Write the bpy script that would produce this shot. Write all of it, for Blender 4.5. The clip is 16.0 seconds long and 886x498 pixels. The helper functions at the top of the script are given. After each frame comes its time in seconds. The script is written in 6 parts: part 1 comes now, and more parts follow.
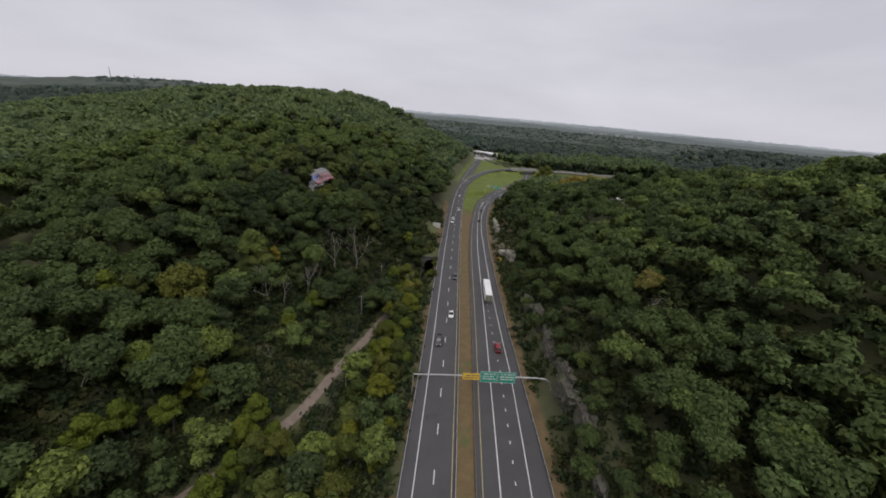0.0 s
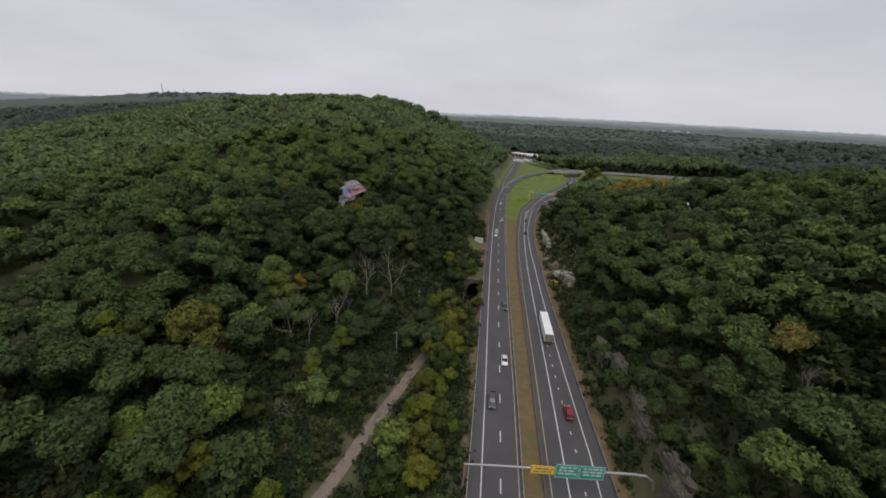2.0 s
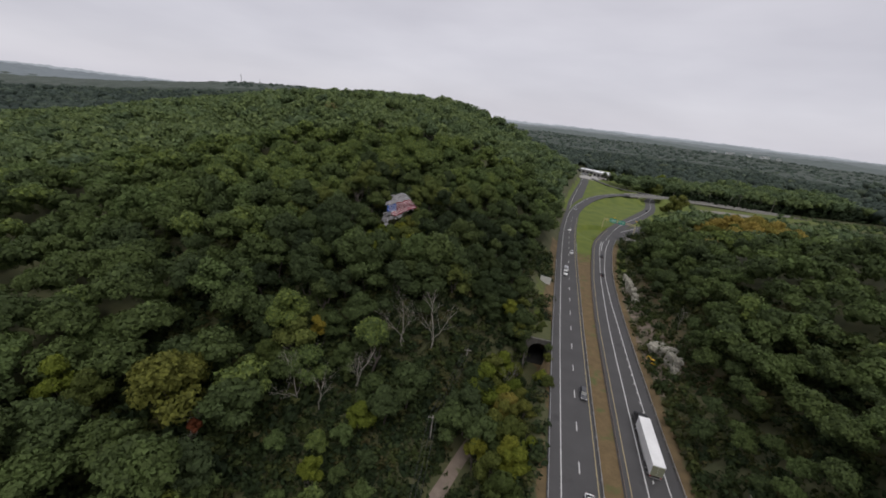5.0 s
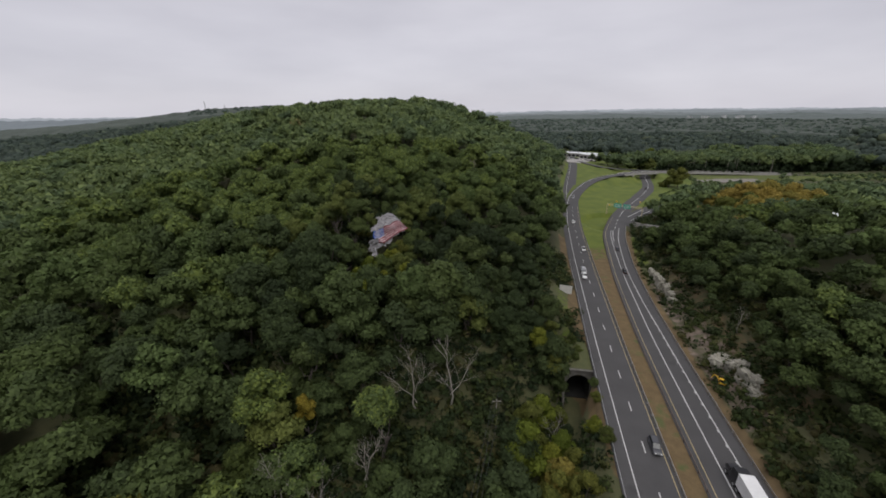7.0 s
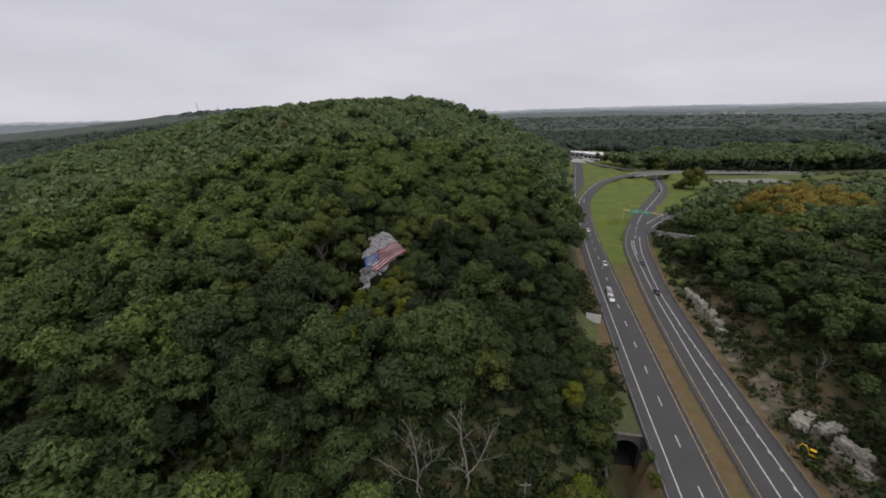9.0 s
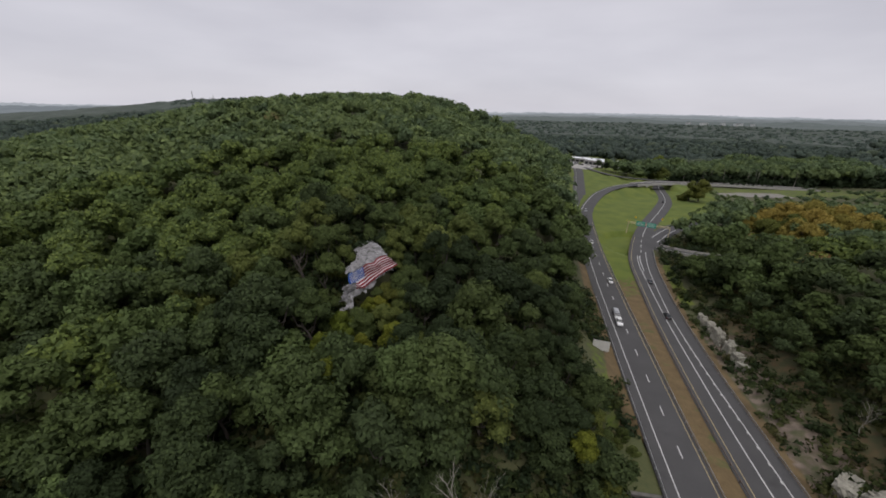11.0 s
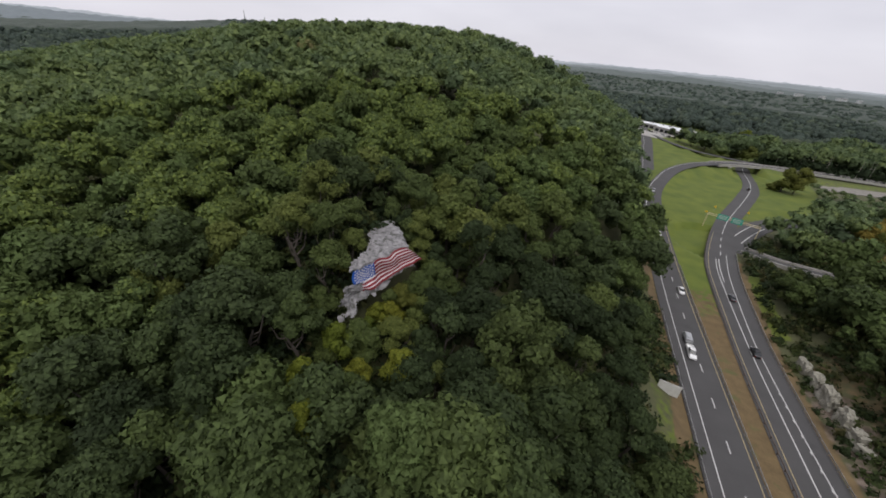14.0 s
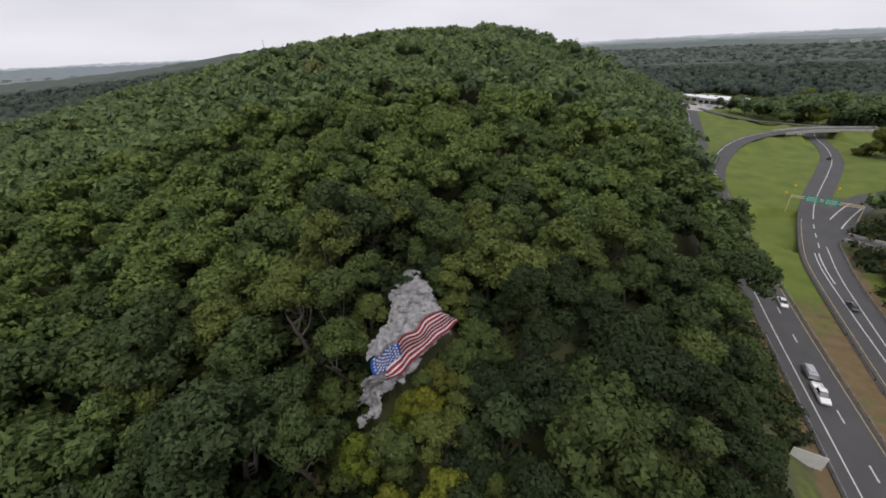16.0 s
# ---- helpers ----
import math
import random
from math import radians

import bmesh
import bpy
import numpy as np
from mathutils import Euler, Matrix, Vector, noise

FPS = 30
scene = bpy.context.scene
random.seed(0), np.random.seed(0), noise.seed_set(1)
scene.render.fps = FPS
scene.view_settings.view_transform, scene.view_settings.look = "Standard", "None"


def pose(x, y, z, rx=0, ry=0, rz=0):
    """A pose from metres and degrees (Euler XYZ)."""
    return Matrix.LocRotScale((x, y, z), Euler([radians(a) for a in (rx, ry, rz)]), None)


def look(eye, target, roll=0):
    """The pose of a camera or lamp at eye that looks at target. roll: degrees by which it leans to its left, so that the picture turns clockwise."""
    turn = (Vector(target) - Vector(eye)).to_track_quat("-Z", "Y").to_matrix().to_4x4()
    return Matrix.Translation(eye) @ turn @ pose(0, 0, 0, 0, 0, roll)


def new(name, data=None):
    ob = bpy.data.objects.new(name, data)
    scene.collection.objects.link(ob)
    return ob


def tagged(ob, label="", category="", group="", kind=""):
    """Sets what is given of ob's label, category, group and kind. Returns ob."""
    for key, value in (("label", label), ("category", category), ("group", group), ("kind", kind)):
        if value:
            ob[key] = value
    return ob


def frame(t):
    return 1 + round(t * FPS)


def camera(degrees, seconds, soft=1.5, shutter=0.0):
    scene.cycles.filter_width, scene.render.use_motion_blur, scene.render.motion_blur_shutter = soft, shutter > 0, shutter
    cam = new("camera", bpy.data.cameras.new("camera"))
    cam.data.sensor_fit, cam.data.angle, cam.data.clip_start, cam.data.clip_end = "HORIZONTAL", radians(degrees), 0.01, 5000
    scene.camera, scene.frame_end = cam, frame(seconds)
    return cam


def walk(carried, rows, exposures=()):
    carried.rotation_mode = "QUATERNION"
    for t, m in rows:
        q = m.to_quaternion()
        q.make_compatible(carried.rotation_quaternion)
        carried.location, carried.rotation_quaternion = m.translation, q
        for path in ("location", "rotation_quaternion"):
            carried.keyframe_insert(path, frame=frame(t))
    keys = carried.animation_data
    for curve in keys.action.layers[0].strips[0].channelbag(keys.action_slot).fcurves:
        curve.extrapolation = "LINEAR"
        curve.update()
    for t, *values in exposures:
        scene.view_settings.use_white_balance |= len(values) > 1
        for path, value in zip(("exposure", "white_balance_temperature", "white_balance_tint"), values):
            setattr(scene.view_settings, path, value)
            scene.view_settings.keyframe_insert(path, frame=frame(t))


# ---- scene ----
cam = camera(99.2, 16.0, soft=1.75)
METRES, EYE, TILT, LEAN, TURN = 171.5, 68.6, -20.0, -5.0, 0.0
SKY_LOW, SKY_HIGH, SUN, ZENITH = 0.60, 0.735, 1.4, 1.5
HILL, SHOULDER = (-115.0, 437.0, 61.0), (-61.5, 495.0, 7.5)
EXPOSURES = [(0, 0.0), (8.5, 0.0), (11.5, 0.0), (12.5, -0.04), (13, 0.23), (14.5, 0.23), (16, 0.29)]
ROWS = [
    (0.0, 0.0, 0.0, 0.0, -0.0, 0.0, -0.0),
    (0.5, -0.0056, 0.0343, 0.0131, 1.38, 0.1, 0.29),
    (1.0, -0.0122, 0.0683, 0.0263, 2.54, 0.15, 0.9),
    (1.5, -0.0198, 0.1022, 0.0394, 4.07, 0.23, 0.08),
    (2.0, -0.0276, 0.1358, 0.0523, 5.24, 0.26, 0.39),
    (2.5, -0.0361, 0.1694, 0.0653, 5.84, 0.28, 1.98),
    (3.0, -0.0452, 0.2025, 0.0778, 5.98, 0.3, 2.9),
    (3.5, -0.054, 0.2353, 0.0906, 5.92, 0.29, 3.01),
    (4.0, -0.0631, 0.2681, 0.1033, 5.95, 0.28, 1.47),
    (4.5, -0.0723, 0.3005, 0.1162, 9.65, 0.41, -4.34),
    (5.0, -0.0833, 0.3336, 0.1294, 12.16, 0.49, -6.07),
    (7.5, -0.1428, 0.4935, 0.1918, 10.52, 0.4, 3.23),
    (8.0, -0.1524, 0.5262, 0.2048, 10.63, 0.38, 3.56),
    (8.5, -0.1612, 0.5587, 0.2174, 10.72, 0.39, 3.27),
    (11.0, -0.1829, 0.6578, 0.254, 9.76, 0.22, 0.45),
    (11.5, -0.1875, 0.6763, 0.2609, 9.92, 0.22, 1.75),
    (12.0, -0.1925, 0.6972, 0.269, 10.01, 0.23, 2.44),
    (12.5, -0.1979, 0.72, 0.2772, 10.02, -1.99, 2.72),
    (13.0, -0.2032, 0.7449, 0.2866, 10.12, -6.49, 3.23),
    (13.5, -0.2088, 0.7717, 0.2968, 10.08, -7.6, 2.95),
    (14.0, -0.215, 0.7997, 0.3074, 15.53, -7.59, -6.2),
    (14.5, -0.2231, 0.8285, 0.3185, 17.41, -7.68, -4.84),
    (15.0, -0.2332, 0.8575, 0.33, 18.26, -7.75, -2.19),
    (15.5, -0.2428, 0.8834, 0.3412, 20.9, -7.85, 1.93),
    (16.0, -0.2495, 0.9017, 0.3487, 20.0, -7.77, 0.22),
]
walk(cam, [(t, pose(0, 0, EYE, TILT, LEAN, TURN) @ pose(METRES * x, METRES * y, METRES * z, 90 + pitch, roll, yaw)) for t, x, y, z, yaw, pitch, roll in ROWS], EXPOSURES)

# ---------------------------------------------------------------- light and sky
world = bpy.data.worlds.new("overcast_sky")
scene.world = world
world.use_nodes = True
wn, wl = world.node_tree.nodes, world.node_tree.links
wn.clear()
w_out, w_bg = wn.new("ShaderNodeOutputWorld"), wn.new("ShaderNodeBackground")
w_sky = wn.new("ShaderNodeTexSky")
w_sky.sky_type, w_sky.sun_disc = "NISHITA", False
w_sky.sun_elevation, w_sky.sun_rotation = radians(57), radians(148)
w_co, w_map = wn.new("ShaderNodeTexCoord"), wn.new("ShaderNodeMapping")
w_map.inputs["Scale"].default_value = (1.0, 1.0, 4.0)
w_noise = wn.new("ShaderNodeTexNoise")
w_noise.inputs["Scale"].default_value, w_noise.inputs["Detail"].default_value = 2.2, 4
w_ramp = wn.new("ShaderNodeValToRGB")
w_ramp.color_ramp.elements[0].position, w_ramp.color_ramp.elements[0].color = 0.3, (SKY_LOW, SKY_LOW * 0.98, SKY_LOW * 1.09, 1)
w_ramp.color_ramp.elements[1].position, w_ramp.color_ramp.elements[1].color = 0.72, (SKY_HIGH, SKY_HIGH * 0.98, SKY_HIGH * 1.07, 1)
w_scale = wn.new("ShaderNodeMix")
w_scale.data_type, w_scale.blend_type = "RGBA", "MULTIPLY"
w_scale.inputs["Factor"].default_value = 1.0
w_scale.inputs["B"].default_value = (0.09, 0.09, 0.09, 1)
w_mix = wn.new("ShaderNodeMix")
w_mix.data_type = "RGBA"
w_mix.inputs["Factor"].default_value = 0.93
wl.new(w_co.outputs["Generated"], w_map.inputs["Vector"])
wl.new(w_map.outputs["Vector"], w_noise.inputs["Vector"])
wl.new(w_noise.outputs["Fac"], w_ramp.inputs["Fac"])
wl.new(w_sky.outputs["Color"], w_scale.inputs["A"])
wl.new(w_scale.outputs["Result"], w_mix.inputs["A"])
wl.new(w_ramp.outputs["Color"], w_mix.inputs["B"])
w_sep, w_up = wn.new("ShaderNodeSeparateXYZ"), wn.new("ShaderNodeMapRange")
w_up.inputs["From Min"].default_value, w_up.inputs["From Max"].default_value = 0.45, 1.0
w_up.inputs["To Min"].default_value, w_up.inputs["To Max"].default_value = 1.0, ZENITH
wl.new(w_co.outputs["Generated"], w_sep.inputs["Vector"])
wl.new(w_sep.outputs["Z"], w_up.inputs["Value"])
w_low, w_both = wn.new("ShaderNodeMapRange"), wn.new("ShaderNodeMath")
w_low.inputs["From Min"].default_value, w_low.inputs["From Max"].default_value = 0.0, 0.36
w_low.inputs["To Min"].default_value, w_low.inputs["To Max"].default_value = 1.0, 0.93
w_both.operation = "MULTIPLY"
wl.new(w_sep.outputs["Z"], w_low.inputs["Value"])
wl.new(w_low.outputs["Result"], w_both.inputs[0])
wl.new(w_up.outputs["Result"], w_both.inputs[1])
wl.new(w_both.outputs[0], w_bg.inputs["Strength"])
wl.new(w_mix.outputs["Result"], w_bg.inputs["Color"])
wl.new(w_bg.outputs["Background"], w_out.inputs["Surface"])

sun = new("sun", bpy.data.lights.new("sun", "SUN"))
sun.data.energy, sun.data.angle, sun.data.color = SUN, radians(40), (1.0, 0.97, 0.92)
sun.matrix_basis = look((25, -110, 215), (0, 0, 0))


# ---------------------------------------------------------------- materials
def material(name, low, high, rough=0.9, metal=0.0, size=1.0, fine=8.0, bump=0.0, spots=None, island=0.0, per_object=0.0, soft=0.0):
    """A surface that varies between two colours at two scales; size is the wider scale in metres."""
    m = bpy.data.materials.new(name)
    m.use_nodes = True
    n, l = m.node_tree.nodes, m.node_tree.links
    bsdf = n["Principled BSDF"]
    bsdf.inputs["Roughness"].default_value, bsdf.inputs["Metallic"].default_value = rough, metal
    geo = n.new("ShaderNodeTexCoord")
    wide, grain = n.new("ShaderNodeTexNoise"), n.new("ShaderNodeTexNoise")
    wide.inputs["Scale"].default_value, grain.inputs["Scale"].default_value = 1.0 / size, fine
    wide.inputs["Detail"].default_value, grain.inputs["Detail"].default_value = 5, 3
    for t in (wide, grain):
        l.new(geo.outputs["Object"], t.inputs["Vector"])
    fac = n.new("ShaderNodeMath")
    fac.operation = "MULTIPLY_ADD"
    fac.inputs[1].default_value, fac.inputs[2].default_value = 2.2, -0.6
    both = n.new("ShaderNodeMath")
    both.operation = "MULTIPLY_ADD"
    both.inputs[1].default_value = 0.35
    l.new(grain.outputs["Fac"], both.inputs[0])
    scaled = n.new("ShaderNodeMath")
    scaled.operation = "MULTIPLY"
    scaled.inputs[1].default_value = 0.65
    l.new(wide.outputs["Fac"], scaled.inputs[0])
    l.new(scaled.outputs[0], both.inputs[2])
    l.new(both.outputs[0], fac.inputs[0])
    value = fac.outputs[0]
    extra = []
    if island:
        g = n.new("ShaderNodeNewGeometry")
        extra.append((g.outputs["Random Per Island"], island))
    if per_object:
        o = n.new("ShaderNodeObjectInfo")
        extra.append((o.outputs["Random"], per_object))
    for socket, amount in extra:
        s = n.new("ShaderNodeMath")
        s.operation = "SUBTRACT"
        l.new(socket, s.inputs[0])
        s.inputs[1].default_value = 0.5
        a = n.new("ShaderNodeMath")
        a.operation = "MULTIPLY_ADD"
        a.inputs[1].default_value = amount
        l.new(s.outputs[0], a.inputs[0])
        l.new(value, a.inputs[2])
        value = a.outputs[0]
    ramp = n.new("ShaderNodeValToRGB")
    ramp.color_ramp.elements[0].color, ramp.color_ramp.elements[1].color = (*low, 1), (*high, 1)
    l.new(value, ramp.inputs["Fac"])
    colour = ramp.outputs["Color"]
    if spots:
        s_tex, s_ramp, s_mix = n.new("ShaderNodeTexNoise"), n.new("ShaderNodeValToRGB"), n.new("ShaderNodeMix")
        s_tex.inputs["Scale"].default_value, s_tex.inputs["Detail"].default_value = spots[1], 6
        s_ramp.color_ramp.elements[0].position, s_ramp.color_ramp.elements[1].position = spots[2], spots[2] + 0.12
        s_mix.data_type = "RGBA"
        s_mix.inputs["B"].default_value = (*spots[0], 1)
        l.new(geo.outputs["Object"], s_tex.inputs["Vector"])
        l.new(s_tex.outputs["Fac"], s_ramp.inputs["Fac"])
        l.new(s_ramp.outputs["Color"], s_mix.inputs["Factor"])
        l.new(colour, s_mix.inputs["A"])
        colour = s_mix.outputs["Result"]
    l.new(colour, bsdf.inputs["Base Color"])
    if bump:
        b = n.new("ShaderNodeBump")
        b.inputs["Strength"].default_value, b.inputs["Distance"].default_value = 0.8, bump
        l.new(both.outputs[0], b.inputs["Height"])
        l.new(b.outputs["Normal"], bsdf.inputs["Normal"])
    return m


def leaf_material(name, stops, attribute):
    """Foliage: hue from a stored tint or from the object, each leaf differs a little, shade is painted between tufts.
    """
    m = bpy.data.materials.new(name)
    m.use_nodes = True
    n, l = m.node_tree.nodes, m.node_tree.links
    bsdf = n["Principled BSDF"]
    bsdf.inputs["Roughness"].default_value = 0.75
    bsdf.inputs["Specular IOR Level"].default_value = 0.2
    if attribute:
        tint = n.new("ShaderNodeAttribute")
        tint.attribute_name = "tint"
        source = tint.outputs["Fac"]
    else:
        source = n.new("ShaderNodeObjectInfo").outputs["Random"]
    g = n.new("ShaderNodeNewGeometry")
    centre = n.new("ShaderNodeMath")
    centre.operation = "MULTIPLY_ADD"
    centre.inputs[1].default_value, centre.inputs[2].default_value = 0.12, -0.08
    l.new(g.outputs["Random Per Island"], centre.inputs[0])
    add = n.new("ShaderNodeMath")
    add.use_clamp = True
    l.new(source, add.inputs[0])
    l.new(centre.outputs[0], add.inputs[1])
    ramp = n.new("ShaderNodeValToRGB")
    ramp.color_ramp.elements[0].color = (*stops[0][1], 1)
    ramp.color_ramp.elements[1].color = (*stops[-1][1], 1)
    for p, c in stops[1:-1]:
        ramp.color_ramp.elements.new(p).color = (*c, 1)
    l.new(add.outputs[0], ramp.inputs["Fac"])
    hsv = n.new("ShaderNodeHueSaturation")
    val = n.new("ShaderNodeMath")
    val.operation = "MULTIPLY_ADD"
    val.inputs[1].default_value, val.inputs[2].default_value = 0.55, 0.90
    l.new(g.outputs["Random Per Island"], val.inputs[0])
    co = n.new("ShaderNodeTexCoord")
    spray, clump, tuft_shade = n.new("ShaderNodeTexVoronoi"), n.new("ShaderNodeTexNoise"), n.new("ShaderNodeMapRange")
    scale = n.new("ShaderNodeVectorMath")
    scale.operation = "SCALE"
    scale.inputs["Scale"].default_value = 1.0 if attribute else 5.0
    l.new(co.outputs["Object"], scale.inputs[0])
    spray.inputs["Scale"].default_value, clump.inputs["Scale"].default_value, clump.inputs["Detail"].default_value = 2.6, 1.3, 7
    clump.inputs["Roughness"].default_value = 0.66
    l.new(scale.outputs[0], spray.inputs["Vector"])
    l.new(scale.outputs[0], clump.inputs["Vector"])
    # Gaps between leaf sprays get darker colour, as painted shade.
    tuft_shade.inputs["From Min"].default_value, tuft_shade.inputs["From Max"].default_value = 0.05, 0.75
    tuft_shade.inputs["To Min"].default_value, tuft_shade.inputs["To Max"].default_value = 1.12, 0.84
    l.new(spray.outputs["Distance"], tuft_shade.inputs["Value"])
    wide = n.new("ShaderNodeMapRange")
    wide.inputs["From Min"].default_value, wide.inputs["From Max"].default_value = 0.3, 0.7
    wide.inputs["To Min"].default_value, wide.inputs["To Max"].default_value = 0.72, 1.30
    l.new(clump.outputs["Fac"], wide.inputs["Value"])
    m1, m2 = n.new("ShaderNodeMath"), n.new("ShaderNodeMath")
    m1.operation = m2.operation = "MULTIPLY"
    l.new(tuft_shade.outputs["Result"], m1.inputs[0])
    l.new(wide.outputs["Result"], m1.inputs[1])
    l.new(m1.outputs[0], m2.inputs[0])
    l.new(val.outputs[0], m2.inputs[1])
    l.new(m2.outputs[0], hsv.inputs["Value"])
    relief = n.new("ShaderNodeBump")
    relief.invert = True
    relief.inputs["Strength"].default_value, relief.inputs["Distance"].default_value = 0.4, 0.3
    l.new(spray.outputs["Distance"], relief.inputs["Height"])
    l.new(relief.outputs["Normal"], bsdf.inputs["Normal"])
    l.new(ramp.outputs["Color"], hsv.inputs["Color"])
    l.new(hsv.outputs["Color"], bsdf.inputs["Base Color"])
    thin, blend = n.new("ShaderNodeBsdfTranslucent"), n.new("ShaderNodeMixShader")
    blend.inputs["Fac"].default_value = 0.42
    l.new(hsv.outputs["Color"], thin.inputs["Color"])
    l.new(bsdf.outputs["BSDF"], blend.inputs[1])
    l.new(thin.outputs["BSDF"], blend.inputs[2])
    l.new(blend.outputs["Shader"], n["Material Output"].inputs["Surface"])
    return m


GREENS = [(0.0, (0.0528, 0.0735, 0.0297)), (0.3, (0.0639, 0.0893, 0.0317)), (0.55, (0.0799, 0.1082, 0.0334)), (0.78, (0.0926, 0.1317, 0.0445)),
          (0.92, (0.1469, 0.1850, 0.0445)), (0.985, (0.1884, 0.2163, 0.0445)), (1.0, (0.2076, 0.1332, 0.0558))]
LEAF = leaf_material("foliage", [(0.0, GREENS[0][1]), (0.4, GREENS[1][1]), (0.75, GREENS[2][1]), (0.93, GREENS[3][1]), (1.0, GREENS[4][1])], False)
LEAF_LIGHT = leaf_material("light_green_foliage", [(0.0, (0.0737, 0.1018, 0.0346)), (0.5, (0.0963, 0.1242, 0.0363)), (1.0, (0.1316, 0.1527, 0.0397))], False)
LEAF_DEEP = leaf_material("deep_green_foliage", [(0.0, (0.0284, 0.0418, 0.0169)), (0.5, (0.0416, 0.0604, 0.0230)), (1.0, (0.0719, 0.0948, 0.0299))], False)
LEAF_STUFF = leaf_material("foliage_of_woods", GREENS, True)
# Slope foliage is bluer and lighter: haze put into its base colour.
LEAF_HAZED = leaf_material("mixed_oak_and_pine_foliage", [(0.0, (0.0564, 0.0829, 0.0437)), (0.5, (0.0845, 0.1198, 0.0572)), (0.8, (0.1096, 0.1506, 0.0638)), (0.95, (0.1441, 0.1812, 0.0607)), (1.0, (0.1722, 0.1537, 0.0673))], True)
# Far foliage carries the distance haze as a greyer, bluer leaf colour.
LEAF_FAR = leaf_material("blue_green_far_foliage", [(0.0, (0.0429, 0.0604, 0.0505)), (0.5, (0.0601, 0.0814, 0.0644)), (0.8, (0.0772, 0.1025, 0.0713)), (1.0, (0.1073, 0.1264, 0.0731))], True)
LEAF_LIME = leaf_material("yellow_green_foliage", [(0.0, (0.0986, 0.1303, 0.0192)), (0.5, (0.1331, 0.1604, 0.0211)), (1.0, (0.1677, 0.1705, 0.0230))], False)
LEAF_GOLD = leaf_material("golden_foliage", [(0.0, (0.1760, 0.1512, 0.0232)), (1.0, (0.2420, 0.1944, 0.0290))], False)
LEAF_RED = leaf_material("rust_red_foliage", [(0.0, (0.1540, 0.0486, 0.0232)), (1.0, (0.1980, 0.0648, 0.0290))], False)
LEAF_OLIVE = leaf_material("olive_foliage", [(0.0, (0.0579, 0.0788, 0.0202)), (0.5, (0.0867, 0.1039, 0.0237)), (1.0, (0.1350, 0.1402, 0.0293))], False)
LEAF_RUST = leaf_material("autumn_foliage", [(0.0, (0.1898, 0.1679, 0.0380)), (0.5, (0.2438, 0.2001, 0.0470)), (1.0, (0.2932, 0.2254, 0.0550))], False)
SHRUB = leaf_material("shrub_foliage", [(0.0, (0.0205, 0.0334, 0.0138)), (0.5, (0.0351, 0.0516, 0.0173)), (0.85, (0.0585, 0.0728, 0.0208)), (1.0, (0.0761, 0.0667, 0.0276))], True)
BARK = material("bark", (0.05, 0.042, 0.034), (0.12, 0.10, 0.085), 0.95, size=0.6, fine=9, bump=0.02)
DEAD = material("bleached_dead_wood", (0.1700, 0.1530, 0.1275), (0.3400, 0.3145, 0.2720), 0.9, size=0.8, fine=7, bump=0.01)
ASPHALT = material("worn_asphalt", (0.046, 0.0445, 0.0445), (0.068, 0.066, 0.0655), 0.88, size=7, fine=3.5, bump=0.004, spots=((0.039, 0.038, 0.038), 0.11, 0.62))
WHITE_LINE = material("white_road_paint", (0.36, 0.36, 0.35), (0.58, 0.58, 0.56), 0.7, size=1.5, fine=6)
YELLOW_LINE = material("yellow_road_paint", (0.30, 0.24, 0.12), (0.46, 0.38, 0.20), 0.7, size=1.5, fine=6)
MEDIAN = material("dry_median_grass", (0.082, 0.056, 0.024), (0.155, 0.107, 0.050), 0.95, size=2.5, fine=2.2, bump=0.08, spots=((0.075, 0.085, 0.026), 0.22, 0.56))
CONCRETE = material("weathered_concrete", (0.24, 0.23, 0.21), (0.40, 0.385, 0.36), 0.9, size=2.2, fine=5, bump=0.01, spots=((0.17, 0.16, 0.145), 0.7, 0.6))
STEEL = material("galvanised_steel", (0.26, 0.26, 0.26), (0.42, 0.42, 0.41), 0.5, metal=0.6, size=1.2, fine=5)
RUSTY = material("weathering_steel", (0.10, 0.075, 0.06), (0.20, 0.16, 0.13), 0.8, metal=0.2, size=1.0, fine=5)
CREAM_PAINT = material("ochre_painted_steel", (0.42, 0.36, 0.20), (0.58, 0.50, 0.30), 0.6, size=1.0, fine=4)
ROCK = material("grey_ledge_rock", (0.0400, 0.0368, 0.0281), (0.1360, 0.1240, 0.0962), 0.92, size=2.2, fine=1.6, bump=0.12, spots=((0.0400, 0.0496, 0.0207), 0.45, 0.50))
LEDGE = material("grey_painted_ledge", (0.06, 0.058, 0.057), (0.33, 0.32, 0.325), 0.9, size=1.3, fine=2.2, bump=0.16, spots=((0.07, 0.07, 0.062), 0.9, 0.52))
PALE_ROCK = material("pale_blasted_rock", (0.1634, 0.1548, 0.1240), (0.3612, 0.3440, 0.2840), 0.9, size=1.8, fine=2.2, bump=0.12, spots=((0.1376, 0.1290, 0.0960), 0.8, 0.62))
SIGN_GREEN = material("green_sign_sheeting", (0.010, 0.27, 0.19), (0.016, 0.33, 0.23), 0.45, size=2, fine=3)
SIGN_YELLOW = material("yellow_sign_sheeting", (0.78, 0.47, 0.02), (0.86, 0.54, 0.03), 0.45, size=2, fine=3)
SIGN_WHITE = material("white_sign_face", (0.48, 0.47, 0.44), (0.64, 0.63, 0.60), 0.55, size=1.6, fine=3)
INK = material("sign_lettering_grey", (0.12, 0.12, 0.12), (0.2, 0.2, 0.2), 0.6)
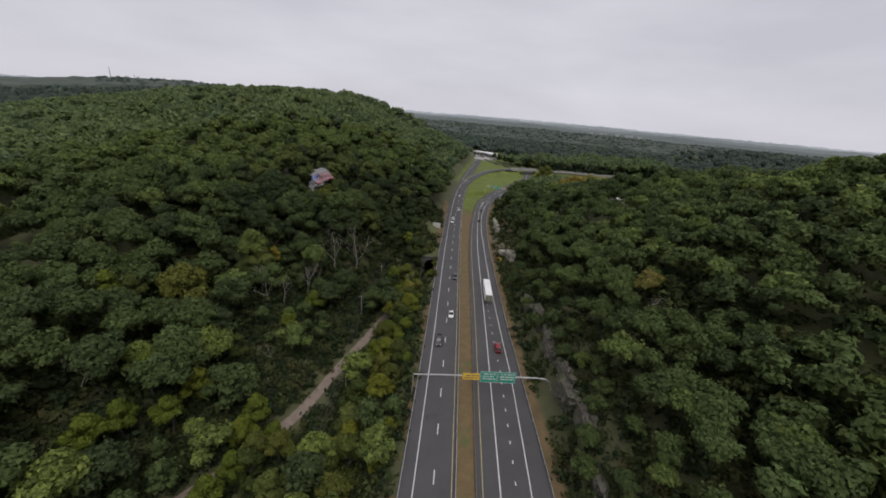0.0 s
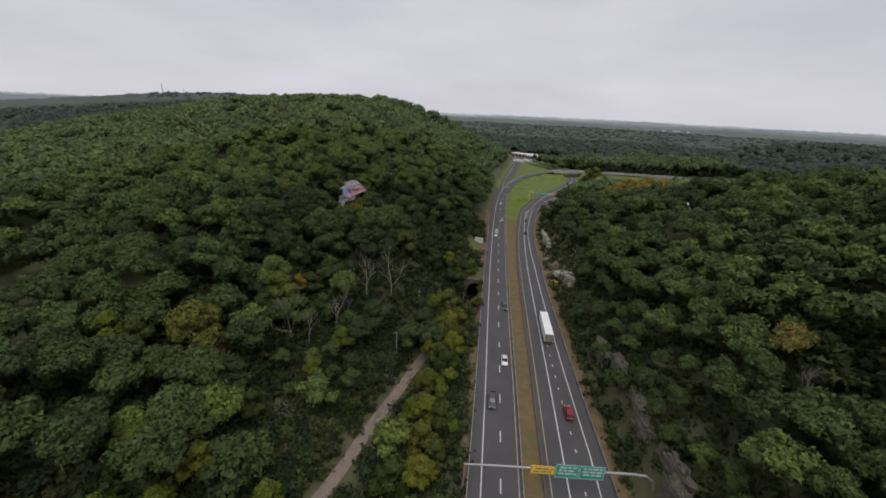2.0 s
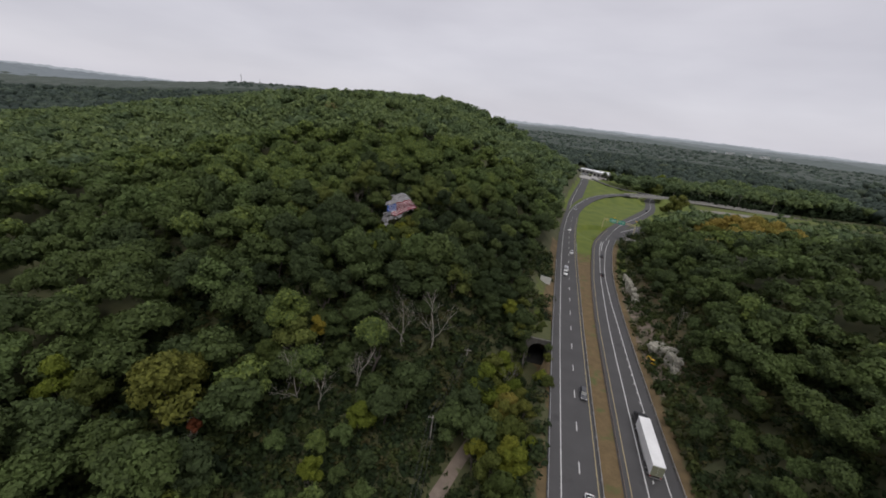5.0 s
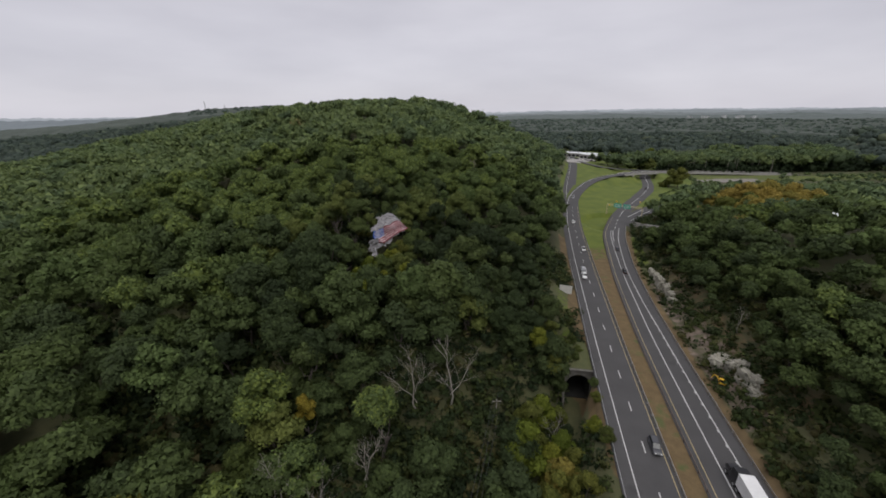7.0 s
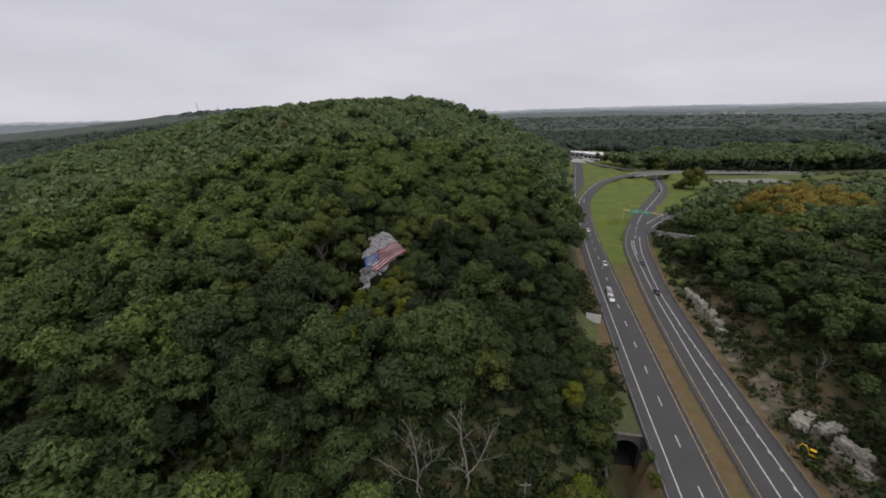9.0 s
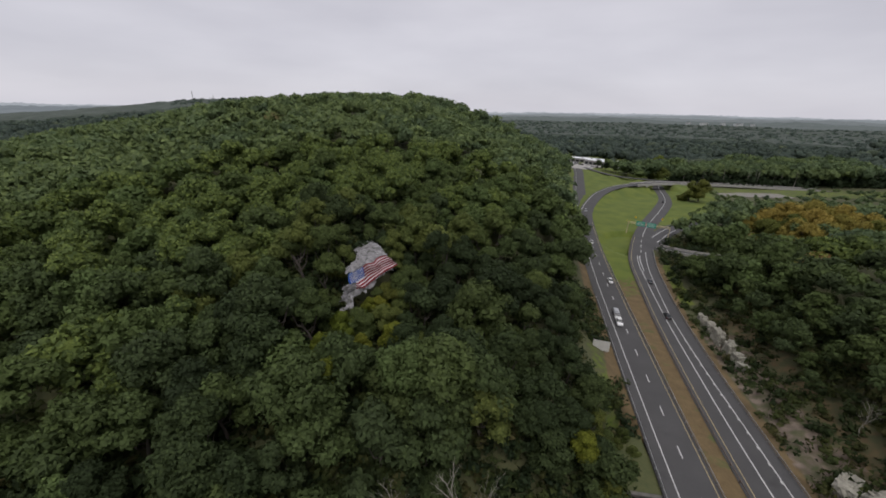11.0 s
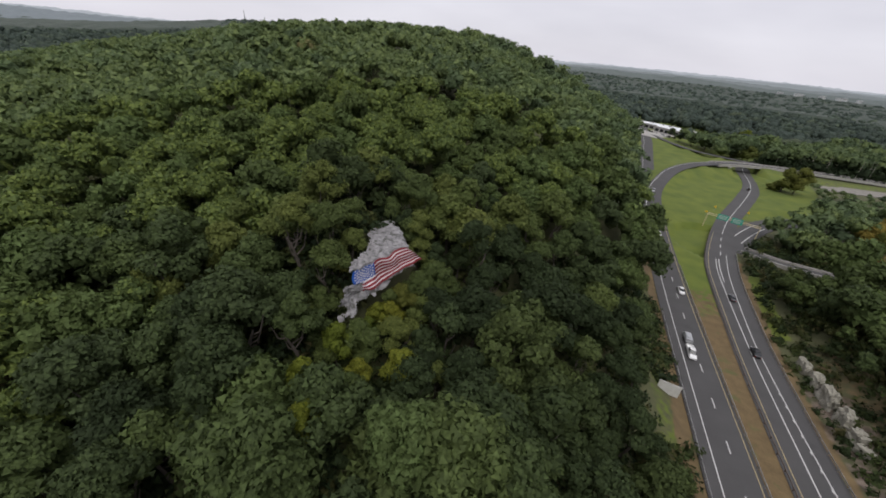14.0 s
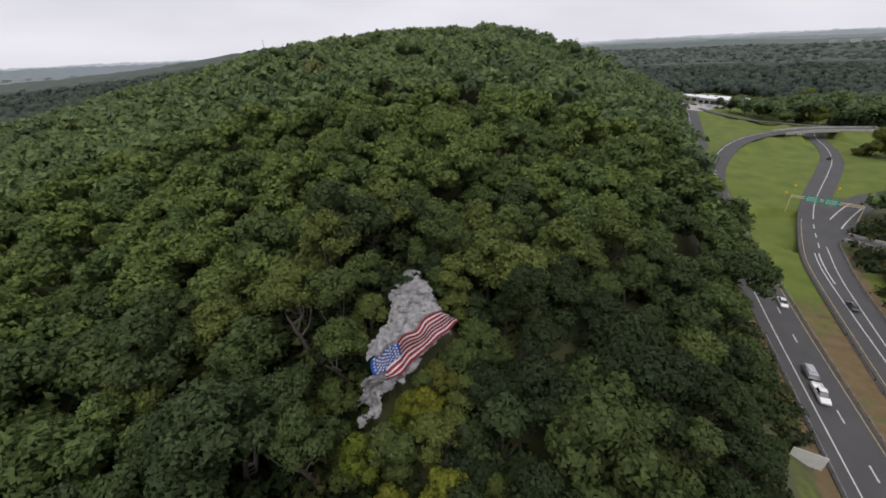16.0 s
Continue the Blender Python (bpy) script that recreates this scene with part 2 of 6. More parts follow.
FLAG_RED = material("red_rock_paint", (0.13, 0.008, 0.014), (0.24, 0.018, 0.028), 0.75, size=1.2, fine=3, bump=0.05, island=0.1)
FLAG_WHITE = material("white_rock_paint", (0.46, 0.43, 0.43), (0.66, 0.63, 0.63), 0.75, size=1.2, fine=3, bump=0.05)
FLAG_BLUE = material("blue_rock_paint", (0.006, 0.040, 0.20), (0.012, 0.085, 0.36), 0.75, size=1.2, fine=3, bump=0.05)
GLASS = material("dark_vehicle_glass", (0.012, 0.014, 0.016), (0.03, 0.033, 0.036), 0.12, size=1.0, fine=2)
TYRE = material("tyre_rubber", (0.015, 0.015, 0.015), (0.03, 0.03, 0.03), 0.9, size=0.3, fine=8)
PAINTS = {k: material(k + "_car_paint", tuple(0.85 * v for v in c), c, 0.32, size=1.0, fine=2) for k, c in
          dict(white=(0.74, 0.74, 0.73), dark_grey=(0.06, 0.062, 0.068), red=(0.22, 0.015, 0.018), black=(0.02, 0.02, 0.022), silver=(0.35, 0.36, 0.37), orange=(0.4620, 0.2376, 0.1160)).items()}
TRAILER_WHITE = material("dusty_white_trailer_panel", (0.58, 0.58, 0.57), (0.76, 0.76, 0.75), 0.5, size=2.5, fine=2)
TRAILER_REAR = material("dull_trailer_doors", (0.14, 0.15, 0.10), (0.24, 0.24, 0.16), 0.6, size=0.8, fine=3)
MACHINE_YELLOW = material("yellow_machine_paint", (0.60, 0.36, 0.02), (0.72, 0.45, 0.03), 0.5, size=1, fine=3)
LAMP_RED = material("red_tail_lens", (0.25, 0.01, 0.01), (0.35, 0.02, 0.02), 0.3)
LAMP_CLEAR = material("clear_head_lens", (0.55, 0.55, 0.52), (0.7, 0.7, 0.68), 0.2)
ROOF_WHITE = material("white_membrane_roof", (0.56, 0.57, 0.58), (0.74, 0.75, 0.76), 0.6, size=12, fine=0.6)
PALE_WALL = material("pale_rendered_wall", (0.42, 0.43, 0.42), (0.55, 0.56, 0.55), 0.85, size=6, fine=0.8)
FACADE = material("grey_shop_wall", (0.22, 0.21, 0.20), (0.36, 0.35, 0.33), 0.85, size=6, fine=0.8)
PATH_DIRT = material("brown_dirt_track", (0.13, 0.10, 0.08), (0.22, 0.175, 0.14), 0.95, size=2.2, fine=2.5, bump=0.05, spots=((0.09, 0.095, 0.04), 0.35, 0.6))
WOODPOLE = material("grey_pole_wood", (0.20, 0.18, 0.155), (0.36, 0.335, 0.30), 0.9, size=0.7, fine=6)
WIRE = material("dark_wire", (0.03, 0.03, 0.03), (0.05, 0.05, 0.05), 0.7)
STAINED = material("stained_dark_concrete", (0.05, 0.047, 0.042), (0.15, 0.14, 0.125), 0.92, size=1.6, fine=4, bump=0.02)
GRAVEL = material("grey_gravel", (0.13, 0.12, 0.105), (0.25, 0.235, 0.21), 0.95, size=3, fine=4, bump=0.02)
# Near-black base colour puts the tunnel's deep shade into lining and floor.
TUNNEL_SHADE = material("sooty_tunnel_lining", (0.012, 0.012, 0.012), (0.03, 0.029, 0.027), 0.95, size=2, fine=3)
VERGE = material("rough_verge_grass", (0.042, 0.056, 0.018), (0.090, 0.090, 0.034), 0.95, size=3, fine=2, bump=0.08)
# Distance haze is put into these base colours, paler ring by ring.
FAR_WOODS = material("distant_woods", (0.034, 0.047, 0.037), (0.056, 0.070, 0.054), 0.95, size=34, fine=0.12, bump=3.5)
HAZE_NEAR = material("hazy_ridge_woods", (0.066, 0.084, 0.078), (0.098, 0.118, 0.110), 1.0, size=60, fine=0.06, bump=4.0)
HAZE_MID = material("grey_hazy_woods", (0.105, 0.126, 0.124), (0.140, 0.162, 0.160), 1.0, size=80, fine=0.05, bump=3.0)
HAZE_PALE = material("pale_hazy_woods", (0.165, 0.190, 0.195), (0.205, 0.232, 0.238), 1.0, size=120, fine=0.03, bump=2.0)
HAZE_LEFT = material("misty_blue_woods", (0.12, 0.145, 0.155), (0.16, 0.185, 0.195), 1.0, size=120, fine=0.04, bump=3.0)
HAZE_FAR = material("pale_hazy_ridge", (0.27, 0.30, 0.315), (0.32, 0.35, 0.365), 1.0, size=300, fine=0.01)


def ground_material():
    """Leaf litter, with mown grass and dry verges where the plan says so."""
    m = material("woodland_ground", (0.044, 0.052, 0.021), (0.085, 0.083, 0.036), 0.97, size=5, fine=1.2, bump=0.05)
    n, l = m.node_tree.nodes, m.node_tree.links
    bsdf = n["Principled BSDF"]
    colour = bsdf.inputs["Base Color"].links[0].from_socket
    geo = n.new("ShaderNodeTexCoord")
    for name, low, high, scale in (("grass", (0.062, 0.092, 0.011), (0.112, 0.137, 0.017), 0.10), ("dry", (0.080, 0.056, 0.026), (0.15, 0.105, 0.050), 0.25),
                                   ("scree", (0.080, 0.060, 0.044), (0.19, 0.150, 0.118), 0.5)):
        tex, ramp, mix, at = n.new("ShaderNodeTexNoise"), n.new("ShaderNodeValToRGB"), n.new("ShaderNodeMix"), n.new("ShaderNodeAttribute")
        edge, jag, sharp = n.new("ShaderNodeTexNoise"), n.new("ShaderNodeMath"), n.new("ShaderNodeMapRange")
        tex.inputs["Scale"].default_value, tex.inputs["Detail"].default_value = scale, 6
        edge.inputs["Scale"].default_value, edge.inputs["Detail"].default_value = 0.45, 4
        ramp.color_ramp.elements[0].position, ramp.color_ramp.elements[1].position = 0.3, 0.7
        ramp.color_ramp.elements[0].color, ramp.color_ramp.elements[1].color = (*low, 1), (*high, 1)
        at.attribute_name = name
        mix.data_type = "RGBA"
        l.new(geo.outputs["Object"], tex.inputs["Vector"])
        l.new(geo.outputs["Object"], edge.inputs["Vector"])
        l.new(tex.outputs["Fac"], ramp.inputs["Fac"])
        jag.operation = "ADD"
        l.new(at.outputs["Fac"], jag.inputs[0])
        l.new(edge.outputs["Fac"], jag.inputs[1])
        sharp.inputs["From Min"].default_value, sharp.inputs["From Max"].default_value = 0.9, 1.12
        l.new(jag.outputs[0], sharp.inputs["Value"])
        l.new(sharp.outputs["Result"], mix.inputs["Factor"])
        l.new(colour, mix.inputs["A"])
        l.new(ramp.outputs["Color"], mix.inputs["B"])
        colour = mix.outputs["Result"]
    l.new(colour, bsdf.inputs["Base Color"])
    return m


GROUND = ground_material()


# ---------------------------------------------------------------- mesh helpers
class Shape:
    """Collects corners and faces for one mesh."""

    def __init__(self):
        self.v, self.f = [], []

    def add(self, verts, faces):
        k = len(self.v)
        self.v.extend([tuple(p) for p in verts])
        self.f.extend([tuple(i + k for i in q) for q in faces])
        return self

    def box(self, c, s, turn=0.0, tip=0.0):
        m = pose(*c, tip, 0, turn)
        x, y, z = (a / 2 for a in s)
        p = [m @ Vector((i * x, j * y, k * z)) for k in (-1, 1) for j in (-1, 1) for i in (-1, 1)]
        return self.add(p, [(0, 2, 3, 1), (4, 5, 7, 6), (0, 1, 5, 4), (2, 6, 7, 3), (0, 4, 6, 2), (1, 3, 7, 5)])

    def tube(self, pts, radii, n=6):
        pts = [Vector(p) for p in pts]
        rings = []
        for i, p in enumerate(pts):
            d = (pts[min(i + 1, len(pts) - 1)] - pts[max(i - 1, 0)]).normalized()
            a = d.orthogonal().normalized() if not rings else (rings[-1][0] - d * rings[-1][0].dot(d)).normalized()
            b = d.cross(a)
            r = radii[i] if isinstance(radii, (list, tuple)) else radii
            rings.append((a, [p + (a * math.cos(t) + b * math.sin(t)) * r for t in (2 * math.pi * j / n for j in range(n))]))
        verts = [q for _, ring in rings for q in ring]
        faces = [(i * n + j, i * n + (j + 1) % n, (i + 1) * n + (j + 1) % n, (i + 1) * n + j) for i in range(len(pts) - 1) for j in range(n)]
        faces += [tuple(range(n - 1, -1, -1)), tuple(range((len(pts) - 1) * n, len(pts) * n))]
        return self.add(verts, faces)

    def prism(self, profile, a, b, axis="x"):
        """A closed outline, pushed from a to b along an axis."""
        n = len(profile)
        put = {"x": lambda u, w, t: (t, u, w), "y": lambda u, w, t: (u, t, w), "z": lambda u, w, t: (u, w, t)}[axis]
        v = [put(u, w, a) for u, w in profile] + [put(u, w, b) for u, w in profile]
        return self.add(v, [(i, (i + 1) % n, n + (i + 1) % n, n + i) for i in range(n)] + [tuple(range(n - 1, -1, -1)), tuple(range(n, 2 * n))])

    def mesh(self, name, mat, smooth=False):
        me = bpy.data.meshes.new(name)
        me.from_pydata(self.v, [], self.f)
        me.materials.append(mat)
        bm = bmesh.new()
        bm.from_mesh(me)
        bmesh.ops.recalc_face_normals(bm, faces=bm.faces)
        bm.to_mesh(me)
        bm.free()
        if smooth:
            me.polygons.foreach_set("use_smooth", [True] * len(me.polygons))
        return me


def raw_mesh(name, verts, faces, mat, tint=None, smooth=False, normals=None):
    """A mesh from arrays: corners (n, 3) and triangles or quads (m, 3 or 4)."""
    me = bpy.data.meshes.new(name)
    k = faces.shape[1]
    me.vertices.add(len(verts))
    me.vertices.foreach_set("co", np.asarray(verts, dtype=np.float32).ravel())
    me.loops.add(faces.size)
    me.loops.foreach_set("vertex_index", np.asarray(faces, dtype=np.int32).ravel())
    me.polygons.add(len(faces))
    me.polygons.foreach_set("loop_start", np.arange(0, faces.size, k, dtype=np.int32))
    if smooth:
        me.polygons.foreach_set("use_smooth", np.ones(len(faces), dtype=bool))
    me.materials.append(mat)
    me.update(calc_edges=True)
    if normals is not None:
        me.attributes.new("custom_normal", "FLOAT_VECTOR", "POINT").data.foreach_set("vector", np.asarray(normals, dtype=np.float32).ravel())
    if tint is not None:
        me.attributes.new("tint", "FLOAT", "POINT").data.foreach_set("value", np.asarray(tint, dtype=np.float32))
    return me


def part(name, shape, mat, parent, label="", smooth=False):
    me = shape if isinstance(shape, bpy.types.Mesh) else shape.mesh(name, mat, smooth)
    ob = new(name, me)
    ob.parent = parent
    return tagged(ob, label)


def thing(name, label, category, m=Matrix(), group="", kind=""):
    ob = new(name)
    ob.empty_display_size = 0.3
    ob.matrix_basis = m
    return tagged(ob, label, category, group, kind)


def whole(name, me, label, category, m=Matrix(), group="", kind=""):
    ob = new(name, me)
    ob.matrix_basis = m
    return tagged(ob, label, category, group, kind)


def curve_of(ys, xs, step=3.0, smooth=7):
    """Even samples of a plan line x(y), rounded off."""
    y = np.arange(ys[0], ys[-1] + 0.01, step)
    x = np.interp(y, ys, xs)
    pad = np.concatenate([np.full(smooth, x[0]) + (x[1] - x[0]) * np.arange(-smooth, 0), x, x[-1] + (x[-1] - x[-2]) * np.arange(1, smooth + 1)])
    k = np.hanning(2 * smooth + 1)
    return y, np.convolve(pad, k / k.sum(), "valid")


def rounded(pts, n=8):
    """A smooth line through points (Catmull-Rom)."""
    p = np.array([2 * np.array(pts[0]) - np.array(pts[1]), *pts, 2 * np.array(pts[-1]) - np.array(pts[-2])], dtype=float)
    out = []
    for i in range(1, len(p) - 2):
        for t in np.arange(n) / n:
            out.append(0.5 * (2 * p[i] + (p[i + 1] - p[i - 1]) * t + (2 * p[i - 1] - 5 * p[i] + 4 * p[i + 1] - p[i + 2]) * t ** 2 + (3 * p[i] - p[i - 1] - 3 * p[i + 1] + p[i + 2]) * t ** 3))
    return np.array(out + [p[-2]])


def ribbon(left, right, z, thick=0.3):
    """A slab between two plan lines with the same number of samples."""
    n = len(left)
    z = np.broadcast_to(z, (n,))
    top = np.concatenate([np.column_stack([left, z]), np.column_stack([right, z])])
    v = np.concatenate([top, top - (0, 0, thick)])
    f = []
    for i in range(n - 1):
        f += [(i, i + n, i + n + 1, i + 1), (2 * n + i, 2 * n + i + 1, 3 * n + i + 1, 3 * n + i), (i, i + 1, 2 * n + i + 1, 2 * n + i), (n + i, 3 * n + i, 3 * n + i + 1, n + i + 1)]
    return Shape().add(v, f)


def offset(line, d):
    """A plan line moved d metres to its right."""
    g = np.gradient(line[:, :2], axis=0)
    g /= np.linalg.norm(g, axis=1)[:, None]
    return line[:, :2] + np.column_stack([g[:, 1], -g[:, 0]]) * d


# ---------------------------------------------------------------- the plan
Y_L, X_L = curve_of([-120, 51, 110, 150, 190, 237, 270, 300, 331, 365, 396, 440, 499, 606, 690, 780], [-4.85, 3.95, 7.05, 8.85, 10.85, 13.68, 15.79, 18.2, 21, 25.2, 29.4, 34.5, 44, 62, 72, 82])
Y_R, X_RL = curve_of([-120, 52, 112, 155, 194, 213, 246, 286, 309, 340, 365, 380, 417, 456, 475, 493, 520, 545, 575, 610], [2.6, 12.2, 15.7, 17.9, 20, 21.5, 24.59, 30.04, 33.6, 44.2, 54.6, 61.5, 80.7, 100, 106.5, 111, 116, 127, 150, 190])
_, X_RR = curve_of([-120, 52, 112, 155, 194, 222, 257, 300, 322, 340, 365, 377, 410, 444, 477, 498, 520, 545, 575, 610], [19.25, 27.85, 28.55, 29.75, 31.55, 33.27, 36.8, 44.2, 50.5, 55.2, 65.2, 71.5, 89, 106.5, 117, 121.5, 127, 139, 163, 204])
X_RR = X_RR[:len(Y_R)]
LEFT = np.column_stack([X_L, Y_L])
LEFT_IN, LEFT_OUT = 4.45, 6.75
R_LEFT, R_RIGHT = np.column_stack([X_RL, Y_R]), np.column_stack([X_RR, Y_R])
RAMP = rounded([(26, 375, 0), (31.2, 402, 0.3), (39, 427, 1.4), (54, 461, 3.2), (75, 488, 4.8), (103, 506, 5.8), (130, 514, 6.2), (181, 519, 6.2), (240, 515, 6.0), (420, 488, 5.0), (640, 430, 4)])
SLIP = rounded([(76, 655, 0), (84, 610, 1), (96, 565, 3), (114, 535, 5.4), (134, 521.5, 6.2)])
EXIT = rounded([(49, 328, 0), (56.5, 341, 0), (66, 355, 0), (76, 368, 0), (88, 380, 0), (104, 390, 0)])
SIDE = rounded([(51, 334, 0), (57.5, 329.8, 0), (64.5, 324.9, 0), (72, 322, 0), (96, 316, 0)])
TRACK = rounded([(-62, 36, -10), (-46, 59, -12.3), (-33.6, 81, -13), (-27, 104, -13.2), (-21.5, 121, -13), (-15, 142, -12.6), (-7, 160, -12.2), (-1, 172, -12), (0, 190, -12)])
TUNNEL_X, TUNNEL_Y = (-3.2, 3.4), (178.2, 191.5)


def near_line(x, y, line):
    """Distance to a plan line, and the line's height at the nearest spot."""
    best, high = np.full(x.shape, 1e9), np.zeros(x.shape)
    for p in line:
        d = np.hypot(x - p[0], y - p[1])
        high = np.where(d < best, p[2] if len(p) > 2 else 0.0, high)
        best = np.minimum(best, d)
    return best, high


def step(a, b, v):
    t = np.clip((v - a) / (b - a), 0, 1)
    return t * t * (3 - 2 * t)


def bumps(x, y, size, seed=0.0):
    """Cheap smooth unevenness, about -1 to 1."""
    x, y = x / size + seed, y / size - seed * 1.7
    return (np.sin(x * 1.9 + np.sin(y * 1.3 + seed)) + np.sin(y * 2.3 + np.sin(x * 1.1)) + np.sin((x + y) * 1.5 + 2.0 * np.sin((x - y) * 0.7)) + np.sin((x - 1.3 * y) * 2.9)) / 4


def edges(y):
    """The outer edges of the two carriageways at y."""
    return np.interp(y, Y_L, X_L) - LEFT_OUT, np.interp(y, Y_R, X_RR)


def terrain(x, y):
    """The height of the ground."""
    x, y = np.asarray(x, dtype=float), np.asarray(y, dtype=float)
    lo, hi = edges(y)
    hi = np.where(y > 600, hi + (y - 600) * 2.0, hi)
    ul, ur = np.maximum(lo - 1.2 - x, 0), np.maximum(x - hi - 3.0, 0)
    main = HILL[2] * np.exp(-((x - HILL[0]) / np.where(x < HILL[0], 195, 179)) ** 2 / 2 - ((y - HILL[1]) / np.where(y < HILL[1], 147, 190)) ** 2 / 2)
    main = main + SHOULDER[2] * np.exp(-((x - SHOULDER[0]) / 54.7) ** 2 / 2 - ((y - SHOULDER[1]) / 18.0) ** 2 / 2)
    back = 71 * np.exp(-((x + 760) / 330) ** 2 / 2 - ((y - 1230) / 330) ** 2 / 2) + 26 * np.exp(-((x + 330) / 200) ** 2 / 2 - ((y - 800) / 260) ** 2 / 2)
    rough = 2.2 * bumps(x, y, 38, 1.0) + 1.0 * bumps(x, y, 13, 3.0)
    left = (main + back) * (1 - np.exp(-ul / (34 + 26 * step(320, 440, y)))) + rough * step(8, 40, ul)
    low = 1 - step(162, 186, y - 0.30 * (x + 10))
    valley = -14.5 * np.exp(-np.maximum(-28 - x, 0) ** 2 / (2 * 44 ** 2)) * low
    left = left + valley * np.clip(ul / 16, 0, 1)
    knob = 13.0 * np.exp(-((x + 75) / 11) ** 2 / 2 - ((y - 213) / 14) ** 2 / 2)
    left = left + knob
    right_hill = 50.5 * np.exp(-((x - 150) / np.where(x < 150, 72, 160)) ** 2 / 2 - ((y - 108) / np.where(y < 108, 92, 112)) ** 2 / 2) * (1 - np.exp(-ur / 24))
    far_right = 30 * np.exp(-((x - 620) / 260) ** 2 / 2 - ((y - 760) / 210) ** 2 / 2) + 26 * np.exp(-((x - 900) / 420) ** 2 / 2 - ((y - 1250) / 260) ** 2 / 2)
    right_hill = right_hill + far_right + 5.0 * step(1.5, 5.5, ur) * step(20, 50, y) * (1 - step(118, 150, y)) + rough * step(8, 40, ur) * (1 - step(250, 330, y) * (1 - step(480, 640, y)))
    r = np.hypot(x, y)
    z = np.where(ul > 0, left, np.where(ur > 0, right_hill, 0.0)) - 0.22
    z = z + step(700, 1500, r) * 6 * bumps(x, y, 260, 2.0)
    z = z + (34 + 24 * step(-200, 300, x)) * step(1300, 3600, r) * (0.75 + (0.35 - 0.22 * step(-200, 300, x)) * bumps(x, y, 620, 5.0))
    for line, half in ((RAMP, 5.5), (SLIP, 4.0)):
        d, high = near_line(x, y, line)
        bank = high - 0.25 - np.maximum(d - half, 0) * 0.5
        span = (np.abs(x - 117 - (y - 505) * 0.28) < 11.5) & (y > 440)
        z = np.where(span & (d < 30), np.minimum(z, -0.25), np.where(d < 40, np.maximum(z, bank), z))
    d, _ = near_line(x, y, SIDE)
    z = np.where(d < 24, np.minimum(z, np.where(d < 3.2, -0.25, -0.25 - np.minimum(d - 3.2, 3.0) * 0.8)), z)
    d, high = near_line(x, y, EXIT)
    z = np.where(d < 14, np.where(d < 7, high - 0.25, z + (high - 0.25 - z) * (1 - (d - 7) / 7)), z)
    d, high = near_line(x, y, TRACK)
    z = np.where((d < 9) & (ul > 0), high - 0.1 + (z - high) * step(2.2, 9, d), z)
    inside = (y > 169) & (y < TUNNEL_Y[1]) & (x > TUNNEL_X[0] - 0.9) & (x < np.where(y < 177, 1.6, TUNNEL_X[1] + 0.9))
    return np.where(inside, -12.1, z)


def spread(dense, inner, far, grow=1.22):
    """Grid lines: even inside, widening outside."""
    a = list(np.arange(inner[0], inner[1] + 0.1, dense))
    for sign in (-1, 1):
        d, p = dense, (a[0] if sign < 0 else a[-1])
        out = []
        while abs(p) < far:
            d = min(d * grow, 160)
            p += sign * d
            out.append(p)
        a = out[::-1] + a if sign < 0 else a + out
    return np.array(a)


def build_ground():
    gx, gy = spread(2.0, (-120, 150), 4900), spread(2.0, (20, 400), 4900)
    x, y = np.meshgrid(gx, gy)
    z = terrain(x, y)
    n, m = len(gx), len(gy)
    i = np.arange(m - 1)[:, None] * n + np.arange(n - 1)[None, :]
    f = np.stack([i, i + 1, i + n + 1, i + n], axis=-1).reshape(-1, 4)
    me = raw_mesh("ground", np.column_stack([x.ravel(), y.ravel(), z.ravel()]), f, GROUND, smooth=True)
    lo, hi = edges(y)
    ul, ur = lo - x, x - hi
    island = ((x > np.interp(y, Y_L, X_L)) & (ur < 0)).astype(float) * step(240, 290, y)
    island = np.maximum(island, ((ul < 4) & (ul > -30) & (y > 400) & (y < 640) & (x < 125) & (ur < 0)).astype(float))
    rampd, _ = near_line(x, y, RAMP)
    right = step(-1, 1, ur) * (1 - step(5, 9, ur)) * step(252, 268, y) * (1 - step(304, 312, y))
    right2 = step(-1, 1, ur) * (1 - step(30, 40, ur)) * step(372, 384, y) * (1 - step(488, 500, y))
    verge = step(-1, 1, ul) * (1 - step(7, 11, ul)) * step(178, 190, y) * (1 - step(262, 280, y))
    grass = np.clip(np.maximum.reduce([island, right, right2, verge * 0.5, 0.55 * ((x > 120) & (x < 420) & (y > 474) & (y < 532))]), 0, 1)
    brush = step(4, 7, ur) * (1 - step(16, 24, ur)) * step(140, 165, y) * (1 - step(250, 270, y)) * 0.5
    dry = np.maximum.reduce([brush, step(-1, 0.5, ul) * (1 - step(0.8 + 1.8 * step(165, 185, y), 2.0 + 3.2 * step(165, 185, y), ul)) * (y < 300), step(-1, 0.5, ur) * (1 - step(1.5, 4.0, ur)) * (y < 320), island * (1 - step(262, 300, y))])
    scree = step(1, 3, ur) * (1 - step(9, 16, ur)) * step(150, 165, y) * (1 - step(236, 252, y)) * 0.56
    for name, v in (("grass", grass), ("dry", dry), ("scree", scree)):
        me.attributes.new(name, "FLOAT", "POINT").data.foreach_set("value", v.astype(np.float32).ravel())
    whole("ground", me, "wooded hillsides with mown grass beside the highway", "ground", kind="structure")


build_ground()


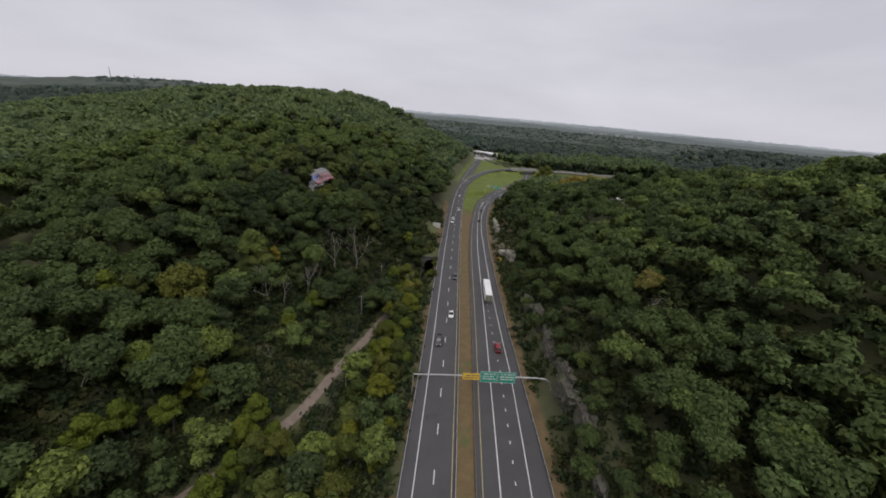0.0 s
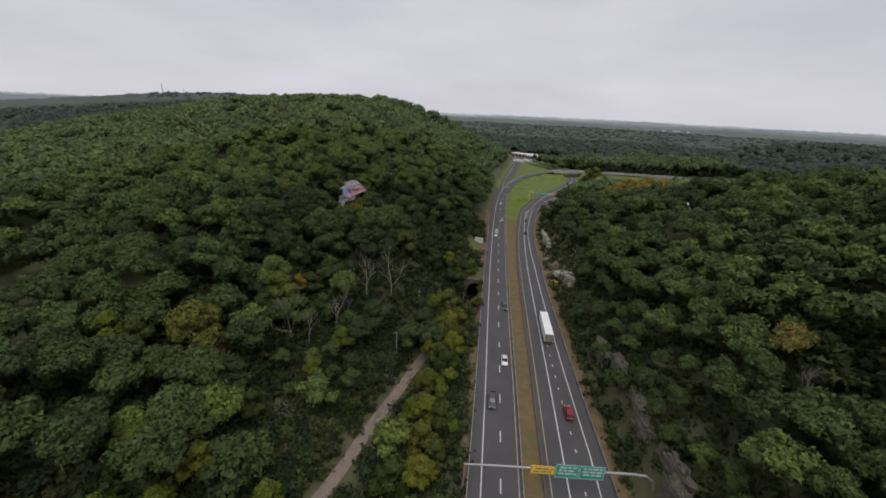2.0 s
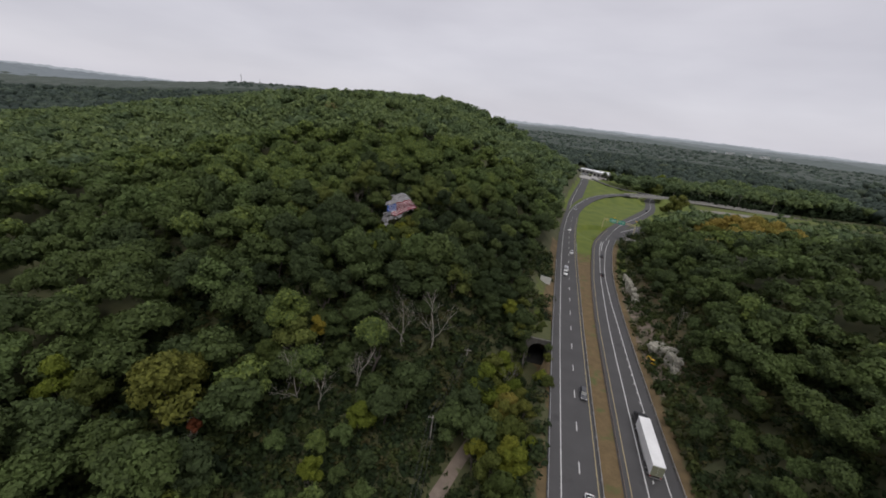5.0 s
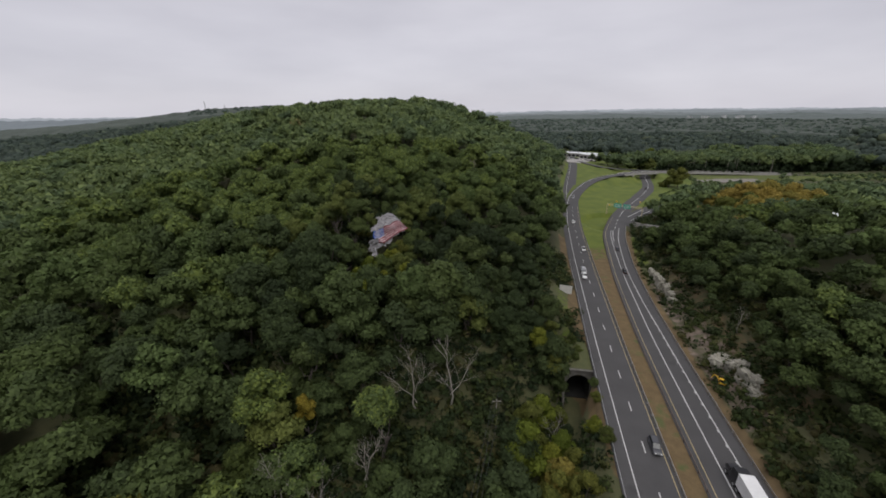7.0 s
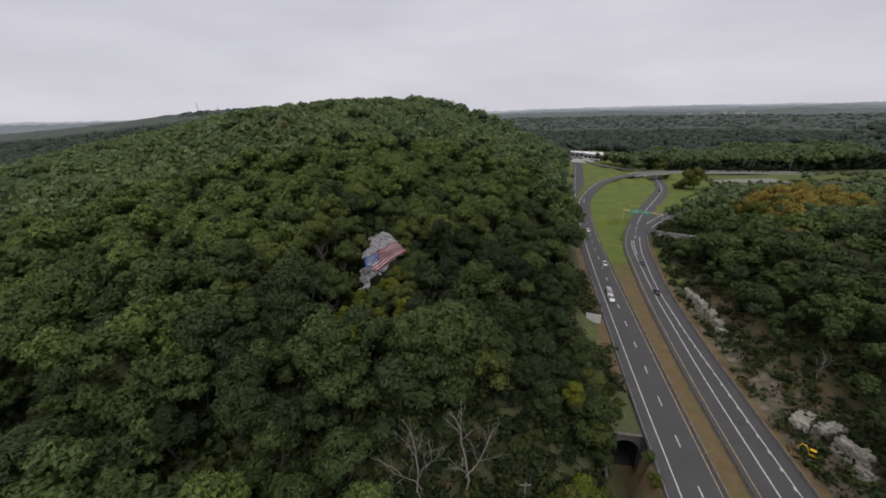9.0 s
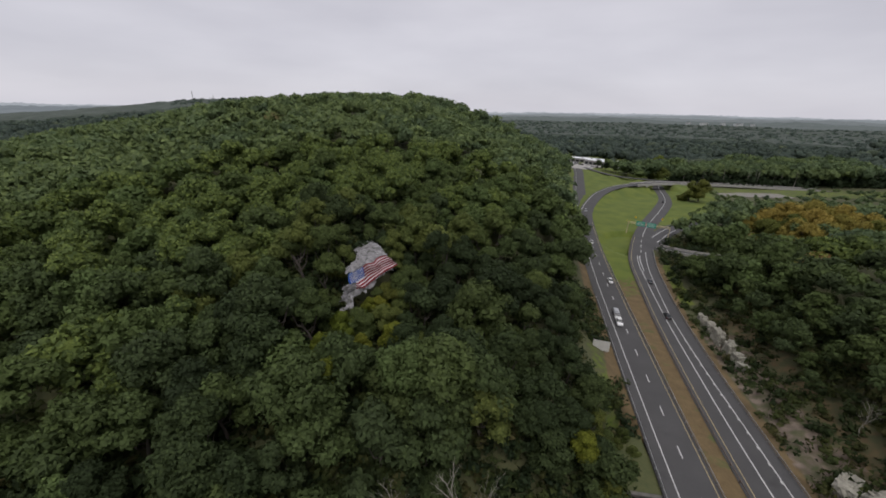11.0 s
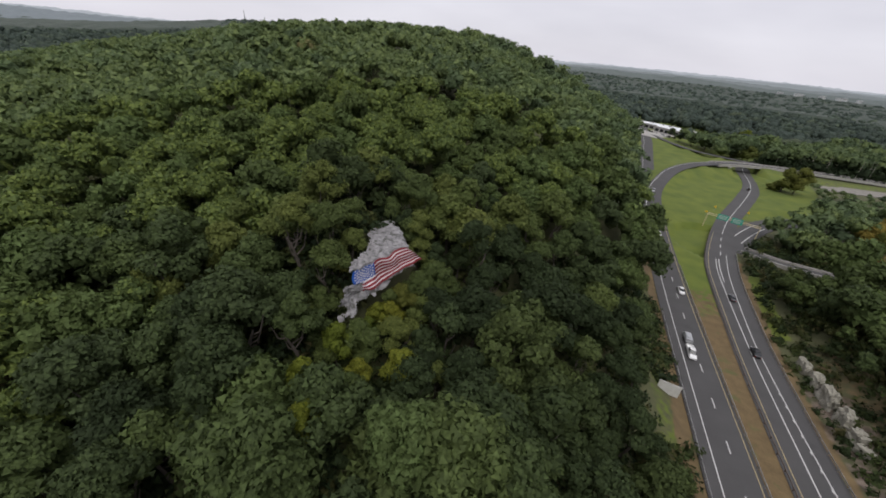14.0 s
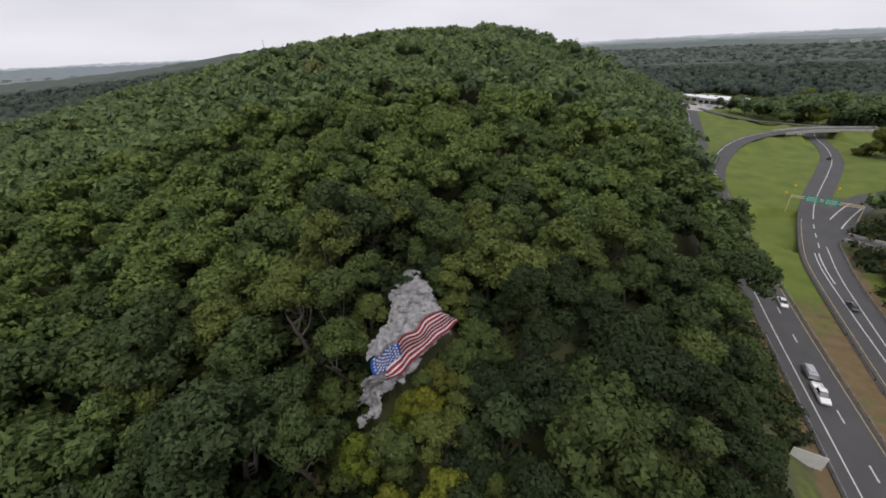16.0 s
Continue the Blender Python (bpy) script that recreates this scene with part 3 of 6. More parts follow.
def far_ring(name, label, r0, r1, lift, mat, wave, steps, spokes=420, a0=-84, a1=76):
    """Treetops of the distance as one uneven sheet."""
    r, a = np.linspace(r0, r1, steps), np.radians(np.linspace(a0, a1, spokes))
    rr, aa = np.meshgrid(r, a)
    x, y = rr * np.sin(aa), rr * np.cos(aa)
    z = terrain(x, y) + lift + wave * (0.8 * bumps(x, y, 14, 4.0) + 0.8 * bumps(x, y, 55, 7.0))
    z[:, 0] -= lift * 1.2
    n, m = len(r), len(a)
    i = np.arange(m - 1)[:, None] * n + np.arange(n - 1)[None, :]
    f = np.stack([i, i + 1, i + n + 1, i + n], axis=-1).reshape(-1, 4)
    whole(name, raw_mesh(name, np.column_stack([x.ravel(), y.ravel(), z.ravel()]), f, mat), label, "woods", kind="stuff")


# The rings hold the haze in their colour; the air between is clear.
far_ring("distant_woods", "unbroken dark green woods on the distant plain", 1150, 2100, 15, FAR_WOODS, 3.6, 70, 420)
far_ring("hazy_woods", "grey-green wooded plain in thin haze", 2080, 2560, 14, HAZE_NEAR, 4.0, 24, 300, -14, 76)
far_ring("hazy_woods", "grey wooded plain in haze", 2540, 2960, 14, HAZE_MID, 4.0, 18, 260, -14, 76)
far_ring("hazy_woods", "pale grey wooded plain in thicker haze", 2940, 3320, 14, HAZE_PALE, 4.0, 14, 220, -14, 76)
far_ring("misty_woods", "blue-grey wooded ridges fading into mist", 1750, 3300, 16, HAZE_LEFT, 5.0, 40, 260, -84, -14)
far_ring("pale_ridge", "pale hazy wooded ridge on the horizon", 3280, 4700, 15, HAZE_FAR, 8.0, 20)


# ---------------------------------------------------------------- roads
def road(name, left, right, z, label):
    return whole(name, ribbon(left, right, z, 0.35).mesh(name, ASPHALT), label, "road", kind="structure")


L_CUT = LEFT[Y_L <= 760]
road("road_southbound", offset(L_CUT, -LEFT_OUT), offset(L_CUT, LEFT_IN), 0.0, "worn grey two-lane asphalt carriageway with white and yellow lines")
road("road_northbound", R_LEFT, R_RIGHT, 0.0, "worn grey asphalt carriageway bending away between grass banks")
road("road_ramp", offset(RAMP, -4.6), offset(RAMP, 4.6), RAMP[:, 2] + 0.03, "curved grey asphalt ramp climbing to the overpass")
road("road_slip", offset(SLIP, -3.0), offset(SLIP, 3.0), SLIP[:, 2] + 0.05, "narrow grey asphalt slip road beside the grass triangle")
road("road_exit", offset(EXIT, -5.5), offset(EXIT, 5.5), EXIT[:, 2] - 0.03, "short asphalt exit leaving under the overhead signs")
road("road_side", offset(SIDE, -3.0), offset(SIDE, 3.0), SIDE[:, 2] - 0.06, "narrow side road on a small concrete bridge")

keep = (Y_R < 268)
M_Y = Y_R[keep]
median_l = np.column_stack([np.interp(M_Y, Y_L, offset(LEFT, LEFT_IN)[:, 0]) - 0.2, M_Y])
median_r = np.column_stack([X_RL[keep] + 0.2, M_Y])
md = ribbon(median_l, median_r, -0.07, 0.3)
whole("median", md.mesh("median", MEDIAN), "strip of dry brown grass between the carriageways", "median", kind="structure")
TRK = TRACK[:42]
whole("dirt_track", ribbon(offset(TRK, -1.6), offset(TRK, 1.6), TRK[:, 2] + 0.02, 0.3).mesh("dirt_track", PATH_DIRT), "pale brown dirt track running through low shrubs", "track", kind="structure")
lot = Shape().box((184, 503, -0.05), (52, 22, 0.4), 3)
whole("parking_lot", lot.mesh("parking_lot", CONCRETE), "pale empty paved lot beside the overpass bank", "parking lot", kind="structure")


def stripe(name, line, mat, parent, width=0.15, z=0.012):
    part(name, ribbon(offset(line, -width), offset(line, width), z, 0.008), mat, parent)


def dashes(name, line, first, last, phase, period, length, mat, parent, width=0.12, z=0.012):
    """Separate painted dashes along a plan line."""
    for k in range(int((first - phase) / period), int((last - phase) / period) + 1):
        y0 = phase + k * period
        ys = np.array([y0 - length / 2, y0, y0 + length / 2])
        xs = np.interp(ys, line[:, 1], line[:, 0])
        seg = np.column_stack([xs, ys])
        part(name, ribbon(offset(seg, -width), offset(seg, width), z, 0.008), mat, parent)


south, north, ramp_road, exit_road = (bpy.data.objects[k] for k in ("road_southbound", "road_northbound", "road_ramp", "road_exit"))
stripe("edge_line", offset(L_CUT, -3.85), WHITE_LINE, south, 0.11)
stripe("yellow_line", offset(L_CUT[Y_L[Y_L <= 760] < 420], 3.6), YELLOW_LINE, south, 0.075)
dashes("lane_dash", LEFT, 30, 400, 55.3, 12.19, 3.2, WHITE_LINE, south)
inner = R_LEFT + np.array((1.55, 0))
stripe("yellow_line", inner[Y_R < 350], YELLOW_LINE, north, 0.075)
solid = R_LEFT + np.column_stack([np.interp(Y_R, [220, 300], [5.0, 4.5]), 0 * Y_R])
stripe("lane_line", solid[Y_R < 318], WHITE_LINE, north, 0.13)
stripe("gore_line", (R_LEFT + np.array((5.6, 0)))[(Y_R > 292) & (Y_R < 318)], WHITE_LINE, north, 0.16)
outer = R_RIGHT - np.column_stack([np.interp(Y_R, [52, 90, 200, 250, 300], [4.4, 2.9, 2.9, 3.9, 4.0]), 0 * Y_R])
stripe("edge_line", outer[Y_R < 322], WHITE_LINE, north, 0.12)
dashes("dot_mark", outer - np.array((2.9, 0)), 30, 150, 55, 5.0, 0.9, WHITE_LINE, north)
dashes("dot_mark", outer - np.array((0.2, 0)), 150, 238, 55, 4.2, 0.8, WHITE_LINE, north, 0.2)
mid = (R_LEFT + R_RIGHT) / 2
stripe("lane_line", mid[(Y_R > 345) & (Y_R < 560)], WHITE_LINE, north, 0.14)
dashes("lane_dash", mid, 318, 345, 322, 9, 4, WHITE_LINE, north, 0.15)
part("gore_line", ribbon(offset(EXIT[8:26], -2.6), offset(EXIT[8:26], -2.2), -0.015, 0.006), WHITE_LINE, exit_road)
part("gore_line", ribbon(offset(EXIT[8:26], 2.2), offset(EXIT[8:26], 2.6), -0.015, 0.006), WHITE_LINE, exit_road)
part("edge_line", ribbon(offset(RAMP[:60], -3.5), offset(RAMP[:60], -3.2), RAMP[:60, 2] + 0.045, 0.008), WHITE_LINE, ramp_road)


def guard_rail(line, y0, y1, mat, label, z=0.0, gap=4.0):
    """A W-beam on posts along a plan line."""
    seg = line[(line[:, 1] >= y0) & (line[:, 1] <= y1)]
    rail = thing("guard_rail", label, "guard rail", group="guard rails along the highway")
    beam = Shape()
    for dz, dx in ((0.78, 0.0), (0.70, 0.05), (0.62, 0.0), (0.54, 0.05)):
        a, b = offset(seg, dx - 0.04), offset(seg, dx + 0.04)
        s = ribbon(a, b, z + dz, 0.085)
        beam.add(s.v, s.f)
    part("beam", beam, mat, rail)
    post = Shape().box((0, 0, 0.22), (0.16, 0.2, 1.1)).mesh("post", mat)
    along = np.concatenate([[0], np.cumsum(np.hypot(*np.diff(seg, axis=0).T))])
    for d in np.arange(0, along[-1], gap):
        x, y = np.interp(d, along, seg[:, 0]), np.interp(d, along, seg[:, 1])
        ob = part("post", post, mat, rail)
        ob.matrix_basis = pose(x, y, z)


guard_rail(offset(LEFT, LEFT_IN - 0.1), 24, 300, STEEL, "galvanised guard rail on posts beside the dry median")
guard_rail(R_LEFT + np.array((0.15, 0)), 24, 356, RUSTY, "brown weathered guard rail on posts beside the dry median")
guard_rail(R_RIGHT - np.array((0.2, 0)), 24, 326, STEEL, "galvanised guard rail along the rock cut")
guard_rail(offset(LEFT, -LEFT_OUT + 0.2), 24, 262, STEEL, "galvanised guard rail along the wooded embankment")


# ---------------------------------------------------------------- bridge, tunnel, lots
def overpass():
    b = thing("overpass", "low grey concrete road bridge over the northbound lanes", "bridge")
    mask = (RAMP[:, 0] > 90) & (RAMP[:, 0] < 262)
    seg = RAMP[mask]
    part("deck", ribbon(offset(seg, -5.0), offset(seg, 5.0), seg[:, 2] - 0.34, 0.9), CONCRETE, b)
    for s in (-1, 1):
        wall = ribbon(offset(seg, s * 4.9 - 0.18), offset(seg, s * 4.9 + 0.18), seg[:, 2] + 0.85, 1.7)
        part("parapet", wall, CONCRETE, b, "pale concrete parapet")
    for x, y in ((104, 502), (133, 508.5)):
        for dy in (-3.2, 0, 3.2):
            part("column", Shape().box((x, y + dy + 2, 2.3), (1.0, 1.2, 5.2), 10), CONCRETE, b)
        part("cap", Shape().box((x, y + 2, 4.55), (1.3, 9.6, 0.9), 10), CONCRETE, b)


overpass()


def side_bridge():
    b = thing("side_bridge", "small concrete side bridge with pale parapets", "bridge")
    seg = SIDE[6:30]
    for s in (-1, 1):
        part("parapet", ribbon(offset(seg, s * 3.3 - 0.25), offset(seg, s * 3.3 + 0.25), 0.95, 2.2), CONCRETE, b)
    part("pavement", ribbon(offset(seg, 1.7), offset(seg, 3.0), 0.12, 0.3), CONCRETE, b)


side_bridge()


def tunnel():
    """An arched passage under the road, with its head wall towards the valley."""
    t = thing("tunnel", "arched concrete underpass below the highway embankment", "underpass")
    y0, y1, x0, x1 = TUNNEL_X[0], TUNNEL_X[1], TUNNEL_Y[0], TUNNEL_Y[1]
    n, top, spring = 14, -2.3, -5.6
    cy, half = (y0 + y1) / 2, (y1 - y0) / 2
    arch = [(cy - half * math.cos(math.pi * i / n), spring + (top - spring) * math.sin(math.pi * i / n)) for i in range(n + 1)]
    head = Shape()
    ring = [(y0, -12.3), *arch, (y1, -12.3)]
    hull = [(y0 - 1.4, -12.3)] + [(y0 - 1.4 + (y1 - y0 + 2.1) * i / n, -0.9) for i in range(n + 1)] + [(y1 + 0.7, -12.3)]
    k = len(ring)
    v = [(a, x, b) for x in (x0, x0 + 0.9) for a, b in ring + hull]
    f = []
    for i in range(k - 1):
        f += [(i, i + 1, k + i + 1, k + i), (2 * k + i, 3 * k + i, 3 * k + i + 1, 2 * k + i + 1), (i, 2 * k + i, 2 * k + i + 1, i + 1), (k + i, k + i + 1, 3 * k + i + 1, 3 * k + i)]
    head.add(v, f)
    part("head_wall", head, STAINED, t)
    lining = Shape()
    v = [(a, x, b) for x in (x0 + 0.9, x1) for a, b in ring]
    lining.add(v, [(i, i + 1, k + i + 1, k + i) for i in range(k - 1)] + [tuple(range(k, 2 * k))])
    part("lining", lining, TUNNEL_SHADE, t, "shadowed concrete tunnel lining")
    part("coping", Shape().box(((y0 - 1.4 + y1 + 0.7) / 2, x0 + 0.4, -0.75), (y1 - y0 + 2.4, 1.3, 0.4)), STAINED, t, "weathered coping stone")
    part("roof_slab", Shape().box(((y0 + y1) / 2 - 0.6, (x0 + x1) / 2 + 1.2, -1.1), (y1 - y0 + 2.2, x1 - x0 + 1.4, 1.2)), VERGE, t, "slab under rough grass")
    # Added dark floor slab, its colour standing in for shade inside.
    part("ballast", Shape().box(((y0 + y1) / 2, (x0 + x1) / 2 + 1, -12.0), (y1 - y0 - 0.1, x1 - x0 - 2.2, 0.3)), TUNNEL_SHADE, t)
    for xx in (y0 - 1.2, y1 + 0.5):
        part("wing_wall", Shape().prism([(x0, -1.0), (x0, -12.6), (x0 - 5, -12.6), (x0 - 5, -8)], xx - 0.25, xx + 0.25, "x"), STAINED, t)


tunnel()


def flat_building(name, c, size, turn, label, bays):
    """A low commercial building: walls, roof edge, units on the roof, shop windows."""
    b = thing(name, label, "building", pose(*c, 0, 0, turn))
    w, d, h = size
    part("wall", Shape().box((0, 0, h / 2), (w, d, h)), FACADE, b)
    part("roof", Shape().box((0, 0, h + 0.2), (w + 0.6, d + 0.6, 0.4)), ROOF_WHITE, b, "pale flat roof")
    for i in range(bays):
        x = -w / 2 + (i + 0.5) * w / bays
        win = part("window", Shape().box((x, -d / 2 - 0.05, h * 0.42), (w / bays * 0.7, 0.1, h * 0.5)), GLASS, b)
    for i in range(3):
        part("roof_unit", Shape().box((-w / 3 + i * w / 3, 1.5, h + 1.0), (2.4, 2.0, 1.3)), STEEL, b)


flat_building("shop_building", (112, 676, -0.3), (58, 26, 6.5), -46, "long low commercial building with a white flat roof", 9)
flat_building("shop_building", (84, 716, -0.3), (40, 18, 5.5), -30, "small low commercial building with a pale roof", 6)
whole("shop_lot", Shape().box((82, 668, -0.12), (34, 66, 0.4), -38).mesh("shop_lot", CONCRETE), "pale paved lot in front of the shops", "parking lot", kind="structure")


lot_x = np.linspace(157, 212, 24)
lot_z = np.maximum.reduce([terrain(lot_x, np.full(24, q)) for q in (477.0, 483.0, 489.0, 495.0)]) + 0.12
whole("gravel_lot", ribbon(np.column_stack([lot_x, np.full(24, 495.5)]), np.column_stack([lot_x + 3, np.full(24, 477.0)]), lot_z, 2.0).mesh("gravel_lot", GRAVEL), "pale gravel lot beside the overpass", "parking lot", kind="structure")


def cottage(x, y, turn):
    c = thing("cottage", "small white cottage with a pale roof among the trees", "house", pose(x, y, float(terrain(x, y)), 0, 0, turn))
    part("wall", Shape().prism([(-3.2, -0.4), (3.2, -0.4), (3.2, 2.9), (0, 4.6), (-3.2, 2.9)], -5, 5, "x"), FACADE, c)
    for s in (-1, 1):
        part("roof", Shape().prism([(s * 3.7, 2.75), (0, 4.72), (0, 4.95), (s * 3.7, 2.98)], -5.4, 5.4, "x"), ROOF_WHITE, c, "pale roof slope")
        part("window", Shape().box((s * 2.4, -3.23, 1.6), (1.2, 0.06, 1.1)), GLASS, c)
    part("door", Shape().box((0, -3.23, 1.0), (1.0, 0.06, 2.0)), STEEL, c)


cottage(155, 320, 12)
# Distant pale houses, stretched upward so that the camera sees them above the treetops.
for i, (x, y, w_, h_) in enumerate(((770, 2035, 18, 23), (815, 2010, 14, 25), (850, 2060, 20, 24), (905, 2025, 16, 26), (950, 2010, 12, 24), (985, 2045, 20, 24), (1010, 2000, 14, 22))):
    b = thing("apartment_block", "pale apartment block above the distant woods", "building", pose(x, y, float(terrain(x, y)), 0, 0, -20 + i * 9), group="apartment blocks in the distance")
    part("wall", Shape().box((0, 0, h_ / 2 - 1), (w_, 12, h_ + 2)), PALE_WALL, b)
    part("roof", Shape().box((0, 0, h_ + 0.4), (w_ + 1, 13, 0.8)), STEEL, b)
    for k in range(3):
        part("window", Shape().box((-w_ / 3 + k * w_ / 3, -6.05, h_ - 4), (w_ / 6, 0.12, 2.4)), GLASS, b)


# ---------------------------------------------------------------- signs and poles
def text_bars(parent, x0, x1, z0, z1, y, rows, mat, seed):
    """Unreadable lettering as plain bars."""
    r = random.Random(seed)
    for i in range(rows):
        zc = z1 - (i + 0.5) * (z1 - z0) / rows
        x = x0 + r.uniform(0, 0.12) * (x1 - x0)
        while x < x1 - 0.3:
            w = min(r.uniform(0.5, 1.3), x1 - x)
            part("lettering", Shape().box((x + w / 2, y, zc), (w, 0.02, (z1 - z0) / rows * 0.5)), mat, parent)
            x += w + 0.25


def sign_gantry():
    g = thing("sign_gantry", "grey tubular sign gantry spanning the highway with hanging signs", "sign gantry", pose(0, 78.7, 0, 0, 0, 2.7))
    part("beam", Shape().tube([(-2, 0, 6.0), (4, 0, 6.15), (29.5, 0, 6.3), (32.2, 0, 6.0), (33.6, 0, 4.9), (34.2, 0, 3.2), (34.3, 0, -0.3)], [0.16, 0.18, 0.24, 0.25, 0.26, 0.27, 0.28], 10), STEEL, g)
    part("post", Shape().tube([(-2, 0, 6.15), (-2.05, 0, -2.5)], [0.16, 0.2], 10), STEEL, g)
    part("footing", Shape().tube([(34.3, 0, -0.3), (34.3, 0, 0.25)], 0.5, 12), CONCRETE, g)
    for x0, x1, z0, z1, mat, name, rows in ((10.4, 14.9, 5.3, 7.3, SIGN_YELLOW, "warning_sign", 2), (15.0, 19.3, 4.75, 8.0, SIGN_GREEN, "direction_sign", 3), (19.5, 24.1, 4.75, 8.0, SIGN_GREEN, "direction_sign", 3)):
        s = part(name, Shape().box(((x0 + x1) / 2, -0.42, (z0 + z1) / 2), (x1 - x0, 0.08, z1 - z0)), mat, g, {"warning_sign": "plain amber sign panel", "direction_sign": "green direction sign with pale lettering"}[name])
        edge = Shape()
        for c, q in ((((x0 + x1) / 2, z1 - 0.07), (x1 - x0, 0.09)), (((x0 + x1) / 2, z0 + 0.07), (x1 - x0, 0.09)), ((x0 + 0.07, (z0 + z1) / 2), (0.09, z1 - z0)), ((x1 - 0.07, (z0 + z1) / 2), (0.09, z1 - z0))):
            edge.box((c[0], -0.47, c[1]), (q[0], 0.02, q[1]))
        part("border", edge, INK if mat is SIGN_YELLOW else SIGN_WHITE, s)
        text_bars(s, x0 + 0.4, x1 - 0.4, z0 + 0.7 if rows == 3 else z0 + 0.3, z1 - 0.3, -0.47, rows, INK if mat is SIGN_YELLOW else SIGN_WHITE, int(x0 * 10))
        for x in (x0 + 0.8, x1 - 0.8):
            part("hanger", Shape().box((x, -0.25, 6.3), (0.12, 0.35, z1 - z0 - 0.3)), STEEL, g)


sign_gantry()


def far_gantry():
    """The overhead signs where the exit leaves."""
    turn = math.degrees(math.atan2(347.2 - 356.5, 66.6 - 46.6))
    length = math.hypot(347.2 - 356.5, 66.6 - 46.6)
    g = thing("sign_gantry", "pale ochre sign gantry with two green signs over the bend", "sign gantry", pose(46.6, 356.5, 0, 0, 0, turn))
    for dz in (6.2, 7.0):
        part("chord", Shape().tube([(0, 0, dz), (length, 0, dz)], 0.14, 8), CREAM_PAINT, g)
    for i in range(12):
        x = length * i / 12
        part("brace", Shape().tube([(x, 0, 6.2 + 0.8 * (i % 2)), (x + length / 12, 0, 7.0 - 0.8 * (i % 2))], 0.07, 6), CREAM_PAINT, g)
    for x in (0, length):
        for s in (-1, 1):
            part("leg", Shape().tube([(x, s * 0.9, -0.3), (x, 0, 7.1)], [0.16, 0.13], 8), CREAM_PAINT, g)
    for x in (6.6, 12.6):
        s = part("direction_sign", Shape().box((x, -0.35, 6.6), (4.6, 0.08, 2.7)), SIGN_GREEN, g, "green direction sign with pale lettering")
        text_bars(s, x - 1.9, x + 1.9, 5.6, 7.6, -0.40, 3, SIGN_WHITE, int(x))


far_gantry()


def board_sign():
    s = thing("roadside_sign", "blank pale rectangular road sign on two posts in the verge", "road sign", pose(1.75, 223.5, -0.1, 0, 0, -12))
    part("panel", Shape().box((0, 0, 2.85), (4.7, 0.08, 3.3)), SIGN_WHITE, s)
    for x in (-1.5, 1.5):
        part("post", Shape().box((x, 0.12, 1.9), (0.16, 0.16, 5.0)), STEEL, s)
    for z in (1.7, 2.75, 3.8):
        part("stiffener", Shape().box((0, 0.09, z), (4.5, 0.06, 0.1)), STEEL, s)


board_sign()

POLES = [(-22.4, 92.7, -13.6, -3.6), (-26.2, 134.2, -12.6, -3.0), (-22.7, 163.4, -11.2, -1.6)]
for x, y, z0, z1 in POLES:
    p = thing("utility_pole", "weathered wooden utility pole with one crossarm above the shrubs", "utility pole", pose(x, y, 0, 0, 0, 10), group="poles along the dirt track")
    g = float(terrain(x, y))
    part("pole", Shape().tube([(0, 0, g - 0.5), (0, 0, z1 + 0.6)], [0.17, 0.11], 8), WOODPOLE, p)
    part("crossarm", Shape().box((0, 0, z1), (2.4, 0.12, 0.16)), WOODPOLE, p)
    for dx in (-1.0, 0.0, 1.0):
        part("insulator", Shape().tube([(dx, 0, z1 + 0.06), (dx, 0, z1 + 0.26)], [0.06, 0.04], 6), CONCRETE, p)
w = thing("power_line", "thin dark power wires slung between the wooden poles", "cable")
run = [(-24, 30, -3.8)] + [(x, y, z1) for x, y, _, z1 in POLES] + [(-19, 205, 2)]
for dx in (-1.0, 0.0, 1.0):
    pts = []
    for (x0, y0, z0), (x1, y1, z1) in zip(run, run[1:]):
        for t in np.arange(0, 1, 0.125):
            pts.append((x0 + (x1 - x0) * t + dx, y0 + (y1 - y0) * t, z0 + (z1 - z0) * t + 0.26 - 3.2 * t * (1 - t)))
    pts.append((run[-1][0] + dx, run[-1][1], run[-1][2]))
    part("wire", Shape().tube(pts, 0.04, 4), WIRE, w)
for dx in (0, 62):
    zt = float(terrain(-1142 + dx, 1413))
    m = thing("radio_mast", "thin lattice radio mast far off on the ridge", "mast", pose(-1142 + dx, 1413 + dx * 0.4, zt), group="masts on the ridge")
    part("shaft", Shape().tube([(0, 0, 0), (0, 0, 112 - zt - dx * 0.22)], [1.6, 0.9], 6), STEEL, m)


# ---------------------------------------------------------------- rocks
def lump(seed, size, detail=4, rough=0.42):
    """A broken ledge: a subdivided block split into flat-faced pieces that stand proud or back."""
    bm = bmesh.new()
    bmesh.ops.create_cube(bm, size=2)
    bmesh.ops.subdivide_edges(bm, edges=bm.edges[:], cuts=2 ** detail // 2 + 3, use_grid_fill=True)
    off = Vector((seed * 7.3, seed * 3.1, seed * 5.7))
    for v in bm.verts:
        p = v.co * 0.72 + v.co.normalized() * 0.38
        at = Vector((p.x * size[0], p.y * size[1], p.z * size[2]))
        near, spots = noise.voronoi(at * 0.55 + off)
        piece = noise.cell(spots[0] * 9.7)
        fine, small = noise.voronoi(at * 1.5 + off)
        chip = noise.cell(small[0] * 7.1)
        seam = min(1.0, (near[1] - near[0]) * 4.0)
        k = 1 + rough * (0.55 * piece + 0.22 * chip + 0.18 * seam - 0.25) + 0.05 * noise.noise(at * 1.7 + off)
        v.co = at * k
    me = bpy.data.meshes.new("rock")
    bm.to_mesh(me)
    bm.free()
    return me


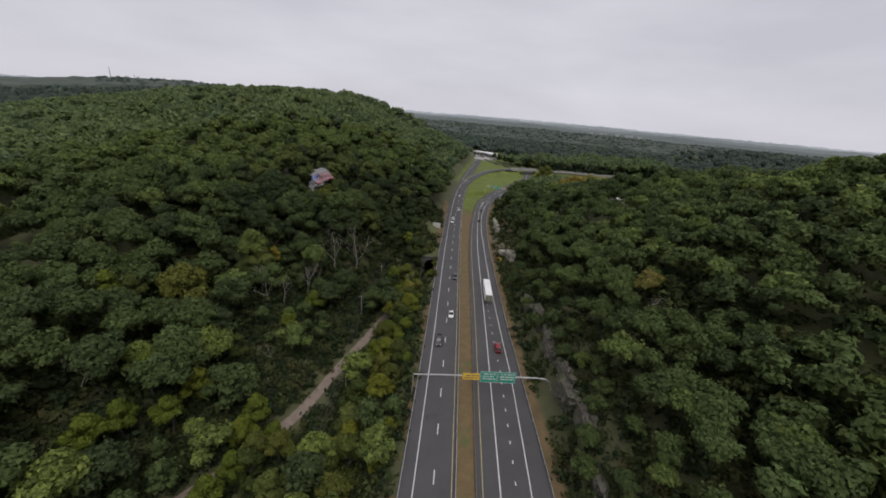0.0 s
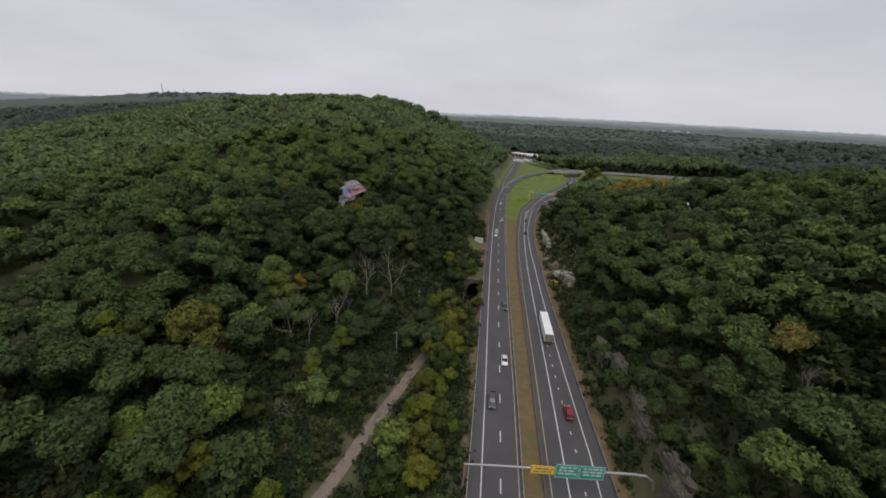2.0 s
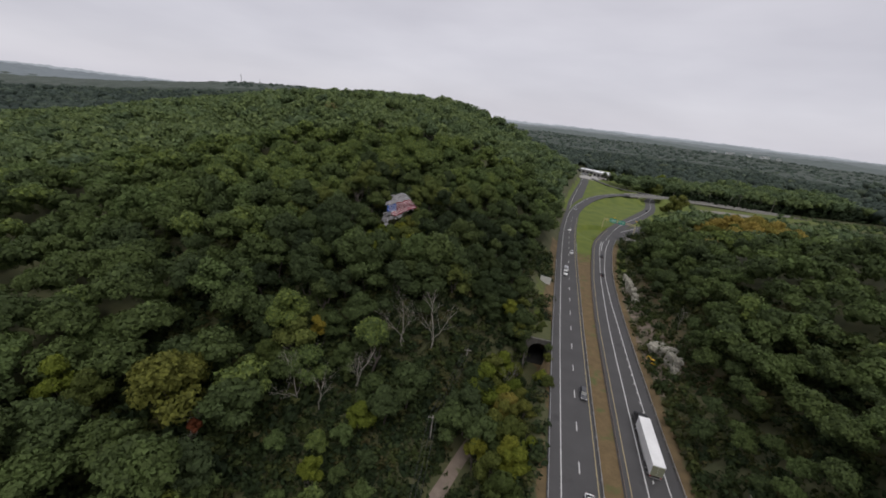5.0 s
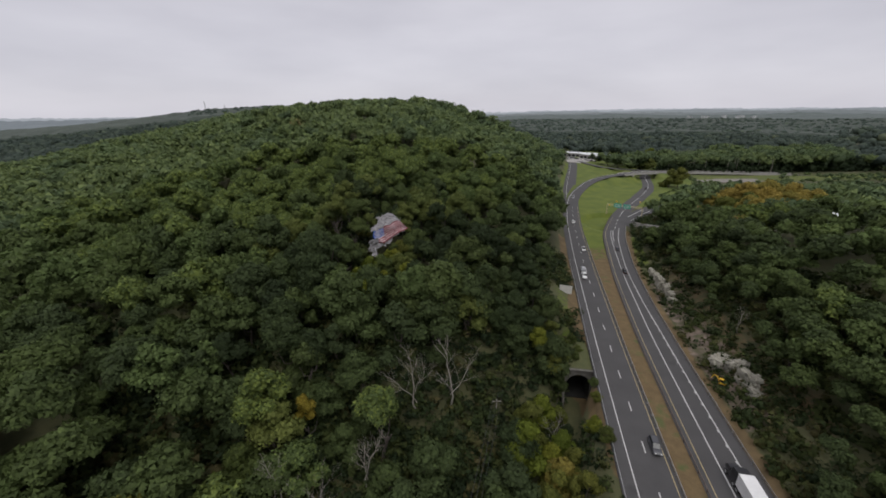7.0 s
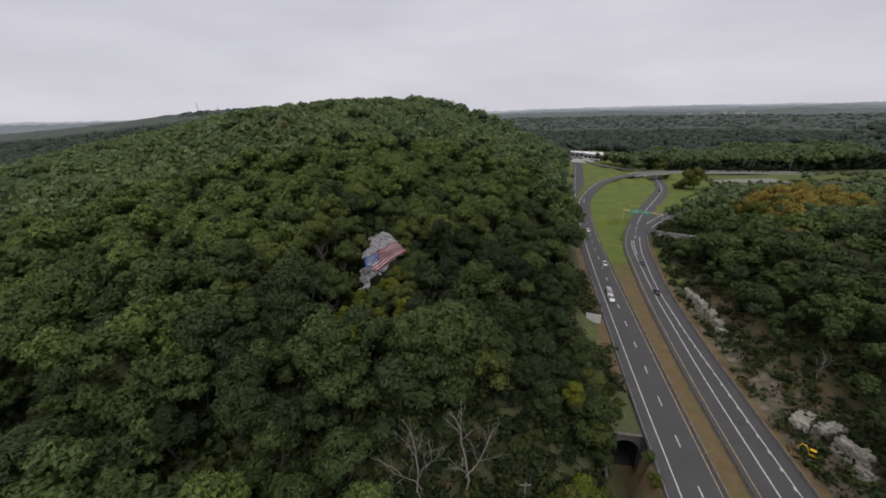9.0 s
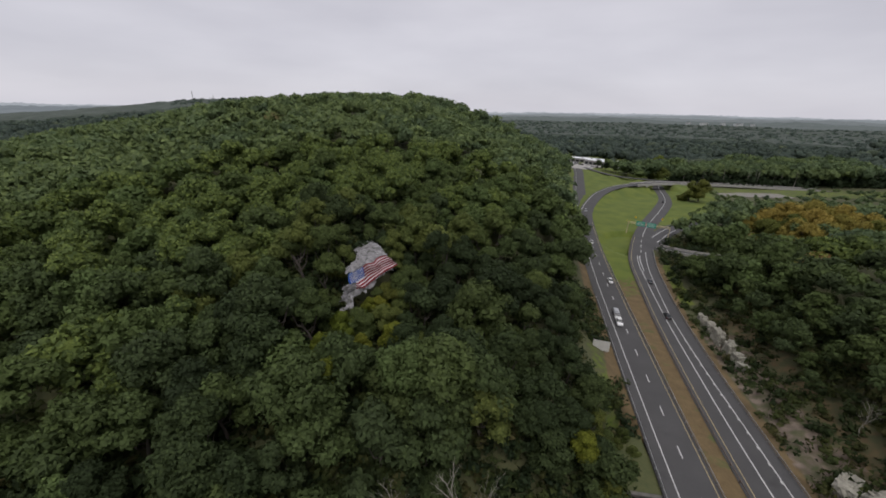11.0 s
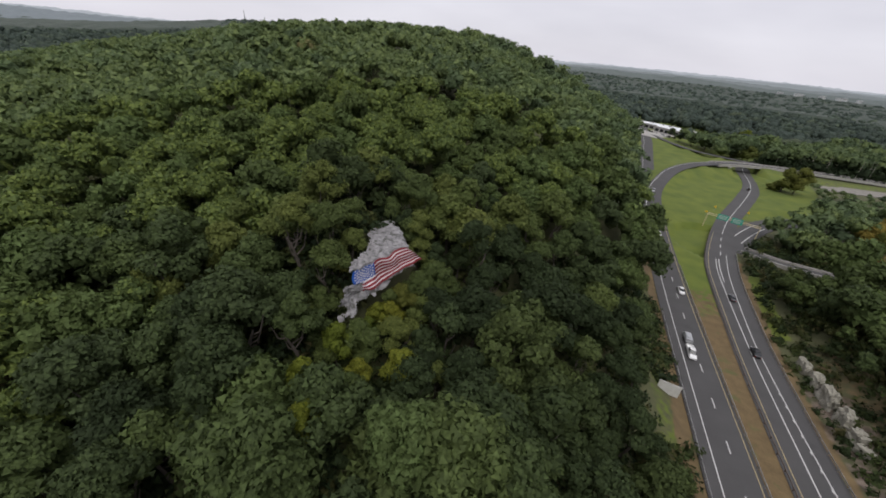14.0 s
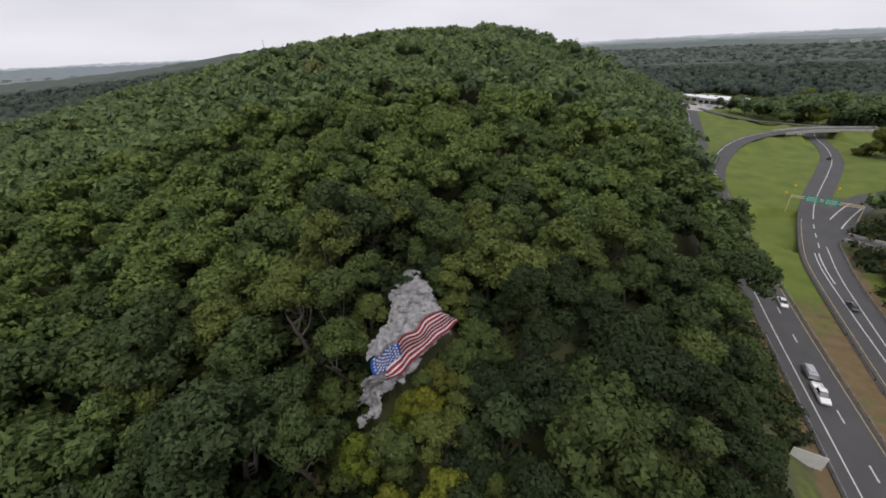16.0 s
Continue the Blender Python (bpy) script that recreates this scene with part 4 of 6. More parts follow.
def rock(x, y, size, turn, mat, label, seed, sink=0.3, group="rocks of the road cut"):
    me = lump(seed, size)
    me.materials.append(mat)
    z = float(terrain(x, y))
    return whole("rock_outcrop", me, label, "rock", pose(x, y, z + size[2] * (1 - 2 * sink) * 0.5, 0, 0, turn), group)


for i, (x, y, a, b, c, turn) in enumerate([(37.8, 184, 2.7, 1.5, 1.9, 40), (40.6, 180.5, 2.4, 1.4, 1.8, 10), (39.6, 174.5, 1.3, 2.8, 2.8, 15), (39.0, 170.5, 1.0, 1.5, 1.5, 5),
                                           (41.0, 248, 0.9, 2.2, 1.9, -5), (40.8, 242, 1.0, 2.2, 2.4, -8), (40.4, 236, 1.1, 2.4, 2.7, -6), (40.4, 230, 1.1, 2.0, 2.4, -3), (40.0, 225, 1.0, 1.6, 2.0, 8), (39.6, 221.5, 0.8, 1.3, 1.3, 30)]):
    rock(x, y, (a, b, c), turn, PALE_ROCK, "pale grey blasted rock face beside the road", i + 1)
for i, y in enumerate(range(54, 124, 9)):
    y = y + (i * 37 % 5) - 2
    x = float(np.interp(y, Y_R, X_RR)) + 7.2 + (i * 53 % 7) * 0.25
    rock(x, y, (1.0 + (i % 3) * 0.25, 3.4 + (i % 4) * 0.5, 1.9 + (i * 29 % 5) * 0.35), 3 * (i % 5) - 6, ROCK, "dark weathered ledge of the rock cut, partly overgrown", 20 + i, 0.32)


# the painted ledge on the hillside: a steep face u along, v up, and the bare rock round it
FACE_O, FACE_U, FACE_V = Vector((-64.14, 198.75, 27.06)), Vector((0.480, 0.877, 0)), Vector((-0.203, 0.111, 0.973))
FACE_BACK = Vector((-8.0, 12.4, -1.0))


def face_point(u, v):
    """A spot on the painted face, u along 0 to 1, v up 0 to 1, with the ledge's folds."""
    n = FACE_U.cross(FACE_V).normalized()
    n = n if n.x > 0 else -n
    wave = 0.35 * math.sin(u * 11 + v * 1.5) + 0.22 * math.sin(u * 23 + 1.0 - v * 2) + 0.2 * math.sin(v * 7 + u * 4)
    ripple = 0.16 * math.sin(u * 15.5 + 0.8) + 0.10 * math.sin(u * 27 + v)
    w = min(max(v, 0.0), 1.0)
    over = min(u, 0.0) + max(u - 1.0, 0.0)
    along_top, along_foot = float(np.interp(u, [0, 0.4, 1], [-1.45, 3.05, 11.5])), float(np.interp(u, [0, 0.4, 0.6, 1], [0.0, 3.8, 7.2, 15.2]))
    top = float(np.interp(u, [0, 0.4, 0.55, 0.85, 1], [4.25, 4.65, 5.0, 5.35, 5.2]))
    foot = float(np.interp(u, [0, 0.4, 0.5, 0.62, 1], [0.0, -0.15, 0.2, 1.45, 1.55]))
    bulge = 4 * w * (1 - w) * max(0.0, 1 - max(u, 0.0) / 0.4)
    a = along_foot + (along_top - along_foot) * w + over * 12.0 - 0.9 * bulge
    b = foot + (top - foot) * w + (v - w) * 4.6 - 0.25 * bulge
    return FACE_O + FACE_U * a + FACE_V * (b + ripple) + n * (wave * 0.8)


def face_patch(u0, u1, v0, v1, lift, nu, nv, hold=None):
    n = FACE_U.cross(FACE_V).normalized()
    n = n if n.x > 0 else -n
    s = Shape()
    pts = [face_point(u0 + (u1 - u0) * i / nu, v0 + (v1 - v0) * j / nv) + n * lift for j in range(nv + 1) for i in range(nu + 1)]
    s.add(pts, [(j * (nu + 1) + i, j * (nu + 1) + i + 1, (j + 1) * (nu + 1) + i + 1, (j + 1) * (nu + 1) + i) for j in range(nv) for i in range(nu)])
    return s


def flag_ledge():
    n = FACE_U.cross(FACE_V).normalized()
    n = n if n.x > 0 else -n
    nu, nv = 128, 96
    verts, faces = [], []
    r = random.Random(5)
    for j in range(nv + 1):
        for i in range(nu + 1):
            u, v = -0.85 + 2.0 * i / nu, -0.9 + 3.2 * j / nv
            if v <= 1.05:
                p = face_point(u, v)
                spread_out = max(0.0, -v) * 1.5
                p = p + Vector((spread_out * 1.5, -spread_out * 0.4, 0))
            else:
                k = v - 1.05
                p = face_point(u, 1.05) + FACE_BACK * k + Vector((0, 0, 1.1 * math.sin(min(k, 1.0) * 3.1) - 6.0 * max(0.0, k - 1.0)))
            away = max(0.0, -0.05 - u, u - 1.06)
            p.z -= 10.0 * away ** 1.3
            q = Vector((p.x * 0.4, p.y * 0.4, p.z * 0.4))
            cell = noise.voronoi(q)[0]
            bare = 0.0 if (-0.02 <= u <= 1.04 and -0.05 <= v <= 1.05) else 1.0
            crack = noise.voronoi(q * 2.1 + Vector((3.1, 0.4, 1.7)))[0]
            p = p - n * 0.12 + (n * 0.8 + Vector((0, 0, 0.35))) * (bare * (0.8 * (cell[1] - cell[0]) + 0.24 * (crack[1] - crack[0]) + 0.14 * noise.noise(q * 5.3)) - 0.2 * bare)
            verts.append(p)
    def bare_rock(i, j):
        u, v = -0.85 + 2.0 * (i + 0.5) / nu, -0.9 + 3.2 * (j + 0.5) / nv
        wob = 0.1 * math.sin(i * 0.44) + 0.09 * math.sin(j * 0.55 + i * 0.22) + r.uniform(-0.06, 0.06)
        if v > 1.05:
            return np.interp(v, [1, 1.2, 1.3, 1.4, 1.6, 2.0, 2.15], [-0.05, 0.0, 0.26, 0.4, 0.46, 0.52, 0.7]) + wob * 0.35 < u < np.interp(v, [1, 1.2, 1.65, 2.0, 2.2], [1.03, 1.0, 0.95, 0.92, 0.86]) + wob * 0.2
        if u < 0.06:
            return u > -0.36 + wob and -0.26 + 0.7 * u + wob * 0.6 < v < 0.58 + 1.15 * u + wob
        return u < 1.02 + wob * 0.1 and v > np.interp(u, [0, 0.5, 0.7, 1], [-0.24, -0.20, -0.06, 0.0]) + wob * 0.5

    faces = [(j * (nu + 1) + i, j * (nu + 1) + i + 1, (j + 1) * (nu + 1) + i + 1, (j + 1) * (nu + 1) + i) for j in range(nv) for i in range(nu) if bare_rock(i, j)]
    ledge = thing("painted_ledge", "grey rock ledge painted with a large stars and stripes flag", "rock")
    me = Shape().add(verts, faces).mesh("rock_face", LEDGE)
    part("rock_face", me, LEDGE, ledge)
    split = 0.40
    for k in range(13):
        v1, v0 = 1 - k / 13, 1 - (k + 1) / 13
        u0 = split if k < 7 else 0.14 - 0.14 * (k - 7) / 5
        part("stripe", face_patch(u0, 1.0, v0 - (0.01 if k % 2 == 0 else 0), v1 + (0.01 if k % 2 == 0 else 0), 0.13 if k % 2 == 0 else 0.1, 26, 2), FLAG_RED if k % 2 == 0 else FLAG_WHITE, ledge, "red painted stripe" if k % 2 == 0 else "white painted stripe")
    canton = part("canton", face_patch(0.0, split, 6 / 13, 1.0, 0.15, 16, 8), FLAG_BLUE, ledge, "blue painted field of stars")
    for row in range(9):
        for col in range(6 if row % 2 == 0 else 5):
            u = split * ((col + 0.6) / 6.2 + (0.085 if row % 2 else 0))
            v = 1 - (row + 0.6) / 9.2 * 7 / 13
            c = face_point(u, v) + n * 0.18
            a, b = FACE_U.normalized(), FACE_V.normalized()
            pts = [c + (a * math.cos(t) + b * math.sin(t)) * (0.24 if q % 2 == 0 else 0.11) for q, t in ((q, math.pi / 2 + q * math.pi / 5) for q in range(10))]
            part("star", Shape().add([c + n * 0.02, *pts], [(0, 1 + q, 1 + (q + 1) % 10) for q in range(10)]), FLAG_WHITE, canton)


flag_ledge()


# ---------------------------------------------------------------- vehicles
def loft(sections):
    """A body from cross-sections (y, half width low, half width high, z low, z high)."""
    s, n = Shape(), 8
    v = []
    for y, wl_, wh_, z0, z1 in sections:
        zm = z0 + (z1 - z0) * 0.55
        v += [(-wl_ * 0.92, y, z0), (-wl_, y, z0 + 0.12), (-wl_, y, zm), (-wh_, y, z1), (wh_, y, z1), (wl_, y, zm), (wl_, y, z0 + 0.12), (wl_ * 0.92, y, z0)]
    f = [(i * n + j, i * n + (j + 1) % n, (i + 1) * n + (j + 1) % n, (i + 1) * n + j) for i in range(len(sections) - 1) for j in range(n)]
    f += [tuple(range(n - 1, -1, -1)), tuple(range((len(sections) - 1) * n, len(sections) * n))]
    return s.add(v, f)


def wheel(parent, x, y, r, width):
    w_ = part("wheel", Shape().tube([(x - width / 2, y, r), (x - width / 2 + 0.03, y, r), (x + width / 2 - 0.03, y, r), (x + width / 2, y, r)], [r * 0.9, r, r, r * 0.9], 16), TYRE, parent)
    s = 1 if x > 0 else -1
    part("rim", Shape().tube([(x + s * width * 0.42, y, r), (x + s * (width / 2 + 0.015), y, r)], [r * 0.62, r * 0.58], 12), STEEL, w_)


def car(kind, paint, label, x, y, heading):
    """Heading 0 drives towards +y; the front is at +y."""
    c = thing("pickup_truck" if kind == "pickup" else "car", label, "car", pose(x, y, 0.015, 0, 0, heading), group="vehicles on the highway")
    P = PAINTS[paint]
    if kind == "sedan":
        body = [(-2.35, 0.78, 0.70, 0.42, 0.86), (-2.2, 0.88, 0.80, 0.32, 0.98), (-1.2, 0.91, 0.84, 0.24, 1.02), (0.9, 0.91, 0.84, 0.24, 0.98), (1.9, 0.89, 0.80, 0.26, 0.86), (2.3, 0.80, 0.68, 0.36, 0.70)]
        cabin = [(-1.85, 0.74, 0.62, 0.95, 1.02), (-1.1, 0.78, 0.60, 0.95, 1.42), (0.25, 0.78, 0.60, 0.95, 1.44), (1.15, 0.74, 0.64, 0.93, 1.0)]
        roof, ax = [(-1.0, 0.56, 0.5, 1.40, 1.47), (0.2, 0.57, 0.5, 1.42, 1.48)], 1.42
    elif kind == "suv":
        body = [(-2.3, 0.84, 0.80, 0.45, 1.05), (-2.2, 0.92, 0.86, 0.34, 1.12), (0.9, 0.94, 0.88, 0.28, 1.10), (2.0, 0.92, 0.84, 0.30, 1.02), (2.35, 0.84, 0.74, 0.42, 0.82)]
        cabin = [(-2.2, 0.82, 0.70, 1.05, 1.20), (-1.9, 0.84, 0.68, 1.05, 1.66), (0.3, 0.84, 0.66, 1.05, 1.70), (1.2, 0.80, 0.70, 1.03, 1.12)]
        roof, ax = [(-1.85, 0.66, 0.6, 1.64, 1.72), (0.25, 0.65, 0.58, 1.67, 1.75)], 1.42
    elif kind == "van":
        body = [(-2.7, 0.92, 0.90, 0.4, 1.9), (-2.6, 0.96, 0.90, 0.32, 2.05), (1.0, 0.98, 0.90, 0.30, 2.10), (1.7, 0.96, 0.78, 0.30, 1.45), (2.6, 0.92, 0.78, 0.36, 1.05)]
        cabin = [(0.95, 0.90, 0.80, 1.3, 1.96), (1.25, 0.88, 0.76, 1.3, 1.90), (1.9, 0.84, 0.72, 1.2, 1.38)]
        roof, ax = [(-2.4, 0.84, 0.8, 2.04, 2.13), (0.8, 0.84, 0.8, 2.07, 2.15)], 1.7
    else:
        body = [(-2.9, 0.92, 0.90, 0.55, 0.80), (-2.85, 0.96, 0.92, 0.42, 0.82), (-0.7, 0.97, 0.92, 0.36, 0.84), (-0.6, 0.97, 0.92, 0.36, 1.20), (1.4, 0.97, 0.90, 0.36, 1.16), (2.5, 0.95, 0.86, 0.38, 1.06), (2.85, 0.88, 0.78, 0.5, 0.88)]
        cabin = [(-0.75, 0.84, 0.74, 1.15, 1.25), (-0.6, 0.86, 0.70, 1.15, 1.82), (0.7, 0.86, 0.68, 1.15, 1.86), (1.5, 0.82, 0.72, 1.12, 1.2)]
        roof, ax = [(-0.58, 0.68, 0.62, 1.80, 1.88), (0.65, 0.67, 0.6, 1.82, 1.90)], 1.8
        for s in (-1, 1):
            part("bed_side", Shape().box((s * 0.9, -1.75, 1.0), (0.1, 2.2, 0.42)), P, c)
        part("tailgate", Shape().box((0, -2.84, 1.0), (1.8, 0.08, 0.42)), P, c)
    part("body", loft(body), P, c, smooth=False)
    part("windows", loft(cabin), GLASS, c, "dark glass")
    part("roof", loft(roof), P, c)
    front, rear = body[-1][0], body[0][0]
    for s in (-1, 1):
        wheel(c, s * 0.82, ax, 0.34, 0.22)
        wheel(c, s * 0.82, -ax, 0.34, 0.22)
        part("headlight", Shape().box((s * 0.58, front - 0.06, 0.66 if kind == "sedan" else 0.82), (0.34, 0.16, 0.14)), LAMP_CLEAR, c)
        part("tail_light", Shape().box((s * 0.66, rear + 0.03, 0.8), (0.26, 0.1, 0.16)), LAMP_RED, c)
    return c


def articulated_truck(x, y, heading):
    t = thing("articulated_truck", "long white box semi-trailer truck with a dark tractor", "truck", pose(x, y, 0.015, 0, 0, heading), group="vehicles on the highway")
    box = part("trailer", Shape().box((0, -2.6, 2.55), (2.55, 14.6, 2.75)), TRAILER_WHITE, t, "white trailer box")
    part("roof_edge", Shape().box((0, -2.6, 3.95), (2.6, 14.65, 0.08)), TRAILER_WHITE, box)
    for s in (-1, 1):
        part("trailer_door", Shape().box((s * 0.63, -9.93, 2.5), (1.2, 0.06, 2.5)), TRAILER_REAR, box, "dull olive rear door")
        part("side_skirt", Shape().box((s * 1.2, -2.6, 0.85), (0.05, 6.5, 0.7)), STEEL, box)
        part("rear_light", Shape().box((s * 1.05, -9.95, 0.95), (0.3, 0.08, 0.16)), LAMP_RED, box)
    part("chassis", Shape().box((0, -2.0, 1.05), (1.0, 15.5, 0.25)), RUSTY, t)
    part("bumper_bar", Shape().box((0, -9.9, 0.6), (2.3, 0.12, 0.14)), STEEL, t)
    part("cab", loft([(5.0, 1.15, 1.1, 0.9, 3.4), (5.2, 1.2, 1.15, 0.7, 3.7), (6.9, 1.2, 1.1, 0.6, 3.3), (7.4, 1.15, 1.0, 0.6, 2.2), (9.0, 1.0, 0.85, 0.6, 1.9), (9.3, 0.95, 0.8, 0.7, 1.6)]), PAINTS["black"], t, "dark tractor cab")
    part("windscreen", Shape().box((0, 7.22, 2.75), (1.9, 0.1, 0.8), 0, 20), GLASS, t)
    for s in (-1, 1):
        for yy in (-8.8, -7.5, 4.1, 5.4, 8.2):
            wheel(t, s * 1.05, yy, 0.5, 0.42)
        part("exhaust_stack", Shape().tube([(s * 1.1, 4.95, 1.0), (s * 1.1, 4.95, 3.9)], 0.09, 8), STEEL, t)
        part("mirror", Shape().box((s * 1.4, 7.0, 2.5), (0.2, 0.15, 0.55)), PAINTS["black"], t)


articulated_truck(23.9, 140.5, -2.0)
car("suv", "red", "dark red estate car driving away on the asphalt", 23.2, 100.7, -2)
car("sedan", "black", "black saloon car driving away on the asphalt", 30.9, 250.7, -7)
car("sedan", "black", "black saloon car heading under the overpass", 101.5, 450.6, -28)
car("sedan", "dark_grey", "dark grey saloon car driving away", 35.0, 281, -9)
car("sedan", "white", "white saloon car coming towards the sign gantry", 8.9, 119.6, 177)
car("pickup", "dark_grey", "dark grey pickup on the slow lane", 4.6, 102.5, 177)
car("suv", "dark_grey", "dark grey suv on the overtaking lane", 11.2, 152.8, 177)
car("pickup", "white", "white pickup towing a flat trailer", 12.3, 243.0, 175)
car("sedan", "white", "white saloon car coming round the bend", 18.0, 278.1, 174)
car("sedan", "white", "white saloon car far along the road", 20.6, 330, 172)
car("suv", "silver", "silver suv on the ramp beside the island", 31.5, 405, 166)


def flat_trailer(x, y, heading):
    t = thing("flat_trailer", "grey utility trailer loaded with tan boards behind a pickup", "trailer", pose(x, y, 0.015, 0, 0, heading), group="vehicles on the highway")
    part("bed", Shape().box((0, 0, 0.7), (2.0, 4.4, 0.18)), STEEL, t)
    for s in (-1, 1):
        part("side_rail", Shape().box((s * 0.98, 0, 1.0), (0.06, 4.4, 0.4)), STEEL, t)
        wheel(t, s * 1.1, -0.5, 0.33, 0.2)
        wheel(t, s * 1.1, 0.35, 0.33, 0.2)
    part("drawbar", Shape().tube([(0, 2.2, 0.6), (0, 3.4, 0.55)], 0.07, 6), STEEL, t)
    part("load", Shape().box((0, -0.1, 1.15), (1.7, 3.6, 0.7)).box((0.2, -0.3, 1.6), (1.0, 2.6, 0.25), 6), PAINTS["silver"], t, "stacked boards")


flat_trailer(13.0, 249.4, 175)


def excavator(x, y, turn):
    e = thing("excavator", "small yellow excavator parked at the foot of the rock", "excavator", pose(x, y, float(terrain(x, y)) + 0.02, 0, 0, turn) @ Matrix.Scale(0.72, 4))
    for s in (-1, 1):
        part("track", Shape().prism([(-1.2, 0.15), (-0.9, 0.0), (0.9, 0.0), (1.2, 0.15), (1.2, 0.4), (0.9, 0.55), (-0.9, 0.55), (-1.2, 0.4)], s * 0.85 - 0.22, s * 0.85 + 0.22, "x"), TYRE, e)
    body = part("body", loft([(-1.3, 0.8, 0.7, 0.6, 1.2), (-1.1, 0.95, 0.85, 0.55, 1.45), (0.2, 0.95, 0.85, 0.55, 1.4), (0.8, 0.9, 0.8, 0.55, 1.1)]), MACHINE_YELLOW, e)
    part("cab", Shape().box((-0.35, 0.1, 1.75), (0.95, 1.2, 1.3)), GLASS, e)
    part("cab_roof", Shape().box((-0.35, 0.1, 2.43), (1.05, 1.3, 0.1)), MACHINE_YELLOW, e)
    part("boom", Shape().tube([(0.35, 0.7, 1.0), (0.35, 1.5, 2.6), (0.35, 2.6, 2.9)], [0.2, 0.18, 0.14], 6), MACHINE_YELLOW, e)
    part("stick", Shape().tube([(0.35, 2.5, 2.95), (0.35, 3.1, 1.2)], [0.14, 0.1], 6), MACHINE_YELLOW, e)
    part("bucket", Shape().prism([(2.8, 1.2), (3.4, 1.1), (3.3, 0.5), (2.8, 0.4), (2.6, 0.7)], 0.0, 0.7, "x"), RUSTY, e)


excavator(35.0, 176.4, 60)
for x, y, k in ((60.5, 386, -0.3), (77, 385, 0), (52.5, 374, -0.3)):
    s = thing("bend_sign", "small yellow diamond warning sign on a thin post", "road sign", pose(x, y, 0, 0, 0, -20), group="warning signs at the bend")
    part("post", Shape().tube([(0, 0, -0.4), (0, 0, 2.9)], 0.05, 6), STEEL, s)
    part("panel", Shape().prism([(0, 1.7), (0.62, 2.32), (0, 2.94), (-0.62, 2.32)], -0.08, -0.05, "y"), SIGN_YELLOW, s)
for i in range(9):
    car(("sedan", "suv")[i % 2], ("white", "silver", "dark_grey", "black", "white")[i % 5], "parked car on the pale shop lot", 66 + i * 3.6 + (i % 3), 690 - i * 5.2, 52)


# ---------------------------------------------------------------- trees
def ico(level):
    bm = bmesh.new()
    bmesh.ops.create_icosphere(bm, subdivisions=level, radius=1)
    v = np.array([p.co[:] for p in bm.verts])
    f = np.array([[p.index for p in q.verts] for q in bm.faces])
    bm.free()
    return v, f


ICO = {k: ico(k) for k in (1, 2)}


def unit(a):
    return a / np.maximum(np.linalg.norm(a, axis=-1, keepdims=True), 1e-6)


